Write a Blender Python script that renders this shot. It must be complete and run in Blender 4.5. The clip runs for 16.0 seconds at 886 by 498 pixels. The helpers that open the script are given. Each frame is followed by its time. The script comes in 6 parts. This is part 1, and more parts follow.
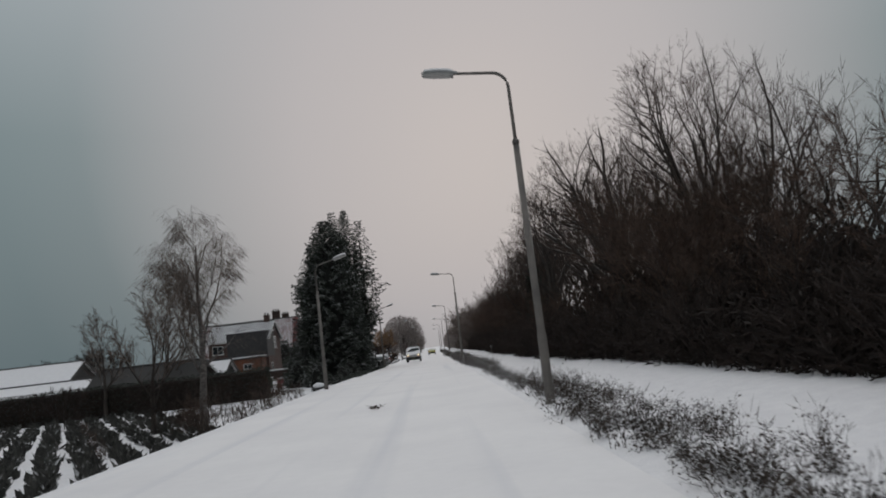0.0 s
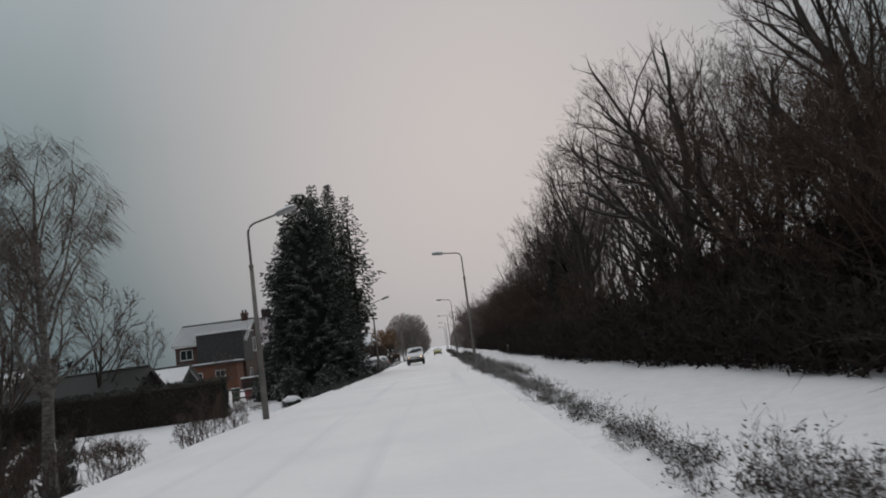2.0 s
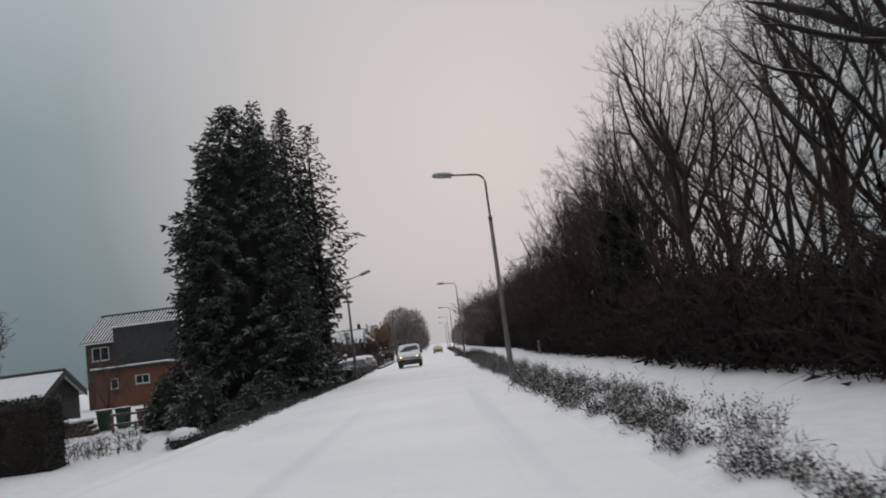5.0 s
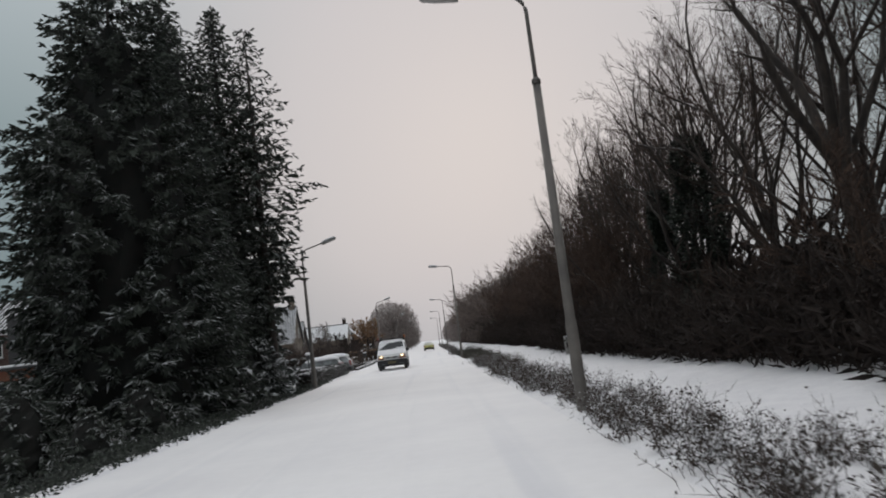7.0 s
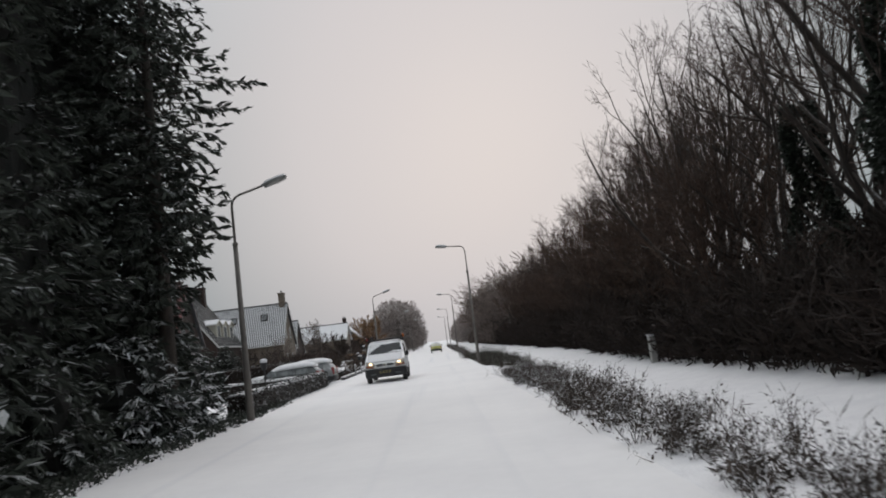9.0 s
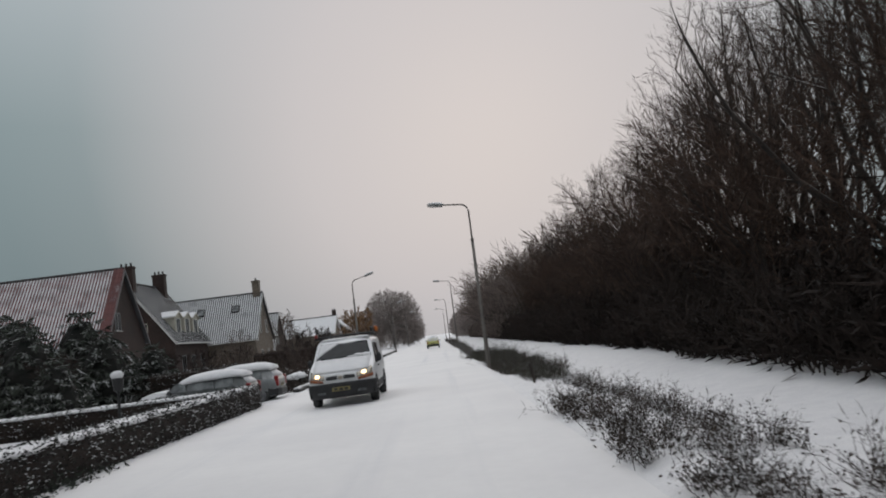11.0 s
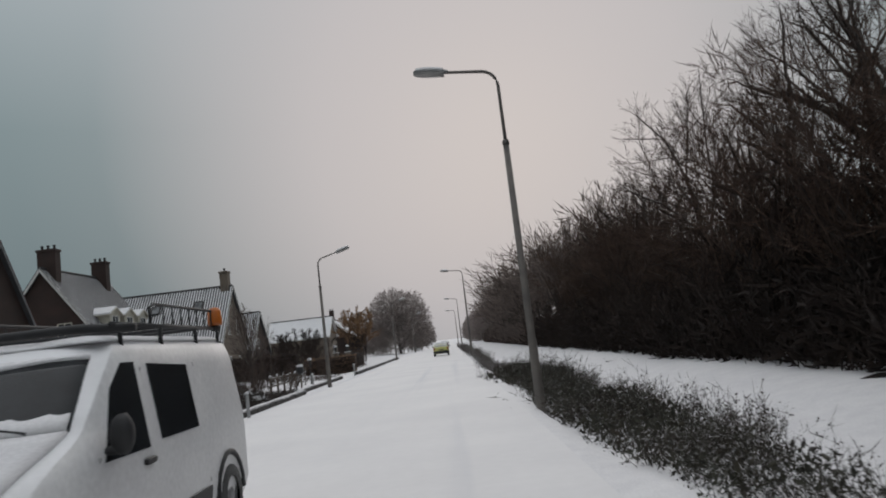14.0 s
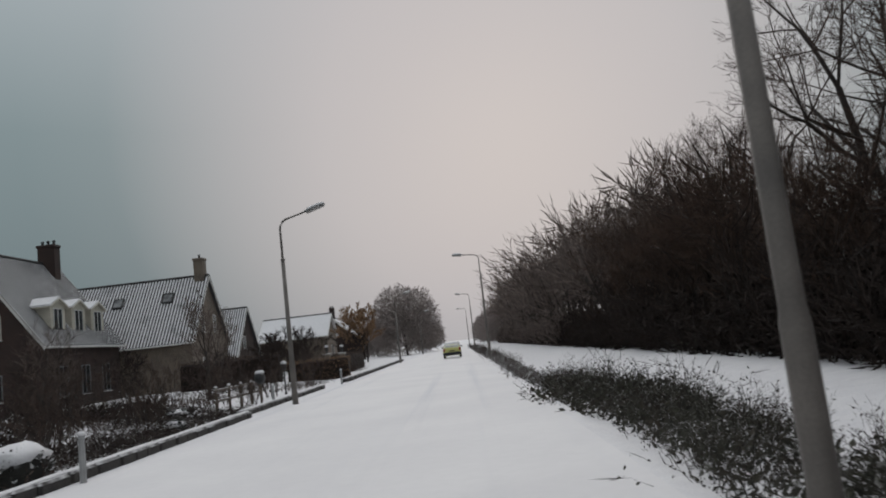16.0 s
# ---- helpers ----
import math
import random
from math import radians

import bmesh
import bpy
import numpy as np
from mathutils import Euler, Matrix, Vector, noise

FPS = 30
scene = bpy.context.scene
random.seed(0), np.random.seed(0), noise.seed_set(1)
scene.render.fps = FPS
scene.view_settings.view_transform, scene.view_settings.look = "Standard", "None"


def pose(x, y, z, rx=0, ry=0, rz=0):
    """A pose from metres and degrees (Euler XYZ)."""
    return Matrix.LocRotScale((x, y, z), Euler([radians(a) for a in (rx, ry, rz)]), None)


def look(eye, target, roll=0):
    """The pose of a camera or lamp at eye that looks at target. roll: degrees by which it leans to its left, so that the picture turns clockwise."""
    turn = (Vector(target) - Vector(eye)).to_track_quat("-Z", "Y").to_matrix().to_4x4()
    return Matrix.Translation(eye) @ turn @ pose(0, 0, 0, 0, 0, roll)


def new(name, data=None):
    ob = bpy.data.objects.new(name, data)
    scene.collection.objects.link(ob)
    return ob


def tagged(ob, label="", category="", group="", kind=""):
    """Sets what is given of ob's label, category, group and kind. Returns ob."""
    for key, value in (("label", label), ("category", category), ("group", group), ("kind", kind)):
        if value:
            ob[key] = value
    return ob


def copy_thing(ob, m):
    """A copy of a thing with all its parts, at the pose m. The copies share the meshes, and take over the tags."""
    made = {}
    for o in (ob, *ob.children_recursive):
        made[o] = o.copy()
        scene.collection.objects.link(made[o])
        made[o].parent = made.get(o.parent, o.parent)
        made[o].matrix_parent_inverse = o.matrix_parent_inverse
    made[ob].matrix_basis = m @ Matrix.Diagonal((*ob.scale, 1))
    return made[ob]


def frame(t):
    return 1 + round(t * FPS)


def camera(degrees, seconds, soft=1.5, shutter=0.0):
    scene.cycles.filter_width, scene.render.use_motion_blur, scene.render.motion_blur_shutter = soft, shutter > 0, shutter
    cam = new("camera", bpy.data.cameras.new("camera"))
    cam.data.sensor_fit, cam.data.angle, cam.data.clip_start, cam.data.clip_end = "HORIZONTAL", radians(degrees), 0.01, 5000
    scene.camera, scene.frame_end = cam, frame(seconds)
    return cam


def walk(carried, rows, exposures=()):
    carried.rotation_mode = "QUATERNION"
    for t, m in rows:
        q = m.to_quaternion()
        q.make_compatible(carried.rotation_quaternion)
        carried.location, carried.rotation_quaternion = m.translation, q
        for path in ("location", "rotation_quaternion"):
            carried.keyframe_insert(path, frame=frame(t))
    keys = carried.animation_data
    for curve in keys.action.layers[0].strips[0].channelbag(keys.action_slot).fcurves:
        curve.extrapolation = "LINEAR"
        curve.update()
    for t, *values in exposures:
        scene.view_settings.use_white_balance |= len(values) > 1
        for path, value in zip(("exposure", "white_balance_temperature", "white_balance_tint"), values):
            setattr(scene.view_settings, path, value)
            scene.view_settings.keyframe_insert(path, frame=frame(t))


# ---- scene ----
cam = camera(62.4, 16.0, soft=1.9, shutter=0.2)
PATH = [
    (0, (0.46, -0.961, 1.509), (0.517, 1.021, 1.769), -6.8),
    (0.5, (0.46, 2.489, 1.541), (0.512, 4.471, 1.8), -6.8),
    (1, (0.498, 6.028, 1.564), (0.545, 8.011, 1.825), -6.9),
    (1.5, (0.56, 9.557, 1.585), (0.603, 11.54, 1.839), -7.6),
    (2, (0.643, 13.118, 1.594), (0.686, 15.1, 1.853), -7.6),
    (2.5, (0.667, 16.732, 1.589), (0.704, 18.716, 1.843), -7.5),
    (3, (0.657, 20.323, 1.589), (0.691, 22.307, 1.844), -7.5),
    (3.5, (0.623, 23.912, 1.573), (0.654, 25.896, 1.823), -7.7),
    (4, (0.505, 27.411, 1.571), (0.539, 29.395, 1.823), -7.8),
    (6.5, (0.341, 44.635, 1.429), (0.401, 46.618, 1.681), -6.9),
    (7, (0.368, 47.962, 1.438), (0.432, 49.946, 1.68), -7.1),
    (7.5, (0.379, 51.234, 1.452), (0.439, 53.217, 1.699), -7.1),
    (8, (0.352, 54.593, 1.446), (0.405, 56.577, 1.694), -7.1),
    (8.5, (0.301, 58.022, 1.445), (0.351, 60.006, 1.69), -7.2),
    (9, (0.318, 61.471, 1.467), (0.364, 63.455, 1.712), -7.2),
    (9.5, (0.318, 64.927, 1.483), (0.366, 66.913, 1.717), -7.1),
    (9.7, (0.339, 66.293, 1.483), (0.384, 68.279, 1.713), -7.3),
    (12, (0.825, 81.711, 1.569), (0.872, 83.698, 1.796), -7.3),
    (12.5, (0.909, 84.742, 1.545), (0.948, 86.729, 1.773), -7.5),
    (13, (0.983, 87.513, 1.482), (1.013, 89.498, 1.729), -7.3),
    (13.5, (0.999, 90.24, 1.476), (1.019, 92.225, 1.72), -7.1),
    (14, (1.023, 92.985, 1.458), (1.035, 94.97, 1.702), -6.9),
    (14.5, (0.965, 95.788, 1.413), (0.974, 97.772, 1.663), -6.7),
    (15, (0.887, 98.611, 1.364), (0.892, 100.596, 1.605), -7.0),
    (15.5, (0.797, 101.5, 1.331), (0.787, 103.484, 1.583), -7.2),
    (16, (0.677, 104.426, 1.32), (0.665, 106.41, 1.57), -6.7),
]
walk(cam, [(t, look(eye, target, lean)) for t, eye, target, lean in PATH], exposures=((0, -0.2), (3.5, 0.0), (7, 0.16), (9, 0.25), (12.5, 0.0), (16, -0.04)))

# ---- light ----
world = bpy.data.worlds.new("world")
scene.world = world
world.use_nodes = True
wn, wl = world.node_tree.nodes, world.node_tree.links
wn.clear()
SUN_TURN, SUN_UP = radians(-6), radians(16)


def overcast_sky():
    """A cloud deck that is brightest at the zenith, greyer at the sides, with a pale warm veil where the low sun stands ahead."""
    out, back = wn.new("ShaderNodeOutputWorld"), wn.new("ShaderNodeBackground")
    coord = wn.new("ShaderNodeTexCoord")
    sep = wn.new("ShaderNodeSeparateXYZ")
    wl.new(coord.outputs["Generated"], sep.inputs[0])
    rise = wn.new("ShaderNodeValToRGB")
    rise.color_ramp.elements[0].position, rise.color_ramp.elements[0].color = 0.0, (0.138, 0.180, 0.194, 1)
    rise.color_ramp.elements[1].position, rise.color_ramp.elements[1].color = 1.0, (1.15, 1.17, 1.22, 1)
    for at, colour in ((0.30, (0.229, 0.286, 0.302)), (0.5, (0.405, 0.45, 0.475))):
        rise.color_ramp.elements.new(at).color = (*colour, 1)
    wl.new(sep.outputs["Z"], rise.inputs[0])
    dot = wn.new("ShaderNodeVectorMath")
    dot.operation = "DOT_PRODUCT"
    dot.inputs[1].default_value = (-math.sin(SUN_TURN) * math.cos(SUN_UP), math.cos(SUN_TURN) * math.cos(SUN_UP), math.sin(SUN_UP))
    wl.new(coord.outputs["Generated"], dot.inputs[0])
    veil = wn.new("ShaderNodeValToRGB")
    veil.color_ramp.elements[0].position, veil.color_ramp.elements[0].color = 0.82, (0, 0, 0, 1)
    veil.color_ramp.elements[1].position, veil.color_ramp.elements[1].color = 1.0, (1, 1, 1, 1)
    for at, grey in ((0.87, 0.08), (0.93, 0.58), (0.97, 0.90)):
        veil.color_ramp.elements.new(at).color = (grey, grey, grey, 1)
    wl.new(dot.outputs["Value"], veil.inputs[0])
    warm = wn.new("ShaderNodeMixRGB")
    wl.new(veil.outputs[0], warm.inputs[0])
    wl.new(rise.outputs[0], warm.inputs[1])
    warm.inputs[2].default_value = (0.563, 0.528, 0.536, 1)
    sky = wn.new("ShaderNodeTexSky")
    sky.sky_type, sky.sun_disc = "NISHITA", False
    sky.sun_elevation, sky.sun_rotation = SUN_UP, -SUN_TURN
    sky.air_density, sky.dust_density = 2.0, 8.0
    dim = wn.new("ShaderNodeMixRGB")
    dim.blend_type = "MULTIPLY"
    dim.inputs[0].default_value = 1
    dim.inputs[2].default_value = (0.03, 0.035, 0.045, 1)
    wl.new(sky.outputs[0], dim.inputs[1])
    both = wn.new("ShaderNodeMixRGB")
    both.inputs[0].default_value = 0.03
    wl.new(warm.outputs[0], both.inputs[1])
    wl.new(dim.outputs[0], both.inputs[2])
    wl.new(both.outputs[0], back.inputs[0])
    back.inputs[1].default_value = 1.0
    wl.new(back.outputs[0], out.inputs[0])


overcast_sky()
sun_data = bpy.data.lights.new("sun", "SUN")
sun_data.energy, sun_data.angle, sun_data.color = 0.5, radians(40), (1.0, 0.93, 0.88)
new("sun", sun_data).matrix_world = look((0, 0, 60), (math.sin(SUN_TURN) * 60, -math.cos(SUN_TURN) * 60, 60 - math.tan(SUN_UP) * 60 * 1.6))


# ---- materials ----
def material(name, base, second=None, rough=0.8, scale=6.0, fine=60.0, bump=0.15, metal=0.0, snow=0.0, vary=0.0, stretch=None, snow_low=0.35, speck=0.35):
    """A surface of two noises (stains and grain). snow: how thick snow lies on what faces up. vary: change from piece to piece."""
    m = bpy.data.materials.new(name)
    m.use_nodes = True
    n, l = m.node_tree.nodes, m.node_tree.links
    bsdf = n["Principled BSDF"]
    coord = n.new("ShaderNodeTexCoord")
    src = coord.outputs["Object"]
    if stretch:
        mp = n.new("ShaderNodeMapping")
        mp.inputs["Scale"].default_value = stretch
        l.new(src, mp.inputs[0])
        src = mp.outputs[0]
    big, small = n.new("ShaderNodeTexNoise"), n.new("ShaderNodeTexNoise")
    for tex, s, d in ((big, scale, 4), (small, fine, 3)):
        tex.inputs["Scale"].default_value, tex.inputs["Detail"].default_value = s, d
        l.new(src, tex.inputs["Vector"])
    ramp = n.new("ShaderNodeMapRange")
    ramp.inputs["From Min"].default_value, ramp.inputs["From Max"].default_value = 0.35, 0.65
    l.new(big.outputs["Fac"], ramp.inputs[0])
    mix = n.new("ShaderNodeMixRGB")
    second = second or tuple(c * 0.7 for c in base)
    mix.inputs[1].default_value, mix.inputs[2].default_value = (*base, 1), (*second, 1)
    l.new(ramp.outputs[0], mix.inputs[0])
    grain = n.new("ShaderNodeMixRGB")
    grain.blend_type = "MULTIPLY"
    grain.inputs[0].default_value = speck
    l.new(mix.outputs[0], grain.inputs[1])
    l.new(small.outputs["Fac"], grain.inputs[2])
    col = grain.outputs[0]
    if vary:
        info, hsv = n.new("ShaderNodeNewGeometry"), n.new("ShaderNodeHueSaturation")
        rng = n.new("ShaderNodeMapRange")
        rng.inputs["To Min"].default_value, rng.inputs["To Max"].default_value = 1 - vary, 1 + vary
        l.new(info.outputs["Random Per Island"], rng.inputs[0])
        l.new(rng.outputs[0], hsv.inputs["Value"])
        l.new(col, hsv.inputs["Color"])
        col = hsv.outputs[0]
    if snow:
        geo, sep = n.new("ShaderNodeNewGeometry"), n.new("ShaderNodeSeparateXYZ")
        l.new(geo.outputs["Normal"], sep.inputs[0])
        add = n.new("ShaderNodeMath")
        add.operation = "MULTIPLY_ADD"
        l.new(big.outputs["Fac"], add.inputs[0])
        add.inputs[1].default_value = 0.9
        l.new(sep.outputs["Z"], add.inputs[2])
        step = n.new("ShaderNodeMapRange")
        step.inputs["From Min"].default_value, step.inputs["From Max"].default_value = 0.45 + snow_low, 0.75 + snow_low
        step.inputs["To Max"].default_value = snow
        l.new(add.outputs[0], step.inputs[0])
        white = n.new("ShaderNodeMixRGB")
        white.inputs[2].default_value = (0.81, 0.812, 0.828, 1)
        l.new(step.outputs[0], white.inputs[0])
        l.new(col, white.inputs[1])
        col = white.outputs[0]
    l.new(col, bsdf.inputs["Base Color"])
    bsdf.inputs["Roughness"].default_value, bsdf.inputs["Metallic"].default_value = rough, metal
    if bump:
        bm_ = n.new("ShaderNodeBump")
        bm_.inputs["Strength"].default_value, bm_.inputs["Distance"].default_value = bump, 0.03
        l.new(small.outputs["Fac"], bm_.inputs["Height"])
        l.new(bm_.outputs[0], bsdf.inputs["Normal"])
    return m


def glass_dark(name, tint=(0.02, 0.022, 0.025), rough=0.12):
    m = material(name, tint, rough=rough, bump=0.0)
    m.node_tree.nodes["Principled BSDF"].inputs["Specular IOR Level"].default_value = 0.22
    return m


def glowing(name, colour, strength):
    m = bpy.data.materials.new(name)
    m.use_nodes = True
    bsdf = m.node_tree.nodes["Principled BSDF"]
    bsdf.inputs["Base Color"].default_value = (*colour, 1)
    bsdf.inputs["Emission Color"].default_value = (*colour, 1)
    bsdf.inputs["Emission Strength"].default_value = strength
    return m


def snow_ground():
    """Driven and drifted snow: soft lumps, a fine sparkle of grain, faint wheel tracks along the carriageway."""
    m = material("snow_ground", (0.735, 0.722, 0.722), (0.68, 0.668, 0.674), rough=0.75, scale=0.35, fine=5.0, bump=0.02, speck=0.08)
    n, l = m.node_tree.nodes, m.node_tree.links
    bsdf = n["Principled BSDF"]
    was = bsdf.inputs["Base Color"].links[0].from_socket
    coord, mp = n.new("ShaderNodeTexCoord"), n.new("ShaderNodeMapping")
    mp.inputs["Scale"].default_value = (1.6, 0.03, 1)
    tex, rng, mix = n.new("ShaderNodeTexNoise"), n.new("ShaderNodeMapRange"), n.new("ShaderNodeMixRGB")
    tex.inputs["Scale"].default_value, tex.inputs["Detail"].default_value = 1.0, 3
    l.new(coord.outputs["Object"], mp.inputs[0])
    l.new(mp.outputs[0], tex.inputs["Vector"])
    rng.inputs["From Min"].default_value, rng.inputs["From Max"].default_value, rng.inputs["To Max"].default_value = 0.5, 0.72, 0.7
    l.new(tex.outputs["Fac"], rng.inputs[0])
    sep = n.new("ShaderNodeSeparateXYZ")
    l.new(coord.outputs["Object"], sep.inputs[0])
    # two lanes, each with a pair of packed wheel tracks 1.5 m apart
    off = n.new("ShaderNodeMath")
    off.operation = "ADD"
    off.inputs[1].default_value = 100 * 1.63 + 0.45
    l.new(sep.outputs["X"], off.inputs[0])
    wrap = n.new("ShaderNodeMath")
    wrap.operation = "PINGPONG"
    wrap.inputs[1].default_value = 0.815
    l.new(off.outputs[0], wrap.inputs[0])
    band = n.new("ShaderNodeMapRange")
    band.interpolation_type = "SMOOTHSTEP"
    band.inputs["From Min"].default_value, band.inputs["From Max"].default_value = 0.45, 0.05
    band.inputs["To Min"].default_value, band.inputs["To Max"].default_value = 0.12, 1.0
    l.new(wrap.outputs[0], band.inputs[0])
    both = n.new("ShaderNodeMath")
    both.operation = "MULTIPLY"
    l.new(band.outputs[0], both.inputs[0])
    l.new(rng.outputs[0], both.inputs[1])
    l.new(both.outputs[0], mix.inputs[0])
    l.new(was, mix.inputs[1])
    mix.inputs[2].default_value = (0.52, 0.525, 0.56, 1)
    l.new(mix.outputs[0], bsdf.inputs["Base Color"])
    return m


SNOW_GROUND = snow_ground()
SNOW = material("snow", (0.83, 0.822, 0.832), (0.76, 0.752, 0.77), rough=0.75, scale=3, fine=40, bump=0.2)
CROP = material("frozen_crop", (0.055, 0.052, 0.045), (0.03, 0.03, 0.026), scale=5, fine=40, bump=0.0, vary=0.4, snow=0.5, snow_low=0.5)
BARK = material("bark", (0.060, 0.045, 0.036), (0.030, 0.024, 0.021), rough=0.9, scale=2, fine=30, bump=0.5, stretch=(4, 4, 1), snow=0.35, snow_low=0.65)
TWIG = material("twig", (0.078, 0.050, 0.038), (0.046, 0.031, 0.025), rough=0.9, scale=1.2, fine=20, bump=0, vary=0.4)
# next two: paler twigs for far growth, distance haze put into the colour
HAZE_BROWN = material("rimed_twig", (0.20, 0.155, 0.135), (0.12, 0.092, 0.08), rough=0.9, scale=0.5, fine=20, bump=0, vary=0.35)
HAZE_GREY = material("frosted_twig", (0.35, 0.295, 0.275), (0.30, 0.255, 0.24), rough=0.9, scale=0.3, fine=20, bump=0, vary=0.1)
# near-black colour stands in for deep shade inside thickets and hedges
HEART_SHADE = material("thicket_heart", (0.024, 0.014, 0.010), (0.013, 0.008, 0.006), rough=1.0, scale=2.5, fine=14, bump=0.8)
RUSSET = material("russet_leaf", (0.27, 0.16, 0.085), (0.20, 0.12, 0.07), rough=0.9, scale=1.0, fine=20, bump=0, vary=0.4)
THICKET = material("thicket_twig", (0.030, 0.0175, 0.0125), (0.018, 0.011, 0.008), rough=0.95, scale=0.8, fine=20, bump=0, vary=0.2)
SHRUB_TWIG = material("shrub_twig", (0.085, 0.050, 0.034), (0.050, 0.030, 0.022), rough=0.95, scale=0.8, fine=20, bump=0, vary=0.4)
BIRCH = material("birch_bark", (0.20, 0.175, 0.16), (0.06, 0.05, 0.045), rough=0.85, scale=3, fine=30, bump=0.4, stretch=(2, 2, 5))
BIRCH_TWIG = material("birch_twig", (0.15, 0.115, 0.095), (0.09, 0.065, 0.055), rough=0.9, scale=1.2, fine=20, bump=0, vary=0.5)
NEEDLE = material("needles", (0.058, 0.066, 0.052), (0.032, 0.039, 0.031), rough=0.85, scale=0.9, fine=20, bump=0, vary=0.5, snow=0.5, snow_low=0.66)
SNOWY_NEEDLE = material("snowy_needles", (0.05, 0.058, 0.05), (0.028, 0.035, 0.03), rough=0.85, scale=0.9, fine=20, bump=0, vary=0.5, snow=0.85, snow_low=0.42)
# near-black paint for the crown cores, in place of shade among branches
CROWN_SHADE = material("old_needles", (0.008, 0.009, 0.007), (0.012, 0.010, 0.008), rough=0.95, scale=2.5, fine=14, bump=0.6)
IVY = material("ivy_leaf", (0.018, 0.026, 0.014), (0.010, 0.015, 0.009), rough=0.6, scale=2, fine=20, bump=0, vary=0.5)
BRUSH = material("dry_stems", (0.085, 0.064, 0.052), (0.05, 0.040, 0.034), rough=0.95, scale=1.2, fine=20, bump=0, vary=0.5, snow=0.6, snow_low=0.45)
BRAMBLE = material("bramble_leaf", (0.040, 0.042, 0.027), (0.045, 0.034, 0.025), rough=0.8, scale=1.2, fine=20, bump=0, vary=0.5, snow=0.25, snow_low=0.68)
HEDGE_LEAF = material("hedge_leaf", (0.030, 0.029, 0.023), (0.018, 0.018, 0.014), rough=0.85, scale=1.5, fine=20, bump=0, vary=0.5, snow=0.7, snow_low=0.55)
GALV = material("weathered_steel", (0.20, 0.178, 0.16), (0.12, 0.108, 0.10), rough=0.6, metal=0.25, scale=1.5, fine=40, bump=0.1)
CONCRETE = material("concrete", (0.46, 0.45, 0.43), (0.34, 0.33, 0.31), rough=0.9, scale=2, fine=50, bump=0.3, snow=0.9, snow_low=0.4)
LAMP_HOUSING = material("lamp_housing", (0.34, 0.34, 0.34), (0.24, 0.24, 0.24), rough=0.5, scale=5, bump=0.05)
LAMP_BOWL = material("lamp_bowl", (0.42, 0.40, 0.38), (0.32, 0.31, 0.30), rough=0.35, scale=5, bump=0.0)


def brickwork(name, a, b, mortar):
    m = material(name, a, b, rough=0.9, scale=1.2, fine=30, bump=0.2)
    n, l = m.node_tree.nodes, m.node_tree.links
    bsdf = n["Principled BSDF"]
    was = bsdf.inputs["Base Color"].links[0].from_socket
    tex, coord, comb, sep, add = n.new("ShaderNodeTexBrick"), n.new("ShaderNodeTexCoord"), n.new("ShaderNodeCombineXYZ"), n.new("ShaderNodeSeparateXYZ"), n.new("ShaderNodeMath")
    l.new(coord.outputs["Object"], sep.inputs[0])
    l.new(sep.outputs["X"], add.inputs[0])
    l.new(sep.outputs["Y"], add.inputs[1])
    l.new(add.outputs[0], comb.inputs[0])
    l.new(sep.outputs["Z"], comb.inputs[1])
    l.new(comb.outputs[0], tex.inputs["Vector"])
    tex.inputs["Scale"].default_value = 1.0
    tex.inputs["Brick Width"].default_value, tex.inputs["Row Height"].default_value, tex.inputs["Mortar Size"].default_value = 0.22, 0.065, 0.006
    l.new(was, tex.inputs["Color1"])
    hue = n.new("ShaderNodeHueSaturation")
    hue.inputs["Value"].default_value = 0.75
    l.new(was, hue.inputs["Color"])
    l.new(hue.outputs[0], tex.inputs["Color2"])
    tex.inputs["Mortar"].default_value = (*mortar, 1)
    l.new(tex.outputs["Color"], bsdf.inputs["Base Color"])
    return m


BRICK_RED = brickwork("red_brick", (0.10, 0.045, 0.034), (0.07, 0.034, 0.027), (0.11, 0.095, 0.085))
BRICK_ORANGE = brickwork("orange_brick", (0.21, 0.066, 0.029), (0.15, 0.05, 0.026), (0.15, 0.11, 0.085))
BRICK_BROWN = brickwork("brown_brick", (0.050, 0.024, 0.018), (0.030, 0.016, 0.013), (0.045, 0.036, 0.031))
BRICK_BUFF = brickwork("buff_brick", (0.21, 0.16, 0.12), (0.15, 0.115, 0.09), (0.20, 0.18, 0.155))
TARRED = material("tarred_boards", (0.018, 0.017, 0.016), (0.03, 0.028, 0.026), rough=0.8, scale=2, fine=30, stretch=(6, 6, 1))
TILE_DARK = material("dark_roof_tile", (0.10, 0.10, 0.105), (0.065, 0.065, 0.07), rough=0.7, scale=0.9, fine=20, snow=0.75, snow_low=0.28)
TILE_RED = material("red_roof_tile", (0.19, 0.065, 0.06), (0.13, 0.05, 0.05), rough=0.7, scale=1.0, fine=20, snow=0.5, snow_low=0.62)
WHITE_PAINT = material("white_paint", (0.70, 0.69, 0.66), (0.60, 0.59, 0.57), rough=0.5, scale=3, bump=0.05)
CREAM_PAINT = material("cream_paint", (0.56, 0.52, 0.43), (0.46, 0.43, 0.36), rough=0.55, scale=3, bump=0.05)
GREY_PAINT = material("grey_paint", (0.20, 0.205, 0.21), (0.14, 0.145, 0.15), rough=0.6, scale=3, bump=0.05)
DARK_PAINT = material("dark_cladding", (0.045, 0.042, 0.042), (0.03, 0.028, 0.028), rough=0.7, scale=3, bump=0.1)
PANE = glass_dark("window_pane", (0.03, 0.034, 0.038), 0.08)
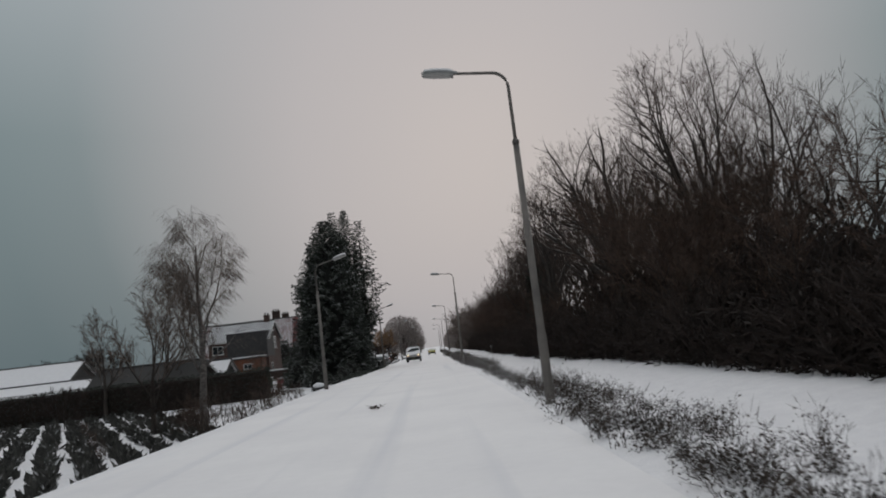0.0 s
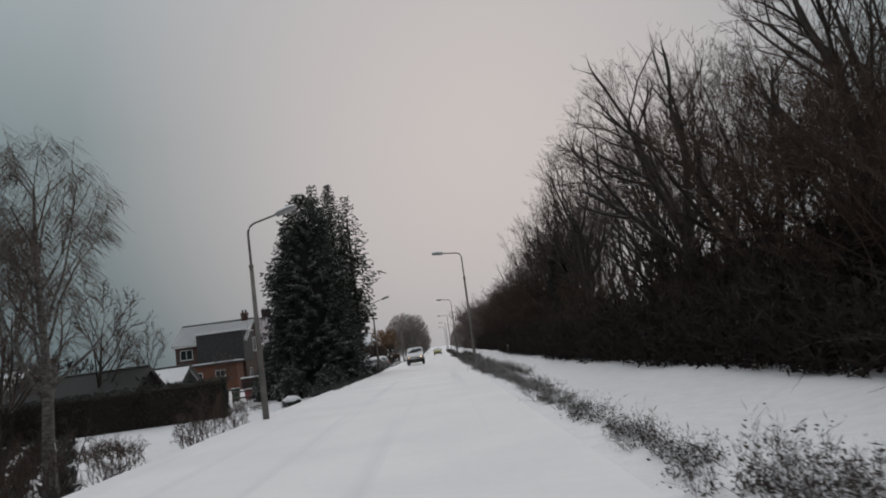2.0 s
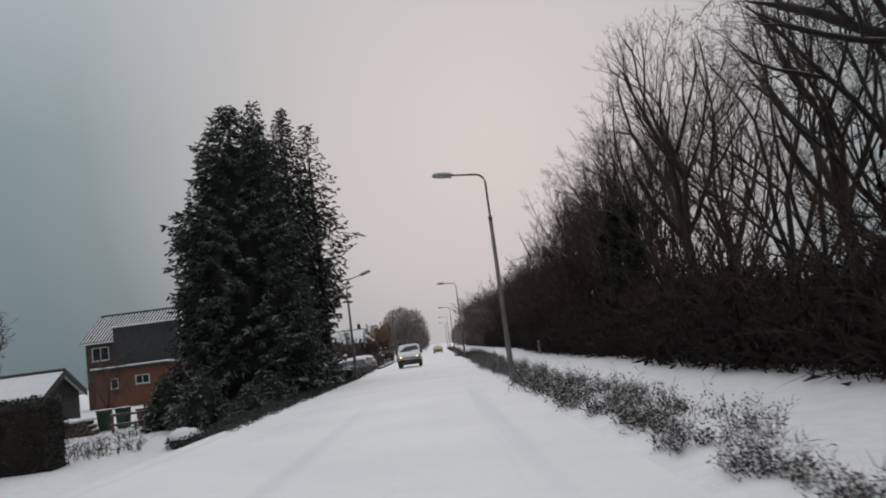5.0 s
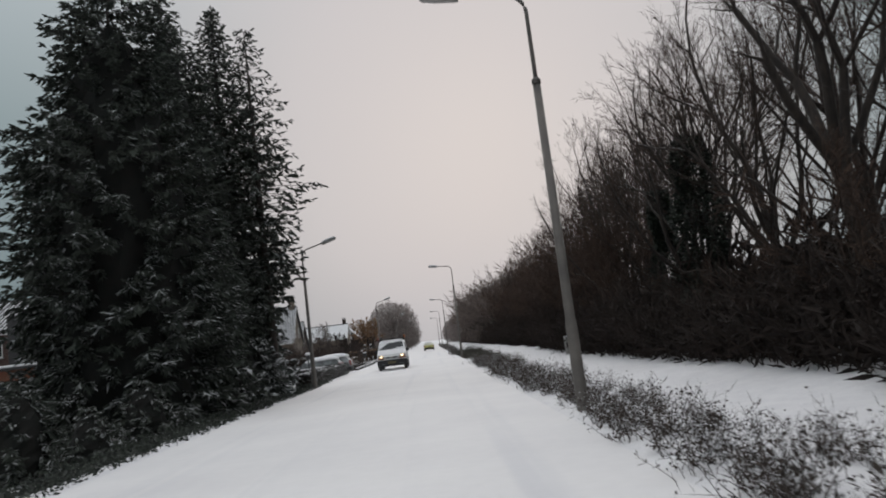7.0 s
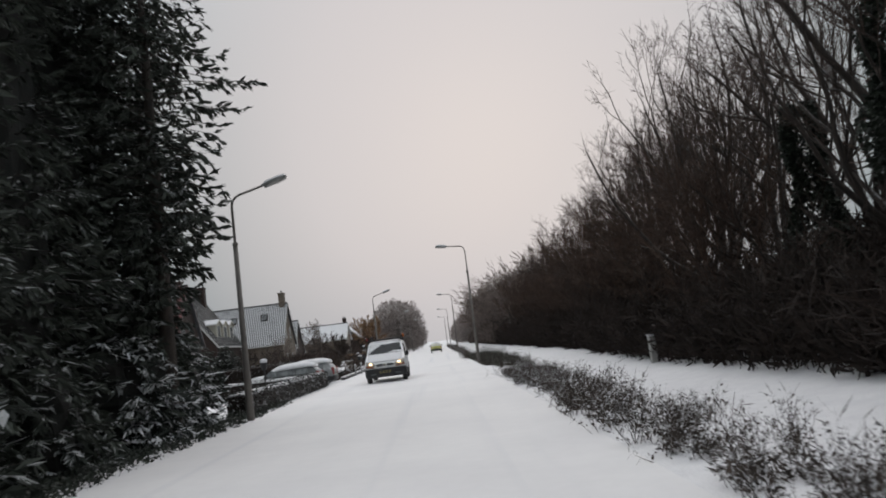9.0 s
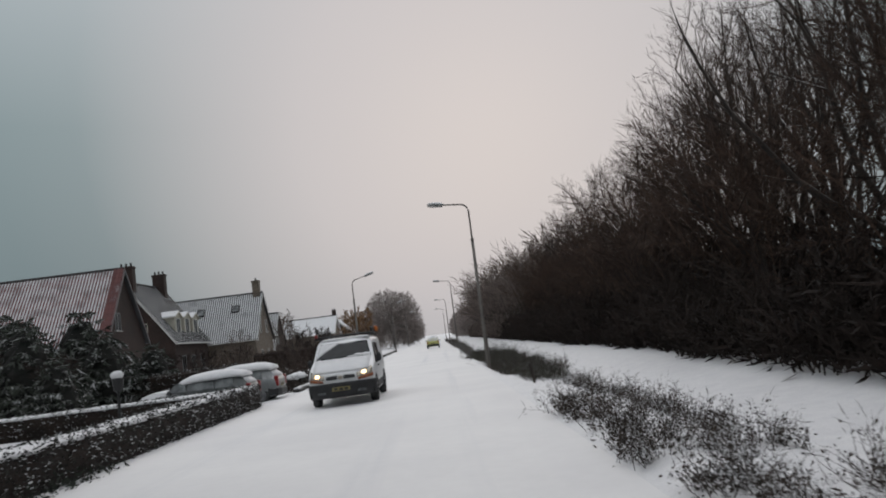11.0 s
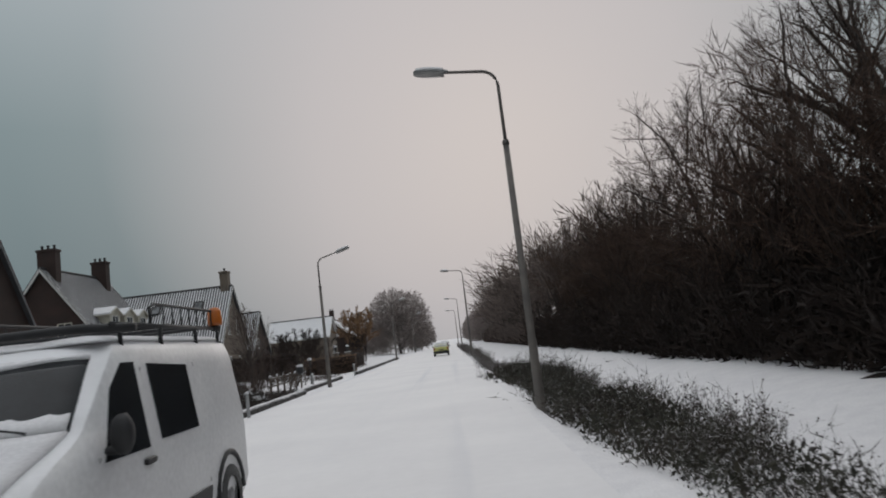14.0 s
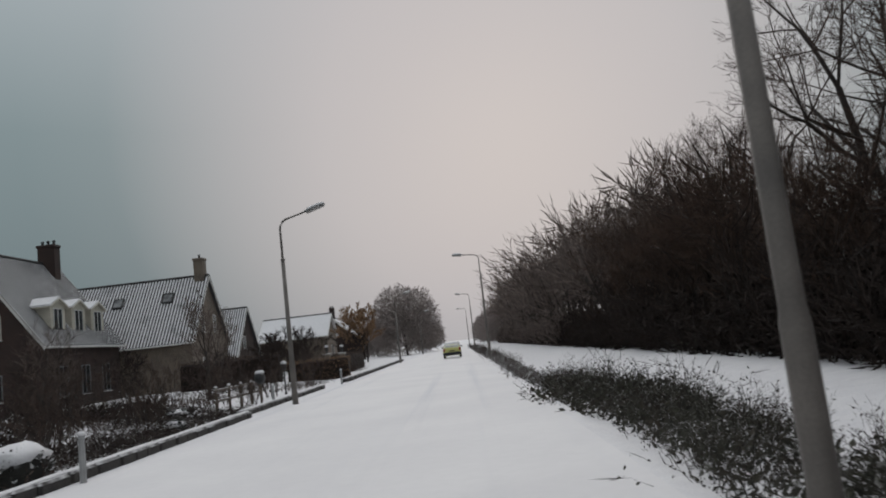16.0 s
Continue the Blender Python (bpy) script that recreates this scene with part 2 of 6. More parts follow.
WOOD = material("weathered_wood", (0.13, 0.10, 0.075), (0.08, 0.062, 0.05), rough=0.9, scale=3, fine=40, stretch=(8, 8, 1), snow=0.9, snow_low=0.4)
SLATE_WALL = material("dark_stone", (0.055, 0.05, 0.046), (0.03, 0.028, 0.027), rough=0.9, scale=3, fine=25, bump=0.5, snow=0.6, snow_low=0.6)
IRON = material("black_iron", (0.02, 0.02, 0.021), rough=0.5, scale=5, bump=0.05)
ROAD_POST = material("white_post", (0.42, 0.42, 0.42), (0.30, 0.30, 0.30), rough=0.5, scale=4, bump=0.05)
VAN_WHITE = material("van_paint", (0.78, 0.78, 0.78), (0.64, 0.64, 0.65), rough=0.35, scale=0.9, fine=20, bump=0.02, snow=0.8, snow_low=0.62)
CAR_YELLOW = material("yellow_paint", (0.66, 0.64, 0.20), (0.58, 0.57, 0.20), rough=0.35, scale=1.2, fine=20, bump=0.02, snow=0.8, snow_low=0.55)
CAR_GREY = material("grey_car_paint", (0.05, 0.06, 0.06), (0.10, 0.11, 0.11), snow=0.85, snow_low=0.66, rough=0.4, scale=1.4, fine=20, bump=0.03)
CAR_SILVER = material("silver_car_paint", (0.20, 0.212, 0.216), (0.28, 0.29, 0.295), snow=0.85, snow_low=0.6, rough=0.4, scale=1.4, fine=20, bump=0.03)
FROSTED = material("frosted_car_glass", (0.05, 0.056, 0.06), (0.22, 0.235, 0.24), rough=0.5, scale=2.2, fine=20, bump=0.05)
PLASTIC = material("black_plastic", (0.012, 0.012, 0.013), (0.028, 0.028, 0.03), rough=0.6, scale=3, bump=0.1)
TYRE = material("tyre_rubber", (0.02, 0.02, 0.02), (0.10, 0.10, 0.10), rough=0.9, scale=3, bump=0.3)
RIM = material("wheel_rim", (0.28, 0.28, 0.29), (0.14, 0.14, 0.15), rough=0.4, metal=0.6, scale=6, bump=0.05)
CARGLASS = glass_dark("car_glass", (0.022, 0.025, 0.028), 0.1)
PLATE = material("number_plate", (0.34, 0.27, 0.07), (0.16, 0.14, 0.08), rough=0.5, scale=5, bump=0.02)
AMBER = material("amber_lens", (0.62, 0.17, 0.02), (0.48, 0.13, 0.02), rough=0.3, scale=5, bump=0.0)
AMBER_DARK = material("dark_amber_lens", (0.30, 0.085, 0.02), (0.22, 0.06, 0.02), rough=0.3, scale=5, bump=0.0)
RED_LENS = material("red_lens", (0.30, 0.02, 0.02), rough=0.3, scale=5, bump=0.0)
HEADLIGHT = glowing("lit_headlight", (1.0, 0.72, 0.40), 2.6)
REFLECTOR = material("headlight_reflector", (0.55, 0.50, 0.42), rough=0.2, metal=0.5, scale=8, bump=0.0)
GREEN_PLASTIC = material("green_plastic", (0.025, 0.06, 0.03), rough=0.5, scale=4, bump=0.05, snow=0.9, snow_low=0.4)
ROSE_PLASTIC = material("faded_red_plastic", (0.30, 0.07, 0.08), rough=0.5, scale=4, bump=0.05, snow=0.9, snow_low=0.4)


# ---- building blocks ----
class Geo:
    """Vertices and faces of one mesh."""

    def __init__(self):
        self.v, self.f = [], []

    def add(self, verts, faces):
        k = len(self.v)
        self.v += [tuple(p) for p in verts]
        self.f += [tuple(i + k for i in face) for face in faces]

    def box(self, x0, x1, y0, y1, z0, z1, bev=0.02):
        b = min(bev, (x1 - x0) * 0.3, (y1 - y0) * 0.3, (z1 - z0) * 0.3)
        rings = []
        for z, d in ((z0, b), (z0 + b, 0), (z1 - b, 0), (z1, b)):
            xa, xb, ya, yb = x0 + d, x1 - d, y0 + d, y1 - d
            rings.append([(xa + b, ya, z), (xb - b, ya, z), (xb, ya + b, z), (xb, yb - b, z), (xb - b, yb, z), (xa + b, yb, z), (xa, yb - b, z), (xa, ya + b, z)])
        self.loft(rings)

    def loft(self, rings, caps=True):
        n, k = len(rings[0]), len(self.v)
        for r in rings:
            self.v += [tuple(p) for p in r]
        for i in range(len(rings) - 1):
            for j in range(n):
                a, b = k + i * n + j, k + i * n + (j + 1) % n
                self.f.append((a, b, b + n, a + n))
        if caps:
            self.f.append(tuple(k + j for j in reversed(range(n))))
            self.f.append(tuple(k + (len(rings) - 1) * n + j for j in range(n)))

    def tube(self, pts, radii, n=6, caps=True):
        rings = []
        for i, p in enumerate(pts):
            p = Vector(p)
            d = (Vector(pts[min(i + 1, len(pts) - 1)]) - Vector(pts[max(i - 1, 0)])).normalized()
            side = d.cross(Vector((0.31, 0.17, 1)) if abs(d.z) < 0.9 else Vector((1, 0.2, 0.1))).normalized()
            up = side.cross(d)
            rings.append([p + (side * math.cos(a) + up * math.sin(a)) * radii[i] for a in (2 * math.pi * j / n for j in range(n))])
        self.loft(rings, caps)

    def spike(self, pts, r, n=3):
        """A tapering twig that ends in a point."""
        k = len(self.v)
        m = len(pts) - 1
        for i, p in enumerate(pts[:-1]):
            d = Vector(pts[i + 1]) - Vector(p)
            d.normalize()
            side = d.cross(Vector((0.31, 0.17, 1)) if abs(d.z) < 0.9 else Vector((1, 0.2, 0.1))).normalized()
            up = side.cross(d)
            rr = r * (1 - 0.75 * i / m)
            for j in range(n):
                a = 2 * math.pi * j / n
                q = Vector(p) + (side * math.cos(a) + up * math.sin(a)) * rr
                self.v.append((q.x, q.y, q.z))
        self.v.append(tuple(pts[-1]))
        tip = len(self.v) - 1
        for i in range(m - 1):
            for j in range(n):
                a, b = k + i * n + j, k + i * n + (j + 1) % n
                self.f.append((a, b, b + n, a + n))
        for j in range(n):
            self.f.append((k + (m - 1) * n + j, k + (m - 1) * n + (j + 1) % n, tip))

    def blade(self, p, d, length, width, rng):
        """One leaf or spray: a narrow diamond, folded a little."""
        d = Vector(d).normalized()
        side = d.cross(Vector((rng.uniform(-1, 1), rng.uniform(-1, 1), rng.uniform(-1, 1)))).normalized() * width * 0.5
        p = Vector(p)
        k = len(self.v)
        mid = p + d * length * 0.45 + side.cross(d).normalized() * length * rng.uniform(-0.11, 0.11)
        for q in (p, mid + side, p + d * length, mid - side):
            self.v.append((q.x, q.y, q.z))
        self.f.append((k, k + 1, k + 2, k + 3))

    def blob(self, c, size, seed, rough=0.25, nu=14, nv=9, floor=None):
        """A lumpy rounded mass."""
        rings = []
        for i in range(1, nv):
            ph = math.pi * i / nv
            ring = []
            for j in range(nu):
                th = 2 * math.pi * j / nu
                d = Vector((math.sin(ph) * math.cos(th), math.sin(ph) * math.sin(th), -math.cos(ph)))
                r = 1 + rough * noise.noise(d * 1.9 + Vector((seed * 3.1, seed, 0)))
                q = Vector(c) + Vector((d.x * size[0], d.y * size[1], d.z * size[2])) * r
                if floor is not None:
                    q.z = max(q.z, floor)
                ring.append(q)
            rings.append(ring)
        self.loft(rings)

    def make(self, name, mat, parent=None, label="", smooth=False):
        me = bpy.data.meshes.new(name)
        me.from_pydata(self.v, [], self.f)
        me.materials.append(mat)
        if smooth:
            me.polygons.foreach_set("use_smooth", [True] * len(me.polygons))
        me.update()
        ob = new(name, me)
        if parent:
            ob.parent = parent
        if label:
            ob["label"] = label
        return ob


def thing(name, label, category, at=None, group="", kind=""):
    ob = new(name)
    ob.empty_display_size = 0.2
    if at is not None:
        ob.matrix_basis = at
    return tagged(ob, label, category, group, kind)


def smooth01(a, b, x):
    t = min(1.0, max(0.0, (x - a) / (b - a)))
    return t * t * (3 - 2 * t)


# ---- ground ----
ROAD_L, ROAD_R = -5.45, 2.45


def land_left(y):
    """The level of the land beside the embankment."""
    return -1.3 + 0.75 * smooth01(52, 76, y) + 0.35 * smooth01(76, 88, y)


def fall(x, y):
    """The road's slow fall towards the houses; the fields beside it stay level."""
    table = ((40, 0.0), (60, -0.07), (83, -0.12), (109, -0.22), (140, -0.25))
    if y <= 40:
        drop = 0.0
    else:
        drop = next((a + (b - a) * (y - y0) / (y1 - y0) for (y0, a), (y1, b) in zip(table, table[1:]) if y <= y1), -0.25)
    return drop * (1 - smooth01(3.5, 7.5, x)) * (1 - smooth01(8, 14, -x))


def gz(x, y):
    return fall(x, y) + lie(x, y)


def lie(x, y):
    if x < ROAD_L:
        return land_left(y) * smooth01(0, 3.6, ROAD_L - x) + 0.05 * noise.noise(Vector((x * 0.25, y * 0.25, 0))) * smooth01(0.5, 3, ROAD_L - x)
    if x > ROAD_R:
        d = x - ROAD_R
        z = 0.06 * smooth01(0, 0.5, d) - 0.26 * smooth01(0.9, 2.6, d) + 0.19 * smooth01(3.4, 5.6, d)
        z -= 0.24 * smooth01(0.15, 0.5, d) * (1 - smooth01(2.2, 4.2, d)) * smooth01(99, 105, y) * (1 - smooth01(150, 170, y))
        return z + 0.07 * noise.noise(Vector((x * 0.35, y * 0.2, 3))) * smooth01(0.3, 1.5, d)
    return 0.018 * noise.noise(Vector((x * 0.9, y * 0.12, 7)))


def build_ground():
    xs = [-900, -500, -260, -150, -110, -80, -60, -48, -40, -34, -29, -25, -22, -19.5, -17, -15, -13.5, -12, -11, -10, -9.2, -8.6, -8, -7.5, -7, -6.6, -6.2, -5.9, -5.65, -5.45, -5.2]
    xs += [-5 + 0.25 * i for i in range(30)] + [2.45, 2.7, 2.95] + [3.2 + 0.35 * i for i in range(18)] + [10, 11, 12.5, 15, 18, 24, 34, 50, 80, 130, 260, 500, 900]
    xs = sorted(set(round(x, 3) for x in xs))
    ys = [-120, -60, -30, -15] + [-8 + 0.8 * i for i in range(160)] + [120 + 2.5 * i for i in range(60)] + [275, 300, 350, 430, 600, 900, 1500, 2600]
    verts = [(x, y, gz(x, y)) for y in ys for x in xs]
    n = len(xs)
    faces = [(j * n + i, j * n + i + 1, (j + 1) * n + i + 1, (j + 1) * n + i) for j in range(len(ys) - 1) for i in range(n - 1)]
    on_road = [ROAD_L - 0.1 < (xs[f[0] % n] + xs[f[1] % n]) / 2 < ROAD_R + 0.1 for f in faces]
    for name, label, mat, keep in (("ground", "flat snow-covered land beside a low road bank", SNOW, False), ("road", "straight two-lane road under fresh driven snow", SNOW_GROUND, True)):
        g = Geo()
        used = sorted({i for f, r in zip(faces, on_road) if r == keep for i in f})
        index = {i: k for k, i in enumerate(used)}
        g.v = [verts[i] for i in used]
        g.f = [tuple(index[i] for i in f) for f, r in zip(faces, on_road) if r == keep]
        tagged(g.make(name, mat, smooth=True), label, name, kind="structure")


build_ground()


# ---- street lamps ----
def street_lamp(name, label, height, arm, lean_up, base_r=0.085):
    """A stepped steel column with a curved bracket; the arm points along +x from the column at the origin."""
    lamp = thing(name, label, "street lamp", group="street lamps along the road")
    g = Geo()
    g.tube([(0, 0, -0.4), (0, 0, 0.02), (0, 0, 1.4), (0, 0, 1.5), (0, 0, height * 0.78)], [base_r + 0.02, base_r + 0.02, base_r + 0.015, base_r, base_r * 0.8], 12)
    g.make("column", GALV, lamp, smooth=True)
    g = Geo()
    g.tube([(0, 0, height * 0.775), (0, 0, height * 0.785), (0, 0, height * 0.79)], [base_r * 0.95, base_r * 0.95, base_r * 0.6], 12)
    g.make("collar", GALV, lamp, smooth=True)
    g = Geo()
    pts, rad = [(0, 0, height * 0.78), (0, 0, height - 0.32)], [0.042, 0.038]
    for i in range(1, 7):
        a = i / 6 * (math.pi / 2 - lean_up)
        r = 0.36
        pts.append((r * (1 - math.cos(a)), 0, height - 0.32 + r * math.sin(a)))
        rad.append(0.036)
    d = (math.cos(lean_up), math.sin(lean_up))
    x0, z0 = pts[-1][0], pts[-1][2]
    reach = arm - x0 - 0.62
    pts.append((x0 + d[0] * reach, 0, z0 + d[1] * reach))
    rad.append(0.032)
    g.tube(pts, rad, 8)
    g.make("bracket", GALV, lamp, smooth=True)
    hx, hz = pts[-1][0], pts[-1][2]
    def rings(spec, low, high):
        out = []
        for s, w, lo, hi in spec:
            lo, hi = lo * low, hi * high
            cx, cz = hx + d[0] * s, hz + d[1] * s
            out.append([(cx, w * math.cos(a), cz + (hi if math.sin(a) > 0 else lo) * abs(math.sin(a))) for a in (2 * math.pi * j / 12 for j in range(12))])
        return out
    spec = ((-0.08, 0.05, -0.05, 0.05), (0.02, 0.09, -0.06, 0.07), (0.14, 0.13, -0.06, 0.09), (0.45, 0.145, -0.06, 0.10), (0.66, 0.12, -0.05, 0.07), (0.72, 0.07, -0.03, 0.03))
    g = Geo()
    g.loft(rings(spec, 0.25, 1.0))
    head = g.make("lamp_head", LAMP_HOUSING, lamp, "grey lamp head with a little snow", smooth=True)
    g = Geo()
    g.loft(rings([(s, w * 0.93, lo, 0.004) for s, w, lo, hi in spec[1:]], 1.7, 1.0))
    g.make("diffuser", LAMP_BOWL, head, "clouded plastic bowl", smooth=True)
    g = Geo()
    g.loft(rings([(s, w * 0.8, 0.0, hi + 0.035) for s, w, lo, hi in spec[1:-1]], 1.0, 1.0))
    g.make("snow_cap", SNOW, head, "thin cap of snow", smooth=True)
    return lamp


right_lamp = street_lamp("street_lamp", "tall grey steel street lamp on the brushy verge", 7.22, 1.80, radians(5))
right_lamp.matrix_basis = pose(2.79, 14.75, gz(2.79, 14.75), 0, 0, 180) @ Matrix.Diagonal((1, 1, 1.013, 1))
for y, tall_k in ((60.5, 1.012), (109.15, 1.05), (157.0, 1.03), (204.0, 1.03), (251.0, 1.03)):
    copy_thing(right_lamp, pose(2.82 if y > 100 else 2.79, y, gz(2.79, y), 0, 0, 180) @ Matrix.Diagonal((1, 1, tall_k, 1)))
left_lamp = street_lamp("street_lamp", "grey steel street lamp beside the snowy road edge", 6.45, 1.65, radians(15))
left_lamp.matrix_basis = pose(-5.26, 37.46, 0)
for y in (82.94, 130.5, 178.0, 225.0):
    copy_thing(left_lamp, pose(-5.26, y, gz(-5.26, y)) @ Matrix.Diagonal((1, 1, 1.02, 1)))


# ---- bare trees ----
def wander(rng, p, d, length, segs, wobble, rise):
    pts, d = [Vector(p)], Vector(d).normalized()
    for _ in range(segs):
        d = (d + Vector((rng.gauss(0, wobble), rng.gauss(0, wobble), rng.gauss(0, wobble) + rise))).normalized()
        pts.append(pts[-1] + d * length / segs)
    return pts


def off_axis(rng, d, angle):
    d = Vector(d).normalized()
    side = d.cross(Vector((rng.gauss(0, 1), rng.gauss(0, 1), rng.gauss(0, 1)))).normalized()
    return (d * math.cos(angle) + side * math.sin(angle)).normalized()


TALLEST = {}


def bare_tree(name, label, seed, height, stems=1, limbs=9, subs=7, fine=7, twigs=8, thick=0.22, open_angle=0.55, fork=0.25, droop=0.0, bark=BARK, twig=TWIG, group="", twig_r=0.011, category="tree", length_k=1.0, rise=0.09, taper_k=0.14, twig_k=1.0, trunk_k=0.66, splay=0.25):
    """A tapered trunk with limbs (one mesh) and a crown of branches and fine twigs (another)."""
    rng = random.Random(seed)
    tree = thing(name, label, category, group=group)
    wood, crown = Geo(), Geo()

    for s in range(stems):
        a = rng.uniform(0, 6.28)
        many = stems > 1
        start = Vector((math.cos(a) * 0.3 * many, math.sin(a) * 0.3 * many, -0.3))
        lean = Vector((math.cos(a) * splay * many + rng.gauss(0, 0.03), math.sin(a) * splay * many + rng.gauss(0, 0.03), 1))
        trunk = wander(rng, start, lean, height * trunk_k, 9, 0.055, 0.03)
        tr = [thick * (1.3 if i == 0 else 1.0) * (1 - 0.90 * i / 9) for i in range(10)]
        wood.tube(trunk, tr, 9)
        for k in range(limbs):
            f = fork + (0.98 - fork) * (k + rng.uniform(0.1, 0.9)) / limbs
            i = min(8, int(f * 9))
            p = trunk[i].lerp(trunk[i + 1], f * 9 - i)
            up = (trunk[i + 1] - trunk[i]).normalized()
            d1 = off_axis(rng, up, rng.uniform(0.75, 1.25) * open_angle * (1.35 - 0.85 * f))
            len1 = height * (0.52 - taper_k * f) * rng.uniform(0.75, 1.2) * length_k
            r1 = max(0.022, tr[i] * rng.uniform(0.45, 0.68))
            limb = wander(rng, p, d1, len1, 6, 0.085, rise)
            wood.tube(limb, [r1 * (1 - 0.86 * j / 6) for j in range(7)], 5, caps=False)
            for k2 in range(subs):
                f2 = 0.20 + 0.80 * (k2 + rng.random()) / subs
                j = min(5, int(f2 * 6))
                p2 = limb[j].lerp(limb[j + 1], f2 * 6 - j)
                d2 = off_axis(rng, limb[j + 1] - limb[j], rng.uniform(0.38, 0.75))
                len2 = len1 * rng.uniform(0.34, 0.52) * (1.15 - 0.62 * f2)
                sub = wander(rng, p2, d2, len2, 3, 0.10, 0.06 - droop * 0.4)
                crown.spike(sub, max(0.013, r1 * 0.40 * (1 - 0.5 * f2)))
                for k3 in range(fine):
                    f3 = 0.12 + 0.88 * (k3 + rng.random()) / fine
                    q = min(2, int(f3 * 3))
                    p3 = sub[q].lerp(sub[q + 1], f3 * 3 - q)
                    d3 = off_axis(rng, sub[q + 1] - sub[q], rng.uniform(0.35, 0.75))
                    len3 = len2 * rng.uniform(0.35, 0.65)
                    pts3 = wander(rng, p3, d3, len3, 2, 0.18, 0.03 - droop)
                    crown.spike(pts3, twig_r * 1.6)
                    for k4 in range(twigs):
                        f4 = 0.05 + 0.95 * (k4 + rng.random()) / twigs
                        q4 = min(1, int(f4 * 2))
                        p4 = pts3[q4].lerp(pts3[q4 + 1], f4 * 2 - q4)
                        d4 = off_axis(rng, pts3[q4 + 1] - pts3[q4], rng.uniform(0.2, 0.65))
                        if droop:
                            d4 = (d4 + Vector((0, 0, -1.3))).normalized()
                        crown.blade(p4, d4, max(0.22 * twig_k, len3 * rng.uniform(0.5, 0.95) * (1.5 if droop else 1)), twig_r * 2.0, rng)
    TALLEST[tree.name] = sorted(v[2] for v in crown.v)[int(len(crown.v) * 0.996)]
    wood.make("trunk", bark, tree, smooth=True)
    crown.make("crown", twig, tree, "fine bare twigs")
    return tree


def place(ob, spots, first=True):
    """Set a thing at the first spot, and copies of it at the rest. A spot: x, y, turn, size, height factor."""
    for i, (x, y, turn, s, sz) in enumerate(spots):
        m = Matrix.Translation((x, y, gz(x, y) - 0.05)) @ Matrix.Rotation(radians(turn), 4, "Z") @ Matrix.Diagonal((s, s, s * sz, 1))
        if i == 0 and first:
            ob.matrix_basis = m
        else:
            copy_thing(ob, m)


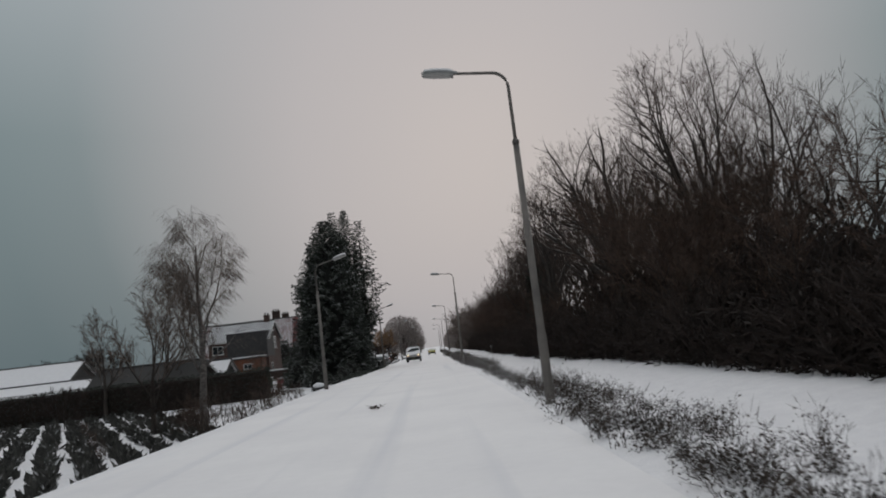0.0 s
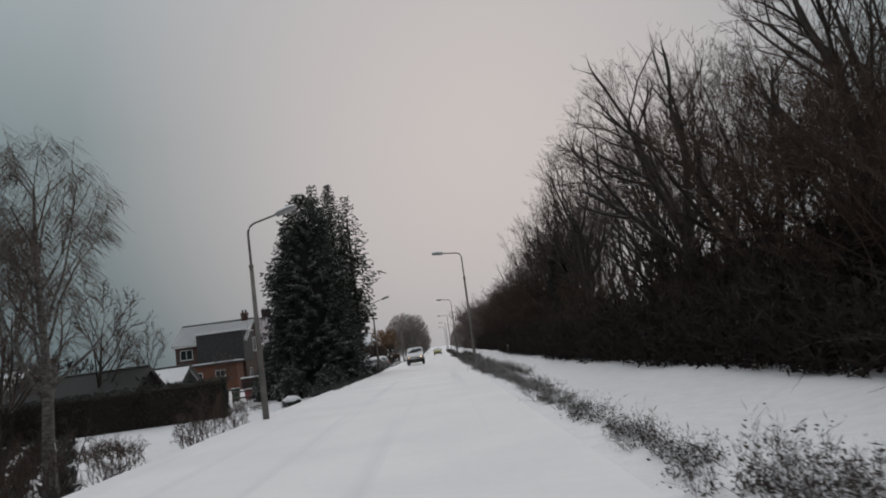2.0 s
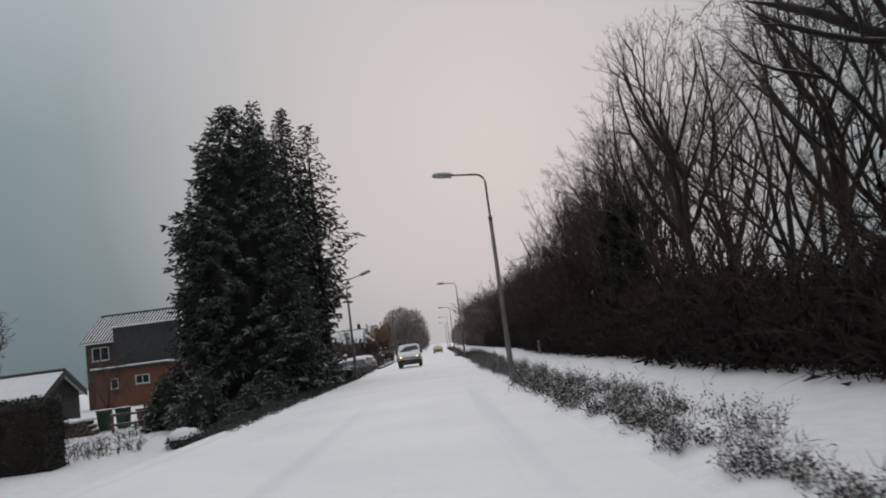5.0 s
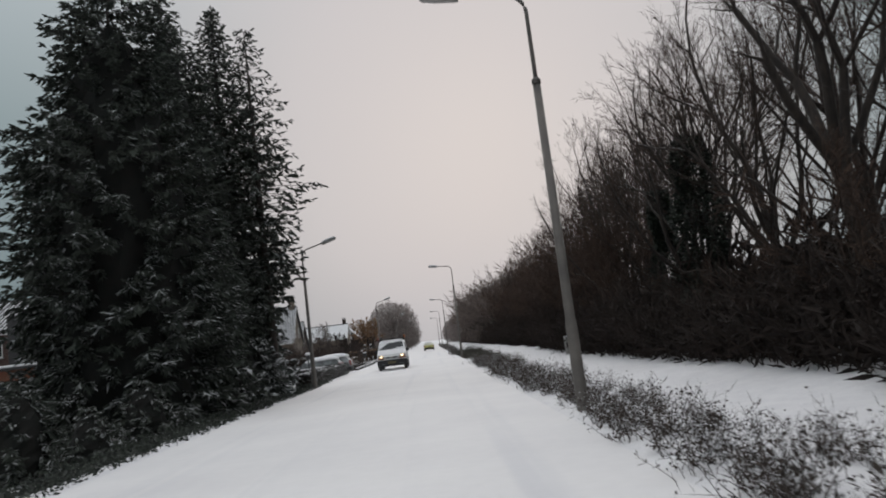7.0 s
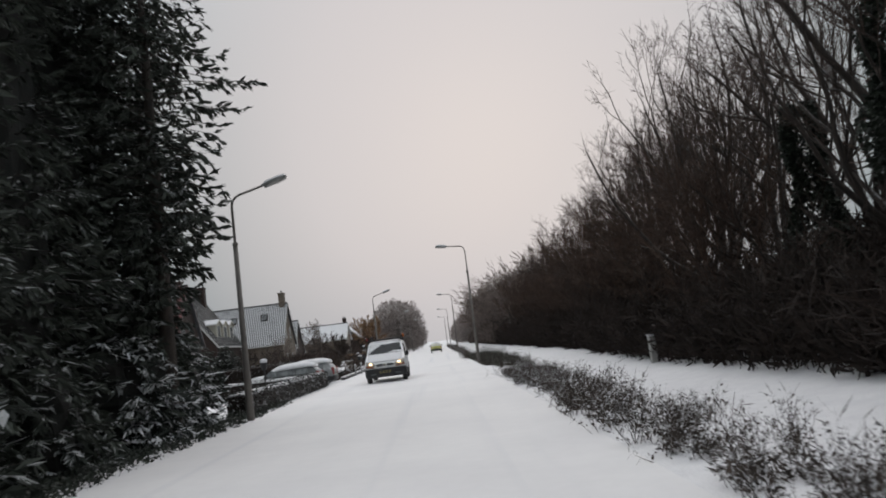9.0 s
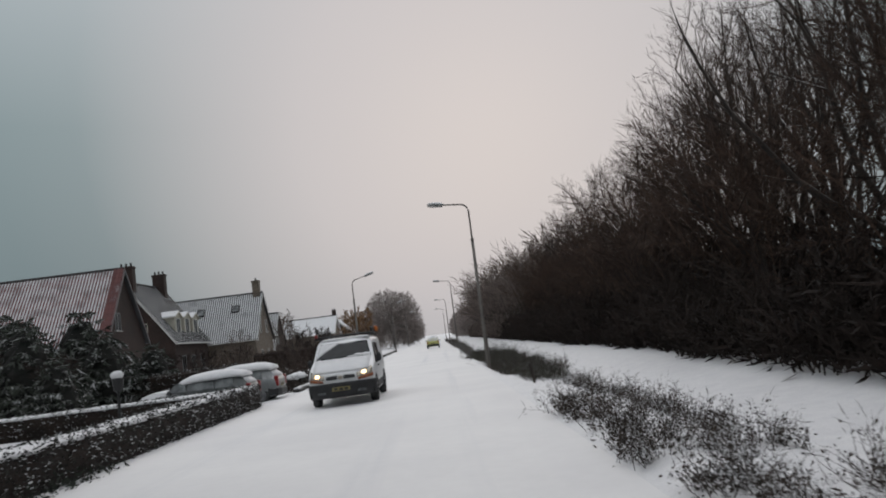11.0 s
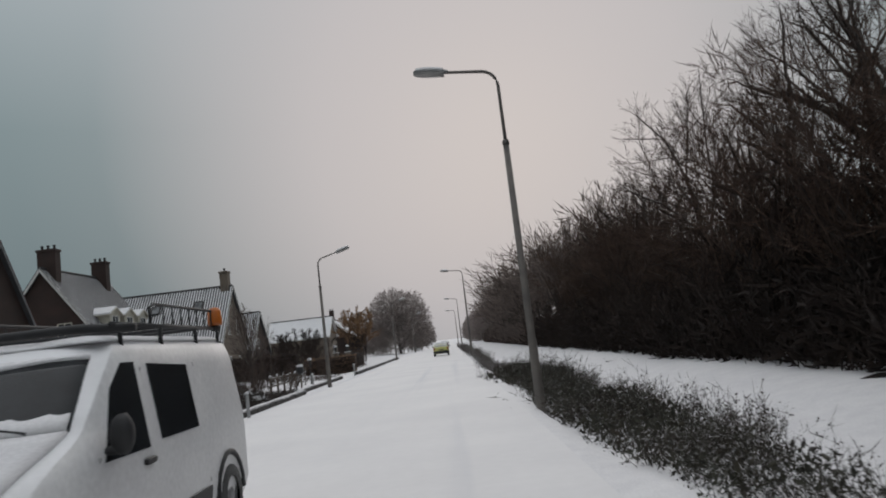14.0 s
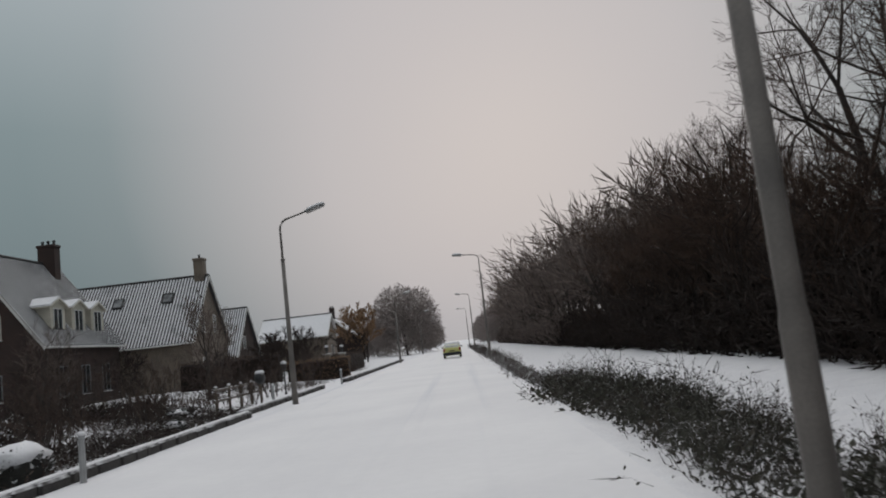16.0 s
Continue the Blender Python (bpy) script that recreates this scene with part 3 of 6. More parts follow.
def grown_tree(name, label, seed, height, spread, clear=0.2, limbs=4, levels=6, stems=1, thick=0.26, bark=BARK, twig=TWIG, group="", twig_r=0.009, twig_l=0.5, shoots=7, fan=0.5, low_round=0.5, category="tree", hang=0.0, stem=0.0):
    """A trunk that parts into limbs; each limb forks again and again, fanning out and up until it meets the lumpy edge of the crown."""
    rng = random.Random(seed)
    tree = thing(name, label, category, group=group)
    wood, crown = Geo(), Geo()
    base = clear * height

    def outside(p):
        f = (p.z - base * 0.6) / (height - base * 0.6)
        g = (f - low_round) / (1 - low_round) if f > low_round else (low_round - f) / low_round * 0.85
        lump = 0.92 + 0.35 * noise.noise(Vector((p.x * 0.3 + seed, p.y * 0.3, p.z * 0.3)))
        return math.hypot(p.x, p.y) > spread * lump * math.sqrt(max(0.0, 1 - g * g))

    todo = []
    for k in range(stems):
        turn = 6.283 * (k + rng.random() * 0.5) / stems
        many = 1.0 if stems > 1 else 0.0
        foot = Vector((math.cos(turn) * 0.3 * many, math.sin(turn) * 0.3 * many, -0.3))
        trunk = wander(rng, foot, (math.cos(turn) * 0.2 * many, math.sin(turn) * 0.2 * many, 1), (stem * height if stem else base) + 0.3, 5, 0.05, 0.06)
        t0 = thick / math.sqrt(stems)
        wood.tube(trunk, [t0 * f for f in ((1.4, 1.0, 0.8, 0.6, 0.4, 0.2) if stem else (1.45, 1.12, 1.0, 0.95, 0.9, 0.86))], 9, caps=False)
        up = (trunk[-1] - trunk[-2]).normalized()
        first = rng.uniform(0, 6.283)
        for j in range(limbs):
            a = first + 6.283 * (j + rng.uniform(-0.2, 0.2)) / max(1, limbs - 1)
            tilt = rng.uniform(0.35, 0.95) if j else rng.uniform(0.12, 0.35)
            d = up * math.cos(tilt) + Vector((math.cos(a), math.sin(a), 0)) * math.sin(tilt)
            at = trunk[-1] if j < limbs - 1 else trunk[-2].lerp(trunk[-1], rng.random())
            if stem:
                f = clear / stem + (1 - clear / stem) * (j + rng.random()) / limbs
                q = min(4, int(f * 5))
                at, a = trunk[q].lerp(trunk[q + 1], f * 5 - q), first + 2.4 * j
                tilt = rng.uniform(0.5, 0.85) * (1.25 - 0.5 * f)
                d = up * math.cos(tilt) + Vector((math.cos(a), math.sin(a), 0)) * math.sin(tilt)
                todo.append((at, d, t0 * (0.45 - 0.32 * f), height * rng.uniform(0.15, 0.2) * (1.15 - 0.45 * f), 1))
                continue
            todo.append((at, d, t0 * rng.uniform(0.42, 0.6) * (1.15 if j == 0 else 1.0), height * rng.uniform(0.20, 0.26), 1))
    while todo:
        p, d, r, ln, level = todo.pop()
        pts = wander(rng, p, d, ln, 3, 0.075, 0.05)
        end = level >= levels or outside(pts[-1]) or r < 0.004
        if end:
            pts = wander(rng, p, d, min(ln, twig_l * 2.4), 3, 0.10, 0.05)
            if r < 0.03:
                r = min(r, twig_r * 1.3)
        if r > 0.03 and end:
            wood.tube(pts, [r, r * 0.6, r * 0.3, 0.004], 4, caps=False)
        elif r > 0.035:
            wood.tube(pts, [r, r * 0.93, r * 0.87, r * 0.80], 7 if r > 0.1 else 4, caps=False)
        elif end:
            crown.spike(pts, r)
        else:
            crown.tube(pts, [r, r * 0.93, r * 0.87, r * 0.80], 3, caps=False)
        way = (pts[-1] - pts[-2]).normalized()
        if end or level >= levels - 1:
            for k in range(shoots if end else shoots // 2):
                f = 3 * (k + rng.random()) / shoots
                q = min(2, int(f))
                at = pts[q].lerp(pts[q + 1], f - q)
                dd = off_axis(rng, pts[q + 1] - pts[q], rng.uniform(0.3, 0.8))
                crown.blade(at, dd + Vector((0, 0, rng.uniform(-0.1, 0.2) - hang)), twig_l * rng.uniform(0.5, 1.2), twig_r * 2, rng)
        if end:
            continue
        away = Vector((p.x, p.y, 0))
        away = away.normalized() if away.length > 0.3 else Vector((0, 0, 0))
        side = off_axis(rng, way, 1.5708)
        forks = [(0.22, 0.70, 0.82), (-0.62, 0.50, 0.72)] + ([(0.75, 0.45, 0.64)] if rng.random() < 0.25 else [])
        for k, (angle, rk, lk) in enumerate(forks):
            turn = Matrix.Rotation(rng.uniform(-0.5, 0.5) + (1.57 if k == 2 else 0), 3, way) @ side
            angle *= rng.uniform(0.7, 1.3) * fan / 0.5
            dd = way * math.cos(angle) + turn * math.sin(angle) + away * 0.07 + Vector((0, 0, 0.07))
            todo.append((pts[-1], dd, r * rk * rng.uniform(0.9, 1.05), ln * lk * rng.uniform(0.88, 1.12) * 1.06, level + 1))
        if level > 1:
            q = rng.choice((1, 2))
            todo.append((pts[q], off_axis(rng, way, rng.uniform(0.5, 0.95)), r * 0.42, ln * 0.6, level + 2))
    TALLEST[tree.name] = sorted(v[2] for v in crown.v)[int(len(crown.v) * 0.997)]
    wood.make("trunk", bark, tree, smooth=True)
    crown.make("crown", twig, tree, "fine bare twigs")
    return tree


WOOD_EDGE = "bare trees at the edge of the wood"
wide_tree = grown_tree("bare_tree", "tall wide-crowned bare tree with arching dark limbs", 12, 15.0, 6.6, clear=0.34, limbs=6, levels=7, thick=0.40, twig_r=0.008, group=WOOD_EDGE, low_round=0.5, fan=0.55)
tall_tree = grown_tree("bare_tree", "tall bare broadleaf tree with dark bark in the wood", 14, 15.5, 4.9, clear=0.32, limbs=5, levels=7, thick=0.30, twig_r=0.008, group=WOOD_EDGE, low_round=0.55)
twin_tree = grown_tree("bare_tree", "tall twin-stemmed bare tree with dark bark", 15, 14.5, 5.2, clear=0.18, limbs=4, levels=6, stems=2, thick=0.32, shoots=10, group=WOOD_EDGE, low_round=0.55)
round_tree = grown_tree("bare_tree", "round-crowned bare tree with fanned dark limbs", 33, 12.5, 5.2, clear=0.2, limbs=7, levels=7, thick=0.28, twig_r=0.009, shoots=9, group=WOOD_EDGE, low_round=0.42, fan=0.6, twig_l=0.45)
low_tree = grown_tree("bare_tree", "low dense bare tree at the wood edge", 35, 8.0, 3.7, clear=0.08, limbs=3, levels=5, stems=3, thick=0.16, group=WOOD_EDGE, low_round=0.42, twig_r=0.010, twig_l=0.65, fan=0.55, shoots=13, twig=SHRUB_TWIG)
deep_tree = grown_tree("bare_tree", "bare tree standing deeper in the wood", 41, 14.0, 4.9, clear=0.14, limbs=6, levels=5, thick=0.24, twig_r=0.012, twig_l=0.9, fan=0.55, shoots=13, group="bare trees deep in the wood")
distant = grown_tree("bare_tree", "bare tree at the distant wood edge, coloured paler for haze", 46, 8.0, 3.9, clear=0.08, limbs=4, levels=4, stems=2, thick=0.2, twig_r=0.026, twig_l=0.85, low_round=0.42, fan=0.6, twig=HAZE_BROWN, group="distant bare trees")
small = [bare_tree("tall_shrub", "dense multi-stemmed bare shrub at the wood edge", 51 + k, 7.0, stems=4, limbs=4, subs=5, fine=4, twigs=6, thick=0.06, fork=0.10, open_angle=0.72, bark=BARK, twig=SHRUB_TWIG, twig_r=0.012, group="shrubs along the wood edge", category="shrub", twig_k=1.5, trunk_k=0.75) for k in range(2)]


def plant_wood():
    rng = random.Random(5)
    # x, y, height
    stands = (
        (wide_tree, ((13.5, 47.6, 15.0), (18.6, 117.2, 15.0))),
        (tall_tree, ((14.2, 33.9, 15.0), (12.6, 67.8, 16.5), (17.8, 110.5, 15.5), (16.0, 60.8, 15.5), (13.3, 79.9, 15.0), (15.6, 95.0, 15.0), (18.6, 106.0, 15.0), (17.2, 74.0, 15.0))),
        (twin_tree, ((17.8, 37.5, 15.0), (16.8, 66.0, 15.0), (14.2, 75.2, 14.5), (16.9, 103.5, 14.5), (16.8, 88.5, 15.5), (14.8, 54.5, 14.0), (11.9, 79.2, 13.0), (13.6, 87.0, 13.0), (13.2, 100.5, 13.0), (12.6, 93.6, 14.0), (20.4, 111.5, 15.5))),
        (round_tree, ((13.4, 40.6, 12.0), (13.4, 124.3, 12.4), (13.2, 137.5, 10.8))),
        (low_tree, ((10.9, 130.6, 7.8), (11.4, 117.0, 7.6), (11.2, 110.0, 8.0), (11.2, 143.5, 8.0), (11.4, 103.5, 8.2), (11.2, 89.0, 8.0), (11.6, 29.5, 7.5), (12.8, 36.8, 9.5), (15.0, 30.5, 9.0), (10.9, 97.0, 8.0), (10.9, 123.5, 6.0), (10.9, 136.5, 7.0))),
        (deep_tree, ((18.5, 31.0, 13.5), (16.2, 38.8, 13.0), (19.6, 41.5, 13.5), (21.5, 45.0, 13.0), (16.0, 121.0, 11.0), (20.5, 54.0, 14.0), (15.2, 71.5, 14.0), (18.6, 61.0, 13.5), (21.5, 66.0, 14.0), (20.5, 82.0, 14.0), (21.5, 98.0, 14.0), (22.5, 122.0, 13.0), (18.5, 131.0, 10.5), (19.5, 142.0, 10.0))),
    )
    for kind, spots in stands:
        place(kind, [(x, y, rng.uniform(0, 360), h / TALLEST[kind.name], 1.0) for x, y, h in spots])
    spots, y = [], 149.0
    while y < 240:
        spots.append((rng.uniform(10.6, 12.6), y, rng.uniform(0, 360), rng.uniform(6.6, 8.6) / TALLEST[distant.name], 1.0))
        y += rng.uniform(4.0, 5.6)
    y = 152.0
    while y < 215:
        spots.append((rng.uniform(15, 19), y, rng.uniform(0, 360), rng.uniform(8.5, 10.0) / TALLEST[distant.name], 1.0))
        y += rng.uniform(7, 9.5)
    place(distant, spots)
    spots = {0: [], 1: []}
    y = 14.0
    while y < 150:
        s = rng.uniform(0.6, 0.9)
        spots[rng.randrange(2)].append((rng.uniform(9.8, 11.4) - 0.5 * smooth01(25, 50, y) + 0.5 * smooth01(85, 100, y), y, rng.uniform(0, 360), s, 1.0))
        y += rng.uniform(4.9, 6.8)
    for k in (0, 1):
        place(small[k], spots[k])


plant_wood()


# ---- undergrowth and verge ----
def brush(name, label, seed, length, depth, height, stems, twigs, r, mat, leaves=0, leaf=0.05, kind="stuff", category="undergrowth", spread=0.35, core=0.0, heart=0, twig_l=(0.15, 0.38), clump=0.8, tufts=0):
    """A strip of stems along y, standing on z = 0 round the origin."""
    rng = random.Random(seed)
    g = Geo()
    roots = [(rng.uniform(-0.42, 0.42) * depth * rng.uniform(0.3, 1.0), rng.uniform(0, length), rng.uniform(0.45, 1.2)) for _ in range(tufts)]
    for i in range(heart):
        y, x = rng.uniform(0, length), rng.uniform(-0.5, 0.5) * depth
        if tufts:
            tuft = rng.choice(roots)
            x, y = tuft[0] + rng.gauss(0, 0.10) * tuft[2], tuft[1] + rng.gauss(0, 0.14) * tuft[2]
        h = core * (0.75 + 0.6 * noise.noise(Vector((seed + x * 0.4, y * 0.5, 2.0)))) * (1 - 0.5 * (2 * x / depth) ** 4)
        s = core ** 0.5 * rng.uniform(0.6, 1.3)
        g.blade((x, y, h * rng.random() ** 1.3 * 0.85), (rng.gauss(0, 0.8), rng.gauss(0, 0.8), rng.gauss(0.5, 0.6)), (0.30 if core > 1 else 0.17) * s, (0.052 + 0.02 * max(0.0, core - 2.7) if core > 1 else 0.07) * s, rng)
    for i in range(stems):
        y = rng.uniform(0, length)
        x = rng.uniform(-0.45, 0.45) * depth
        lump = 0.6 + clump * noise.noise(Vector((x * 0.8 + seed, y * 0.55, seed * 1.7)))
        h = height * max(0.25, lump) * rng.uniform(0.55, 1.15)
        d = (rng.gauss(0, spread), rng.gauss(0, spread), 1)
        if tufts:
            tuft = rng.choice(roots)
            x, y = tuft[0] + rng.gauss(0, 0.07), tuft[1] + rng.gauss(0, 0.09)
            h = height * tuft[2] * rng.uniform(0.6, 1.1)
        pts = wander(rng, (x, y, -0.1), d, h, 2, 0.2, 0.0)
        g.spike(pts, r)
        for _ in range(twigs):
            f = rng.uniform(0.2, 0.98) * 2
            q = min(1, int(f))
            p = pts[q].lerp(pts[q + 1], f - q)
            d2 = off_axis(rng, pts[q + 1] - pts[q], rng.uniform(0.4, 1.1))
            g.blade(p, d2, h * rng.uniform(*twig_l), r * 1.5, rng)
        for _ in range(leaves):
            f = rng.uniform(0.2, 1.0) * 2
            q = min(1, int(f))
            p = pts[q].lerp(pts[q + 1], min(1, f - q)) + Vector((rng.gauss(0, 0.05), rng.gauss(0, 0.05), rng.gauss(0, 0.04)))
            g.blade(p, (rng.gauss(0, 1), rng.gauss(0, 1), rng.gauss(0, 0.6)), leaf * rng.uniform(0.7, 1.5), leaf * 0.75, rng)
    return tagged(g.make(name, mat), label, category, kind=kind)


def lay(strips, x_mid, y0, y1, step, seed, sx=1.0, sz=1.0, jitter=0.15, bend=0.0):
    """Set strips end to end along the road. bend: how far the line swings towards the road in the middle stretch."""
    rng, k, y = random.Random(seed), 0, y0
    fresh = set()
    while y < y1:
        x = x_mid - bend * (smooth01(22, 50, y) - smooth01(84, 100, y))
        ob = strips[k % len(strips)]
        flip = rng.random() < 0.5
        m = Matrix.Translation((x + rng.uniform(-jitter, jitter), y + (step if flip else 0), gz(x, y + step / 2))) @ Matrix.Rotation(math.pi if flip else 0, 4, "Z") @ Matrix.Diagonal((sx, 1, sz * rng.uniform(0.85, 1.15), 1))
        if ob.name not in fresh and ob.get("laid") is None:
            ob.matrix_basis = m
            ob["laid"] = 1
            fresh.add(ob.name)
        else:
            copy_thing(ob, m)
        y += step
        k += 1


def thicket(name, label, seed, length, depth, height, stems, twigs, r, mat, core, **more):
    """Undergrowth closed to the eye by a tangled heart, painted shade-dark where core > 1."""
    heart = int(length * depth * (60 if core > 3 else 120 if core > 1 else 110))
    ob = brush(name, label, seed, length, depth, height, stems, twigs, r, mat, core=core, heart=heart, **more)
    ob.data.materials.append(HEART_SHADE if core > 1 else mat)
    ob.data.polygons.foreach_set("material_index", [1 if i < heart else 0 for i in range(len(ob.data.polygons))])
    return ob


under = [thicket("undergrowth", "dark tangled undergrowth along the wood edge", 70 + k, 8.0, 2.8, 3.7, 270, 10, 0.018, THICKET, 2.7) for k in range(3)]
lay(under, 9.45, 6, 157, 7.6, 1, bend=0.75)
far_under = thicket("undergrowth", "brown undergrowth along the far wood edge, coloured paler for haze", 76, 8.0, 2.8, 3.7, 190, 9, 0.045, HAZE_BROWN, 2.6)
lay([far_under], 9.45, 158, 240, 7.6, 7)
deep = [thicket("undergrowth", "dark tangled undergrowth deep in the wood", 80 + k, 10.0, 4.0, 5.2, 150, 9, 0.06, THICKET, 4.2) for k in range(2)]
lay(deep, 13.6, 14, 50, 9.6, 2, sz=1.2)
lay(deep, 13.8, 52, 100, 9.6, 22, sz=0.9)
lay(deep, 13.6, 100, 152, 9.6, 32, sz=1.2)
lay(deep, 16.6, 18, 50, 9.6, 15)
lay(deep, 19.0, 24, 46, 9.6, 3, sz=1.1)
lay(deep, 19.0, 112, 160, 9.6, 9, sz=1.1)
verge = [thicket("verge_grass", "dry brown weeds clumped with snow along the road", 90 + k, 6.0, 1.25, 0.62, 330, 6, 0.0055, BRUSH, 0.24, leaves=8, leaf=0.036, category="grass", spread=0.4, twig_l=(0.14, 0.34), tufts=34) for k in range(3)]
lay(verge, 3.1, 2, 19, 5.8, 4, jitter=0.1)
lay(verge, 3.05, 19.4, 42, 5.8, 14, sx=0.8, sz=0.72, jitter=0.1)
lay(verge, 2.95, 42.6, 84, 5.8, 24, jitter=0.1)
sparse = brush("verge_grass", "thin dry weeds standing in clean snow", 97, 6.0, 1.3, 0.60, 190, 6, 0.0055, BRUSH, leaves=8, leaf=0.036, category="grass", spread=0.4, twig_l=(0.14, 0.34), tufts=13)
lay([sparse], 3.2, 83.3, 88, 5.8, 8, sz=0.95, jitter=0.1)
lay(verge, 4.15, 83.6, 92, 5.8, 28, sx=0.85, sz=0.95, jitter=0.05)
lay([sparse], 5.3, 104, 120, 5.8, 44, sz=1.5, jitter=0.2)
lay([sparse], 3.9, 3, 20, 5.8, 14, sz=1.15, jitter=0.2)
lay([sparse], 3.8, 43, 83, 5.8, 34, sz=1.15, jitter=0.2)
far_verge = brush("verge_grass", "dry brown grass along the far verge", 94, 6.0, 1.4, 0.8, 260, 4, 0.012, BRUSH, leaves=2, leaf=0.07, category="grass", spread=0.5)
lay([far_verge], 3.2, 124, 240, 5.8, 6, jitter=0.08)
bramble = [thicket("bramble_bank", "low dark bramble bank dusted with snow", 100 + k, 6.0, 1.7, 1.05, 600, 5, 0.006, BRAMBLE, 0.5, leaves=8, leaf=0.036, category="brambles", spread=0.65) for k in range(2)]
lay(bramble, 3.6, 95.8, 101, 5.7, 5, sx=0.75, sz=0.72, jitter=0.06)
lay(bramble, 3.9, 101.2, 125, 5.7, 15, sx=1.35, sz=1.35, jitter=0.06)


# ---- conifers ----
def conifer(name, label, seed, height, radius, density=1.0, core=True, bare_low=0.02, group="conifers in the front garden", taper=0.8, full=2.4, skirt=0.0, needle=NEEDLE):
    """A trunk, drooping branches that bear flat sprays, and an added near-black core in place of inner shade."""
    rng = random.Random(seed)
    tree = thing(name, label, "conifer", group=group)
    wood, leaf = Geo(), Geo()
    wood.tube([(0, 0, -0.3), (0, 0, height * 0.4), (0, 0, height * 0.97)], [height * 0.013, height * 0.009, 0.02], 8)
    z = height * bare_low
    while z < height * 0.985:
        f = z / height
        env = radius * (1 - f ** full) ** taper * (0.92 + 0.28 * noise.noise(Vector((z * 0.5, seed, 0))))
        env *= 1 - skirt * (1 - smooth01(0.0, 0.62 if bare_low > 0.2 else 0.26, f))
        count = max(4, int((9 + 5 * (1 - f)) * density))
        for k in range(count):
            a = 6.283 * (k + rng.random()) / count
            lump = 0.86 + 0.34 * noise.noise(Vector((math.cos(a) * 1.6, math.sin(a) * 1.6, z * 0.42 + seed)))
            reach = max(0.25, env * lump * rng.uniform(0.80, 1.0))
            d = Vector((math.cos(a), math.sin(a), 0.35 - 0.25 * (1 - f)))
            pts = [Vector((0, 0, z))]
            segs = 5
            for i in range(segs):
                d = (d + Vector((rng.gauss(0, 0.09), rng.gauss(0, 0.09), -0.14 if i < 3 else 0.16))).normalized()
                pts.append(pts[-1] + d * reach / segs)
            wood.spike([pts[0], pts[2], pts[4], pts[5]], 0.012 + 0.02 * (1 - f))
            n = max(4, int(reach * 8.0 * density))
            for i in range(n):
                u = 0.32 + 0.68 * ((i + rng.random()) / n) ** 0.8 if reach > 1.2 else (i + rng.random()) / n
                q = min(segs - 1, int(u * segs))
                p = pts[q].lerp(pts[q + 1], min(1, u * segs - q))
                out = (pts[q + 1] - pts[q]).normalized()
                flat = Vector((-out.y, out.x, 0)).normalized() * rng.choice((-1, 1))
                tip = (out * rng.uniform(0.5, 1.0) + flat * rng.uniform(0.1, 0.9) + Vector((0, 0, rng.uniform(-1.2, 0.3)))).normalized()
                length = rng.uniform(0.30, 0.55) * (0.7 + 0.5 * (1 - f))
                leaf.blade(p, tip, length, length * 0.24, rng)
                for w in (-0.9, -0.45, 0.35, 0.6, 0.95):
                    b = p + tip * length * rng.uniform(0.05, 0.5)
                    side = (tip + flat * w + Vector((0, 0, rng.uniform(-0.6, 0.25)))).normalized()
                    leaf.blade(b, side, length * rng.uniform(0.35, 0.6), length * 0.17, rng)
        z += rng.uniform(0.24, 0.36)
    wood.make("trunk", BARK, tree, smooth=True)
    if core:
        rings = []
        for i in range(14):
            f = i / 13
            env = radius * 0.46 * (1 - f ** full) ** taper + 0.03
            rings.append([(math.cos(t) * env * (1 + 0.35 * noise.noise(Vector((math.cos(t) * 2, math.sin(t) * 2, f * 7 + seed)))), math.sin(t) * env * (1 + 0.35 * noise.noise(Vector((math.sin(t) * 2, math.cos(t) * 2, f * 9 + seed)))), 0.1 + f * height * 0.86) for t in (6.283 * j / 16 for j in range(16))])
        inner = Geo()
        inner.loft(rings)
        inner.make("inner_foliage", CROWN_SHADE, tree, "near-black core standing in for inner shade")
    leaf.make("crown", needle, tree, "dark green sprays dusted with snow")
    return tree


def at_ground(ob, x, y, turn=0.0, s=1.0, sz=1.0, sink=0.0):
    ob.matrix_basis = Matrix.Translation((x, y, gz(x, y) - sink)) @ Matrix.Rotation(radians(turn), 4, "Z") @ Matrix.Diagonal((s, s, s * sz, 1))
    return ob


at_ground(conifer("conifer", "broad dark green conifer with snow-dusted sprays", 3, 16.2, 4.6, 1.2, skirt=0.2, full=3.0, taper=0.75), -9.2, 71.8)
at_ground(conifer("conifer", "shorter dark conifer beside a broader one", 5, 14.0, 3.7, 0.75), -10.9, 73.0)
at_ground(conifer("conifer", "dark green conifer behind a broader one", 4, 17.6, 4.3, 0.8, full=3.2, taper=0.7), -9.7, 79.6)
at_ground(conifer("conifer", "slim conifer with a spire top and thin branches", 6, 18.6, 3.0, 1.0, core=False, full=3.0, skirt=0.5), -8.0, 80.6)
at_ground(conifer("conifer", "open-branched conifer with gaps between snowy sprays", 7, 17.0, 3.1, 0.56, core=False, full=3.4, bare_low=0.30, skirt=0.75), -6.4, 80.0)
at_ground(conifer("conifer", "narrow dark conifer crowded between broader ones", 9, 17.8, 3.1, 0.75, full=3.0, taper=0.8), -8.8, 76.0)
low_fir = at_ground(conifer("conifer_shrub", "low dark conifer shrub laden with snow", 8, 3.2, 1.9, 0.9, group="shrubs under the conifers", taper=0.6, needle=SNOWY_NEEDLE), -7.6, 79.0)
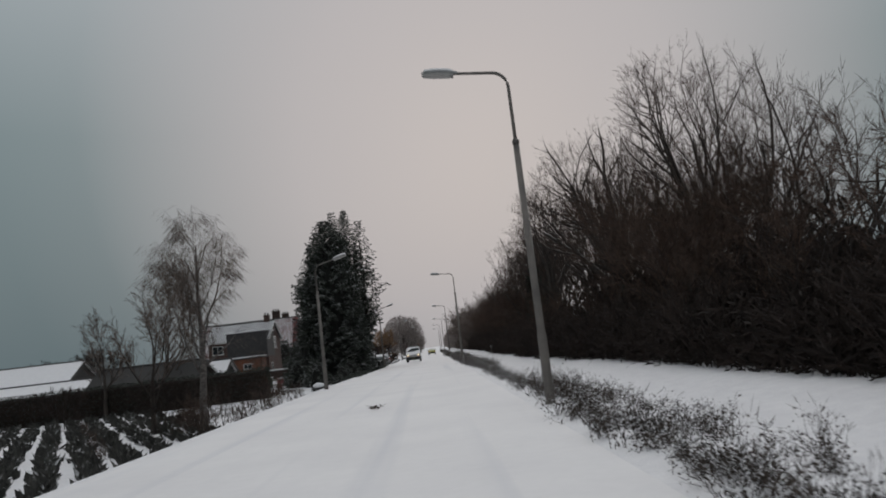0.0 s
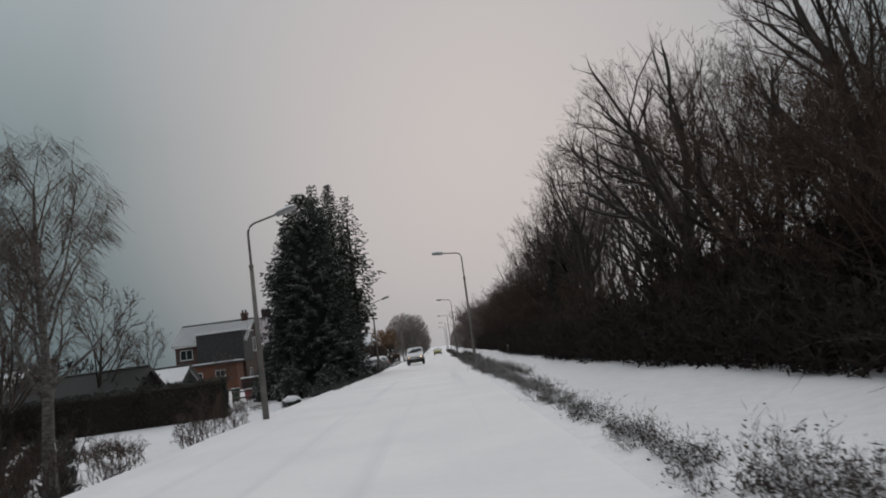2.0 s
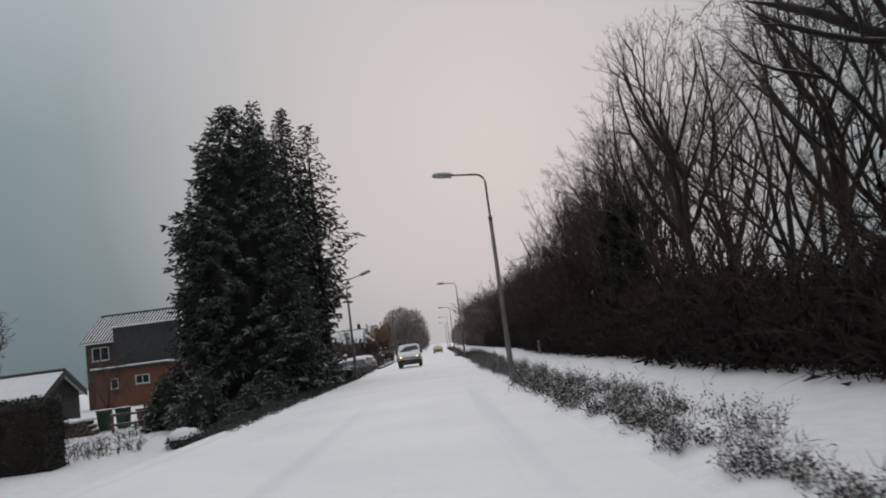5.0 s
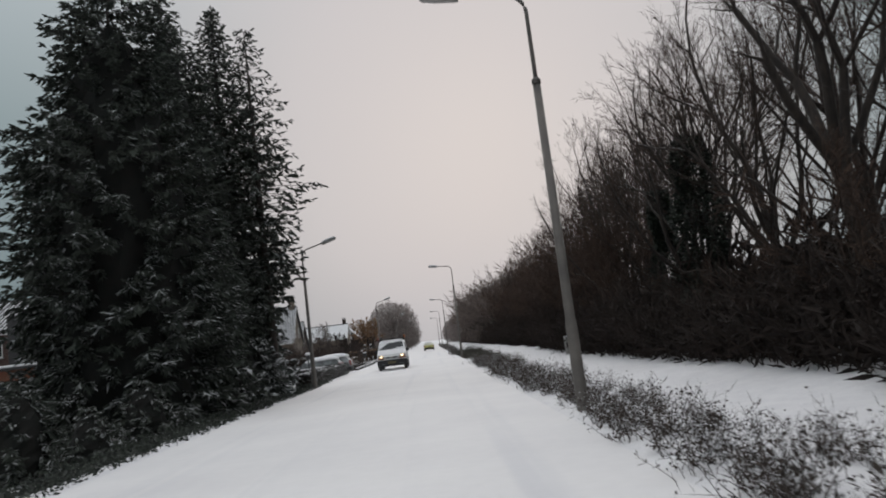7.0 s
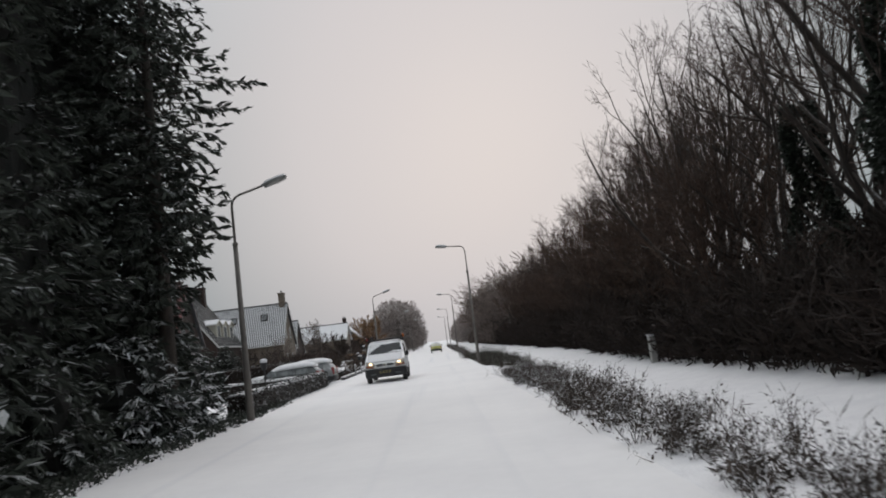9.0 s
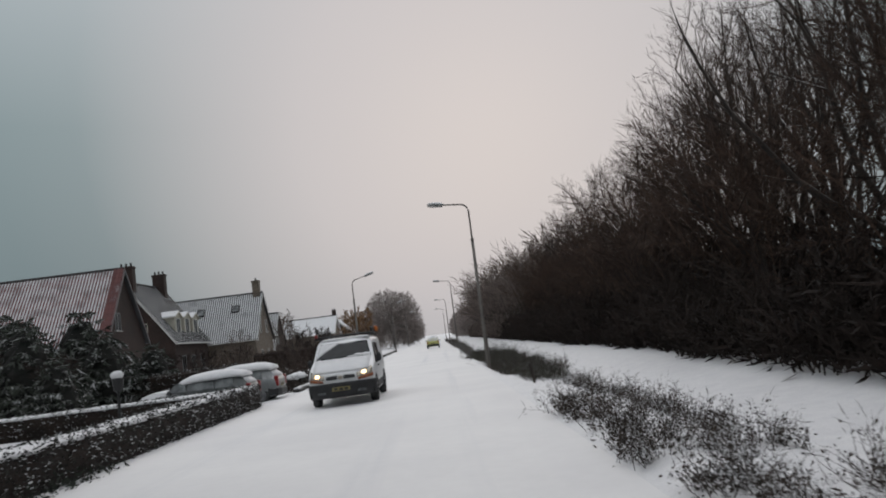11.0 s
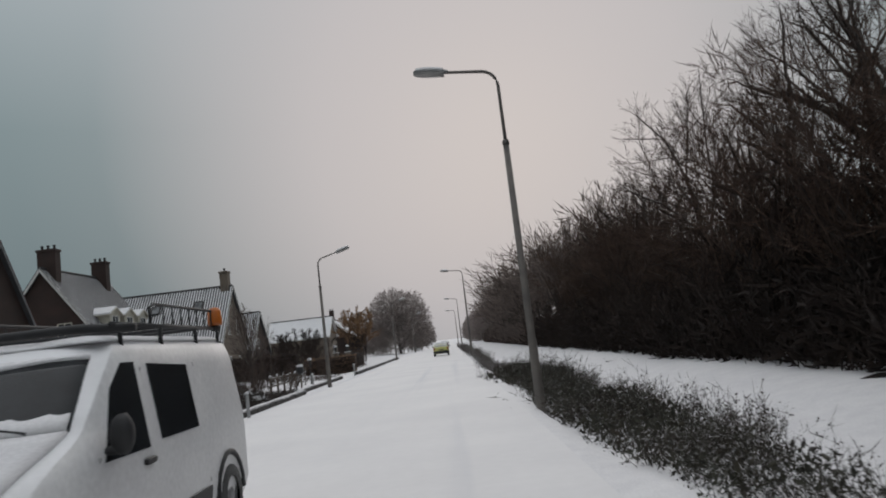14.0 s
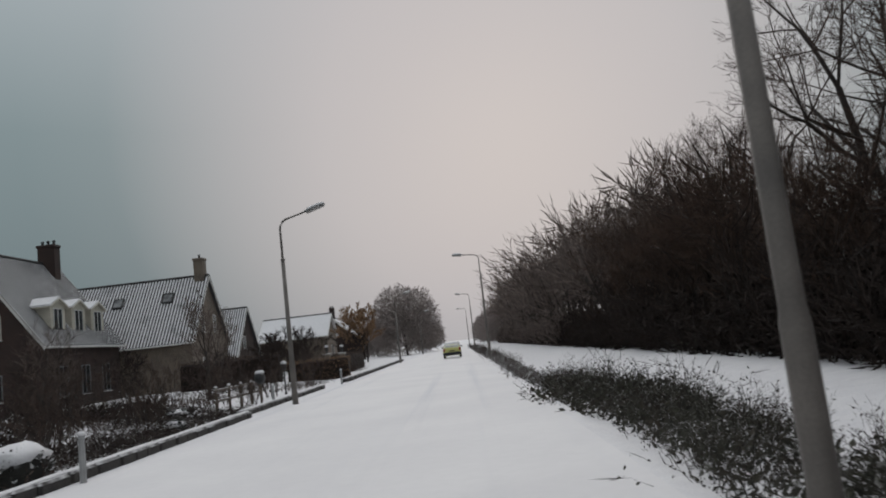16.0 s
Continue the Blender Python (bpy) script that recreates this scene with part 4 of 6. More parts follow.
dark_fir = at_ground(conifer("conifer_shrub", "low dark conifer shrub in the shade", 18, 3.2, 1.9, 0.9, group="shrubs under the conifers", taper=0.6), -7.4, 75.6, s=0.9)
for ob, spots in ((low_fir, ((-7.4, 83.0, 0.95), (-7.0, 79.4, 0.95), (-8.6, 84.4, 0.8))),
                  (dark_fir, ((-10.8, 75.8, 1.1), (-13.6, 73.4, 1.0), (-7.5, 68.2, 0.7), (-7.9, 65.8, 0.6), (-10.4, 67.4, 0.9), (-12.6, 69.2, 0.9), (-15.5, 106.5, 1.0), (-20.8, 114.0, 1.75), (-18.2, 117.0, 1.55), (-16.2, 119.0, 1.2), (-23.5, 118.5, 2.0), (-21.0, 120.5, 2.1), (-26.5, 121.5, 2.3), (-17.8, 104.0, 0.9)))):
    for x, y, s in spots:
        copy_thing(ob, Matrix.Translation((x, y, gz(x, y) - 0.1)) @ Matrix.Rotation(x, 4, "Z") @ Matrix.Diagonal((s, s, s, 1)))

# ---- garden and farm trees on the low side ----
birch = grown_tree("birch_tree", "tall weeping birch with pale trunk and rimed twigs", 203, 10.3, 2.5, clear=0.24, limbs=20, levels=5, thick=0.17, bark=BIRCH, twig=BIRCH_TWIG, twig_r=0.007, twig_l=0.75, shoots=16, fan=0.5, low_round=0.55, hang=1.3, stem=0.86)
at_ground(birch, -10.6, 34.2)
side_tree = bare_tree("bare_tree", "bare garden tree with spreading dark limbs", 203, 7.0, limbs=8, subs=6, fine=5, twigs=6, thick=0.14, fork=0.22, open_angle=0.8, twig=BIRCH_TWIG, twig_r=0.010, group="garden trees")
at_ground(side_tree, -14.6, 38.5, s=1.25)
place(side_tree, [(-23.2, 64.8, 50, 1.3, 1.0), (-26.5, 60, 110, 1.1, 1.0), (-29, 66, 150, 0.8, 1), (-21.5, 70, 250, 0.85, 1), (-14.5, 131, 30, 0.5, 1), (-12.5, 143, 130, 0.7, 1.0), (-14.5, 151, 200, 0.7, 1), (-17.5, 74, 20, 0.5, 1.0)], first=False)
shrub = bare_tree("garden_shrub", "bare twiggy garden shrub in the snow", 205, 2.2, stems=5, limbs=3, subs=4, fine=3, twigs=4, thick=0.025, fork=0.1, open_angle=0.6, bark=BARK, twig=TWIG, twig_r=0.007, group="garden shrubs", category="shrub")
at_ground(shrub, -9.3, 31.0)
place(small[0], [(-10.0, 31.0, 20, 0.34, 1.0), (-10.9, 33.2, 120, 0.42, 1.0), (-9.6, 46.5, 70, 0.40, 1.0), (-10.6, 48.6, 200, 0.48, 1.0)], first=False)
place(shrub, [(-8.9, 34.9, 0, 0.8, 1), (-11.5, 36.5, 60, 1.2, 1), (-8.7, 40.5, 30, 0.75, 1), (-8.2, 43.8, 200, 0.75, 1), (-10.5, 46, 100, 0.9, 1), (-8.4, 33, 120, 0.7, 1),
              (-8.4, 121, 0, 0.8, 1), (-10.5, 124, 60, 1.0, 1), (-9.2, 128, 90, 0.8, 1), (-12, 127, 10, 1.2, 1), (-13.5, 120, 30, 1.2, 1), (-8.2, 135, 200, 0.8, 1), (-10.5, 138, 0, 1.1, 1), (-9, 142, 70, 1.0, 1)], first=False)
place(shrub, [(-11, 132.5, 0, 1.2, 1.0), (-15, 133, 0, 1.4, 1.0), (-17.5, 141, 80, 1.4, 1), (-13, 148, 10, 1.4, 1), (-9.5, 155, 30, 1.2, 1), (-8.6, 116.5, 40, 0.7, 1), (-11.5, 115, 140, 0.9, 1)], first=False)
def dome_tree(name, label, seed, radius, height, sprays, spray_w, twig, group):
    """A low-branching tree whose close crown is a dome of short twigs that part into clumps."""
    rng = random.Random(seed)
    tree = thing(name, label, "tree", group=group)
    wood, crown = Geo(), Geo()
    wood.tube(wander(rng, (0, 0, -0.3), (0, 0, 1), height * 0.7, 6, 0.06, 0.02), [0.24 * (1 - 0.13 * i) for i in range(7)], 8)
    for k in range(16):
        a = 6.2832 * (k + rng.random()) / 16
        limb = wander(rng, (0, 0, rng.uniform(0.4, height * 0.45)), (math.cos(a), math.sin(a), rng.uniform(0.3, 1.3)), radius * rng.uniform(0.7, 0.95), 5, 0.12, 0.08)
        wood.tube(limb, [0.10 * (1 - 0.17 * i) for i in range(6)], 5, caps=False)
    mid = height * 0.42
    for k in range(sprays):
        d = Vector((rng.gauss(0, 1), rng.gauss(0, 1), rng.gauss(0.1, 0.8))).normalized()
        lump = 1 + 0.16 * noise.noise(d * 2.3 + Vector((seed, 0, 0))) + 0.10 * noise.noise(d * 6 + Vector((0, seed, 0)))
        r = rng.random() ** 0.4 * lump
        flat = max(0.05, math.hypot(d.x, d.y))
        wide = flat ** -0.65 if d.z < 0 else 1.0
        p = Vector((d.x * radius * r * wide, d.y * radius * r * wide, mid + d.z * (height - mid if d.z > 0 else mid - 0.2) * r))
        crown.blade(p, d + Vector((rng.gauss(0, 0.5), rng.gauss(0, 0.5), rng.gauss(0.15, 0.5))), rng.uniform(0.5, 1.15), spray_w * rng.uniform(0.6, 1.3), rng)
    wood.make("trunk", BARK, tree, smooth=True)
    crown.make("crown", twig, tree, "close crown of twigs paled for haze")
    return tree


GROVE = "grove beside the far road"
far_grove = dome_tree("grove_tree", "broad round tree with grey twigs paled for haze", 207, 6.6, 13.4, 17000, 0.13, HAZE_GREY, GROVE)
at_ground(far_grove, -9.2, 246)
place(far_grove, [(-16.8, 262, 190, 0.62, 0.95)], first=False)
far_small = dome_tree("grove_tree", "round tree by the distant road, twigs paled for haze", 208, 4.6, 9.6, 3600, 0.26, HAZE_GREY, GROVE)
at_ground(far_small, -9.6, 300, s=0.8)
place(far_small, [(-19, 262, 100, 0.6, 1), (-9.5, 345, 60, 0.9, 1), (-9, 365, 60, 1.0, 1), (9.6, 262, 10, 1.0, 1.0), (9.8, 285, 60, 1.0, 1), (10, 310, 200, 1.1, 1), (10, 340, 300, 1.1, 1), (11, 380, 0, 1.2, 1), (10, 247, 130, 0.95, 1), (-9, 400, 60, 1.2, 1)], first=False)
russet = bare_tree("copper_tree", "small tree holding russet withered leaves", 209, 6.6, stems=2, limbs=6, subs=5, fine=4, twigs=7, thick=0.09, fork=0.15, open_angle=0.6, bark=BARK, twig=RUSSET, twig_r=0.040, group="russet trees")
at_ground(russet, -15.6, 236, s=1.35)
place(russet, [(-12.0, 206, 90, 0.85, 1), (-14.8, 205, 200, 0.9, 1)], first=False)
round_bush = bare_tree("garden_tree", "dense round bare garden tree", 211, 5.6, stems=3, limbs=5, subs=5, fine=4, twigs=6, thick=0.07, fork=0.12, open_angle=0.75, bark=BARK, twig=THICKET, twig_r=0.020, group="garden trees", twig_k=2.0)
at_ground(round_bush, -17.5, 186)
place(round_bush, [(-21, 188, 90, 0.95, 1), (-13.4, 36.8, 10, 0.55, 1), (-27, 54, 10, 0.6, 1), (-20.2, 64.6, 140, 0.62, 1), (-16, 61.6, 20, 0.38, 1), (-19.2, 61, 90, 0.42, 1), (-14.0, 61.2, 50, 0.33, 1), (-23, 61, 0, 0.4, 1), (-14.2, 178, 200, 0.75, 1), (-17, 171, 60, 0.65, 1), (-12.5, 196, 10, 0.8, 1), (-13.2, 166, 100, 0.55, 1)], first=False)
place(round_bush, [(-11.5, 186, 30, 0.6, 1), (-18, 111, 80, 0.6, 1), (-22.5, 116, 10, 0.7, 1), (-12.8, 159, 10, 0.6, 1), (-18.5, 127, 80, 0.55, 1), (-21, 143, 10, 0.6, 1), (-18.6, 146.5, 60, 0.6, 1), (-16.2, 155, 100, 0.55, 1), (-47, 108, 10, 1.3, 1), (-52, 111, 100, 1.4, 1.0), (-56, 108, 40, 1.2, 1), (-62, 118, 10, 1.2, 1)], first=False)


# ---- hedges ----
def clipped_hedge(name, label, seed, x0, x1, y0, y1, height, mat=HEDGE_LEAF, leaf=0.09, density=150, category="hedge", base=None, snow=0.0):
    """A clipped hedge: a rough near-black filler in place of inner shade, leaves on its faces, with snow along the top.
    """
    rng = random.Random(seed)
    z0 = gz((x0 + x1) / 2, (y0 + y1) / 2) if base is None else base
    hedge = thing(name, label, category)
    g = Geo()
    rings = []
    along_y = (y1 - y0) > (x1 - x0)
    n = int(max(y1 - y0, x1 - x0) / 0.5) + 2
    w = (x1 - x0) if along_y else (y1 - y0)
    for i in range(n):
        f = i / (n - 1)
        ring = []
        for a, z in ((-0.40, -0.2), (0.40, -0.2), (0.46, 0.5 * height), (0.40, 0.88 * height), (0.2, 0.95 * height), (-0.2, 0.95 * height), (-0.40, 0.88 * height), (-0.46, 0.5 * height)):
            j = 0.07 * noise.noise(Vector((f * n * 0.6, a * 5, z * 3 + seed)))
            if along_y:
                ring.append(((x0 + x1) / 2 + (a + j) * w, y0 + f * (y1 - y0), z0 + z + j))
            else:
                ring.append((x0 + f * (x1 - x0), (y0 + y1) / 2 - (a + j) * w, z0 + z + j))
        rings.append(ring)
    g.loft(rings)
    g.make("inner_growth", HEART_SHADE, hedge, "near-black filler standing in for shade between leaves")
    g = Geo()
    area = 2 * height * (x1 - x0 + y1 - y0) + (x1 - x0) * (y1 - y0)
    for _ in range(int(area * density)):
        x, y, z = rng.uniform(x0, x1), rng.uniform(y0, y1), rng.uniform(0, height)
        face = rng.random()
        if face < 0.3:
            z = height * rng.uniform(0.9, 1.04)
        elif along_y and face < 0.9:
            x = rng.choice((x0, x1)) + rng.gauss(0, 0.05)
        elif along_y:
            y = rng.choice((y0, y1)) + rng.gauss(0, 0.05)
        elif face < 0.9:
            y = rng.choice((y0, y1)) + rng.gauss(0, 0.05)
        else:
            x = rng.choice((x0, x1)) + rng.gauss(0, 0.05)
        g.blade((x, y, z0 + z), (rng.gauss(0, 1), rng.gauss(0, 1), rng.gauss(0.2, 0.7)), leaf * rng.uniform(0.7, 1.5), leaf * rng.uniform(0.5, 0.9), rng)
    g.make("leaves", mat, hedge)
    if snow:
        g = Geo()
        rings = []
        for i in range(n * 2):
            f = i / (n * 2 - 1)
            lump = noise.noise(Vector((f * n * 0.45, seed, 1.0)))
            half, t = w * (0.42 + 0.14 * lump), max(0.02, snow * (0.8 + 0.8 * lump))
            sway = 0.06 * noise.noise(Vector((f * n * 0.3, seed, 5.0)))
            ring = []
            for a, z in ((-1.0, -0.06), (-0.85, 0.6), (-0.4, 1.0), (0.4, 1.0), (0.85, 0.6), (1.0, -0.06)):
                c, zz = a * half + sway, z0 + height * 0.97 + (z * t if z > 0 else z)
                ring.append(((x0 + x1) / 2 - c, y0 + f * (y1 - y0), zz) if along_y else (x0 + f * (x1 - x0), (y0 + y1) / 2 + c, zz))
            rings.append(ring)
        g.loft(rings)
        g.make("snow_cap", SNOW, hedge, "lumpy snow along the top", smooth=True)
    return hedge


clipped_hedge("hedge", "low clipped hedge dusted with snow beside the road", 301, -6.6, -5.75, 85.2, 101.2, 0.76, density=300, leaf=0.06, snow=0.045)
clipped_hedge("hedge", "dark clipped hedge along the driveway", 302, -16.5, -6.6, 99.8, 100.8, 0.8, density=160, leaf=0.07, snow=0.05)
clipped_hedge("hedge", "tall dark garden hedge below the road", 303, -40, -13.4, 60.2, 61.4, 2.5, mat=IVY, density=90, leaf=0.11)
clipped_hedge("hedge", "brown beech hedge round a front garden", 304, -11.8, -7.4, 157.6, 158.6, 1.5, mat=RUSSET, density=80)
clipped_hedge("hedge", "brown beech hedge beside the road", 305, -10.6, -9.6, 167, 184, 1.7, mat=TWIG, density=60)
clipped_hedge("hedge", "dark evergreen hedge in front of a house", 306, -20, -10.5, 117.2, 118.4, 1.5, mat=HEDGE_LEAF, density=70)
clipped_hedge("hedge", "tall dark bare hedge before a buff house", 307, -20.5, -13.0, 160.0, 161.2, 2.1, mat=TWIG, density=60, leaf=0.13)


# ---- houses ----
def window_in(parent, face, u, z, w, h, plane, frame_mat=WHITE_PAINT, bars=1, name="window"):
    """A window in a wall. face: 's' looks to -y, 'e' to +x; u: the middle along the wall; plane: the wall's own y or x."""
    def put(g, u0, u1, z0, z1, out0, out1, bev=0.01):
        if face == "s":
            g.box(u0, u1, plane - out1, plane - out0, z0, z1, bev)
        else:
            g.box(plane + out0, plane + out1, u0, u1, z0, z1, bev)
    g = Geo()
    t = 0.07
    put(g, u - w / 2, u + w / 2, z, z + t, -0.05, 0.04)
    put(g, u - w / 2, u + w / 2, z + h - t, z + h, -0.05, 0.04)
    put(g, u - w / 2, u - w / 2 + t, z + t, z + h - t, -0.05, 0.04)
    put(g, u + w / 2 - t, u + w / 2, z + t, z + h - t, -0.05, 0.04)
    for k in range(bars):
        c = u - w / 2 + w * (k + 1) / (bars + 1)
        put(g, c - 0.03, c + 0.03, z + t, z + h - t, -0.05, 0.03)
    win = g.make(name, frame_mat, parent, "painted window frame")
    g = Geo()
    put(g, u - w / 2 + t, u + w / 2 - t, z + t, z + h - t, -0.04, 0.012, 0.002)
    g.make("pane", PANE, win, "dark glass pane")
    g = Geo()
    put(g, u - w / 2 - 0.06, u + w / 2 + 0.06, z - 0.07, z - 0.002, -0.05, 0.12)
    g.make("sill", CONCRETE, win, "snowy sill")
    return win


def chimney_on(parent, x, y, z0, z1, w, d, pots, mat):
    g = Geo()
    g.box(x - w / 2, x + w / 2, y - d / 2, y + d / 2, z0, z1 - 0.22, 0.02)
    g.box(x - w / 2 - 0.06, x + w / 2 + 0.06, y - d / 2 - 0.06, y + d / 2 + 0.06, z1 - 0.22, z1, 0.03)
    stack = g.make("chimney", mat, parent, "brick chimney stack")
    for k in range(pots):
        g = Geo()
        c = (k + 0.5) / pots - 0.5
        px, py = (x + c * w, y) if w >= d else (x, y + c * d)
        g.tube([(px, py, z1 - 0.02), (px, py, z1 + 0.2), (px, py, z1 + 0.26), (px, py, z1 + 0.34)], [0.11, 0.09, 0.12, 0.10], 8)
        g.make("chimney_pot", DARK_PAINT, stack, "dark clay pot")


def house(name, label, axis, x0, x1, y0, y1, base, eave, ridge, wall_mat, roof_mat, over=0.3, group="houses along the road", rolls=True, snow=SNOW, verge_mat=WHITE_PAINT, step=0.27, roll_mat=None):
    """A gabled house with its ridge along axis; the roof is two slabs with rows of tile rolls, a ridge cap, verge boards and gutters."""
    h = thing(name, label, "house", group=group)
    g = Geo()
    def P(a, b, z):
        return (a, b, z) if axis == "x" else (b, a, z)
    a0, a1, b0, b1 = (x0, x1, y0, y1) if axis == "x" else (y0, y1, x0, x1)
    mid = (b0 + b1) / 2
    prof = [(b0, base), (b1, base), (b1, eave), (mid, ridge - 0.05), (b0, eave)]
    g.loft([[P(a, b, z) for b, z in prof] for a in ((a1, a0) if axis == "x" else (a0, a1))])
    g.make("wall", wall_mat, h)
    slope = math.atan2(ridge - eave, mid - b0)
    for side in (-1, 1):
        e = b0 if side < 0 else b1
        eo = e + side * over
        eoz = eave - over * math.tan(slope)
        t = 0.14
        g = Geo()
        quad = [(eo, eoz), (mid, ridge), (mid, ridge + t), (eo, eoz + t)]
        g.loft([[P(a, b, z) for b, z in quad] for a in (a0 - over, a1 + over)])
        roof = g.make("roof", roof_mat, h, "tiled roof slope under patchy snow")
        if rolls:
            n = int((a1 - a0 + 2 * over) / step)
            g = Geo()
            g.loft([[P(-0.07, b, z - 0.01), P(0.07, b, z - 0.01), P(0.045, b, z + 0.05), P(-0.045, b, z + 0.05)] for b, z in ((eo, eoz + t), (mid, ridge + t))])
            row = None
            for k in range(n + 1):
                if row is None:
                    row = g.make("roof_tile", roll_mat or (DARK_PAINT if roof_mat is TILE_DARK else roof_mat), roof)
                    here = row
                else:
                    here = new("roof_tile", row.data)
                    here.parent = roof
                a = a0 - over + (a1 - a0 + 2 * over) * k / n
                here.matrix_basis = Matrix.Translation(P(a, 0, 0))
        g = Geo()
        g.tube([P(a0 - over, eo + side * 0.05, eoz + 0.02), P(a1 + over, eo + side * 0.05, eoz + 0.02)], [0.07, 0.07], 8)
        g.make("gutter", verge_mat, h, "pale gutter")
        for a in (a0 - over, a1 + over):
            g = Geo()
            d = -0.04 if a < a0 else 0.0
            quad2 = [(eo, eoz - 0.16), (mid, ridge - 0.16), (mid, ridge + t + 0.06), (eo, eoz + t + 0.06)]
            g.loft([[P(a + d, b, z) for b, z in quad2], [P(a + d + 0.04, b, z) for b, z in quad2]])
            g.make("verge_board", verge_mat, h, "painted verge board with a rim of snow")
    g = Geo()
    g.tube([P(a0 - over, mid, ridge + 0.15), P(a1 + over, mid, ridge + 0.15)], [0.11, 0.11], 8)
    g.make("ridge_tiles", DARK_PAINT, h, "dark ridge tiles")
    return h


def roof_light(parent, axis, a, b, z, slope, w=0.9, hgt=1.1):
    """A roof window lying on a slope that falls to -b."""
    g = Geo()
    c, s = math.cos(slope), math.sin(slope)
    def Q(u, v, o):
        p = (a + u, b + v * c - o * s, z + v * s + o * c)
        return p if axis == "x" else (p[1], p[0], p[2])
    for u0, u1, v0, v1 in ((-w / 2, w / 2, -hgt / 2, -hgt / 2 + 0.1), (-w / 2, w / 2, hgt / 2 - 0.1, hgt / 2), (-w / 2, -w / 2 + 0.1, -hgt / 2 + 0.1, hgt / 2 - 0.1), (w / 2 - 0.1, w / 2, -hgt / 2 + 0.1, hgt / 2 - 0.1)):
        g.loft([[Q(u0, v0, o), Q(u1, v0, o), Q(u1, v1, o), Q(u0, v1, o)] for o in (0.1, 0.26)])
    win = g.make("roof_window", DARK_PAINT, parent, "dark roof window frame")
    g = Geo()
    g.loft([[Q(-w / 2 + 0.1, -hgt / 2 + 0.1, o), Q(w / 2 - 0.1, -hgt / 2 + 0.1, o), Q(w / 2 - 0.1, hgt / 2 - 0.1, o), Q(-w / 2 + 0.1, hgt / 2 - 0.1, o)] for o in (0.1, 0.22)])
    g.make("pane", FROSTED, win, "frosted roof pane")


def dormer_on(parent, x_out, yc, z0, w, h, x_in, mat=CREAM_PAINT):
    """A small gabled dormer that looks to +x."""
    g = Geo()
    face = [(yc - w / 2, z0), (yc + w / 2, z0), (yc + w / 2, z0 + h), (yc, z0 + h + w * 0.26), (yc - w / 2, z0 + h)]
    g.loft([[(x, y, z) for y, z in face] for x in (x_in, x_out)])
    d = g.make("dormer", mat, parent, "cream painted dormer")
    window_in(d, "e", yc, z0 + 0.25, w * 0.62, h - 0.35, x_out, bars=1)
    g = Geo()
    edge = [(yc - w / 2 - 0.2, z0 + h - 0.10), (yc, z0 + h + w * 0.26), (yc + w / 2 + 0.2, z0 + h - 0.10)]
    def lid(lift, t, x1, x2):
        low = [(y, z + lift) for y, z in edge]
        return [[(x, y, z) for y, z in low + [(y, z + t) for y, z in reversed(low)]] for x in (x1, x2)]
    g.loft(lid(0.004, 0.08, x_in - 0.2, x_out + 0.2))
    g.make("dormer_roof", mat, d, "cream dormer roof edge")
    g = Geo()
    g.loft(lid(0.09, 0.12, x_in - 0.2, x_out + 0.14))
    g.make("snow_cap", SNOW, d, "snow on the dormer")


# the brick house behind the conifers, with its flat annex and box dormer
h0 = house("brick_house", "red brick house with snowy roof and white windows", "x", -28.6, -20.9, 95.4, 103.2, -0.6, 5.3, 7.5, BRICK_RED, TILE_DARK)
g = Geo()
g.box(-26.0, -20.85, 94.72, 99.2, 2.9, 6.2, 0.03)
box_dormer = g.make("box_dormer", DARK_PAINT, h0, "dark clad flat-roofed upper storey")
g = Geo()
g.box(-26.15, -20.7, 94.55, 99.3, 6.203, 6.32, 0.05)
g.make("snow_cap", SNOW, box_dormer, "snow along the dormer edge", smooth=True)
window_in(h0, "e", 99.5, 3.9, 1.3, 1.6, -20.83)
window_in(h0, "s", -27.4, 3.7, 1.4, 1.1, 95.4)
window_in(h0, "e", 97.2, 0.3, 1.0, 1.7, -20.9)
annex = thing("annex", "flat-roofed orange brick annex with small windows", "outbuilding")
g = Geo()
g.box(-26.7, -21.2, 92.6, 95.15, -0.7, 2.75, 0.02)
g.make("wall", BRICK_ORANGE, annex)
g = Geo()
g.box(-27.0, -20.9, 92.3, 95.17, 2.753, 2.9, 0.03)
g.make("roof", DARK_PAINT, annex, "flat felt roof edge")
g = Geo()
g.box(-26.95, -20.95, 92.35, 95.15, 2.903, 3.05, 0.06)
g.make("snow_cap", SNOW, annex, "layer of snow on the flat roof", smooth=True)
window_in(annex, "s", -25.2, 1.3, 0.6, 0.8, 92.6, bars=0)
window_in(annex, "s", -23.0, 1.45, 1.1, 0.7, 92.6)
chimney_on(h0, -21.6, 99.3, 6.8, 8.4, 0.7, 0.7, 2, BRICK_RED)
for x0, x1, y in ((-20.3, -17.4, 90.4), (-17.6, -14.8, 88.0)):
    g = Geo()
    g.box(x0, x1, y, y + 0.5, gz(x0, y) - 0.2, gz(x0, y) + 1.1, 0.04)
    low = g.make("yard_wall", BRICK_BROWN)
    tagged(low, "low dark brick yard wall topped with snow", "wall")
    g = Geo()
    g.box(x0 - 0.05, x1 + 0.05, y - 0.05, y + 0.55, gz(x0, y) + 1.103, gz(x0, y) + 1.24, 0.05)
    g.make("snow_cap", SNOW, low, "strip of snow on the wall", smooth=True)

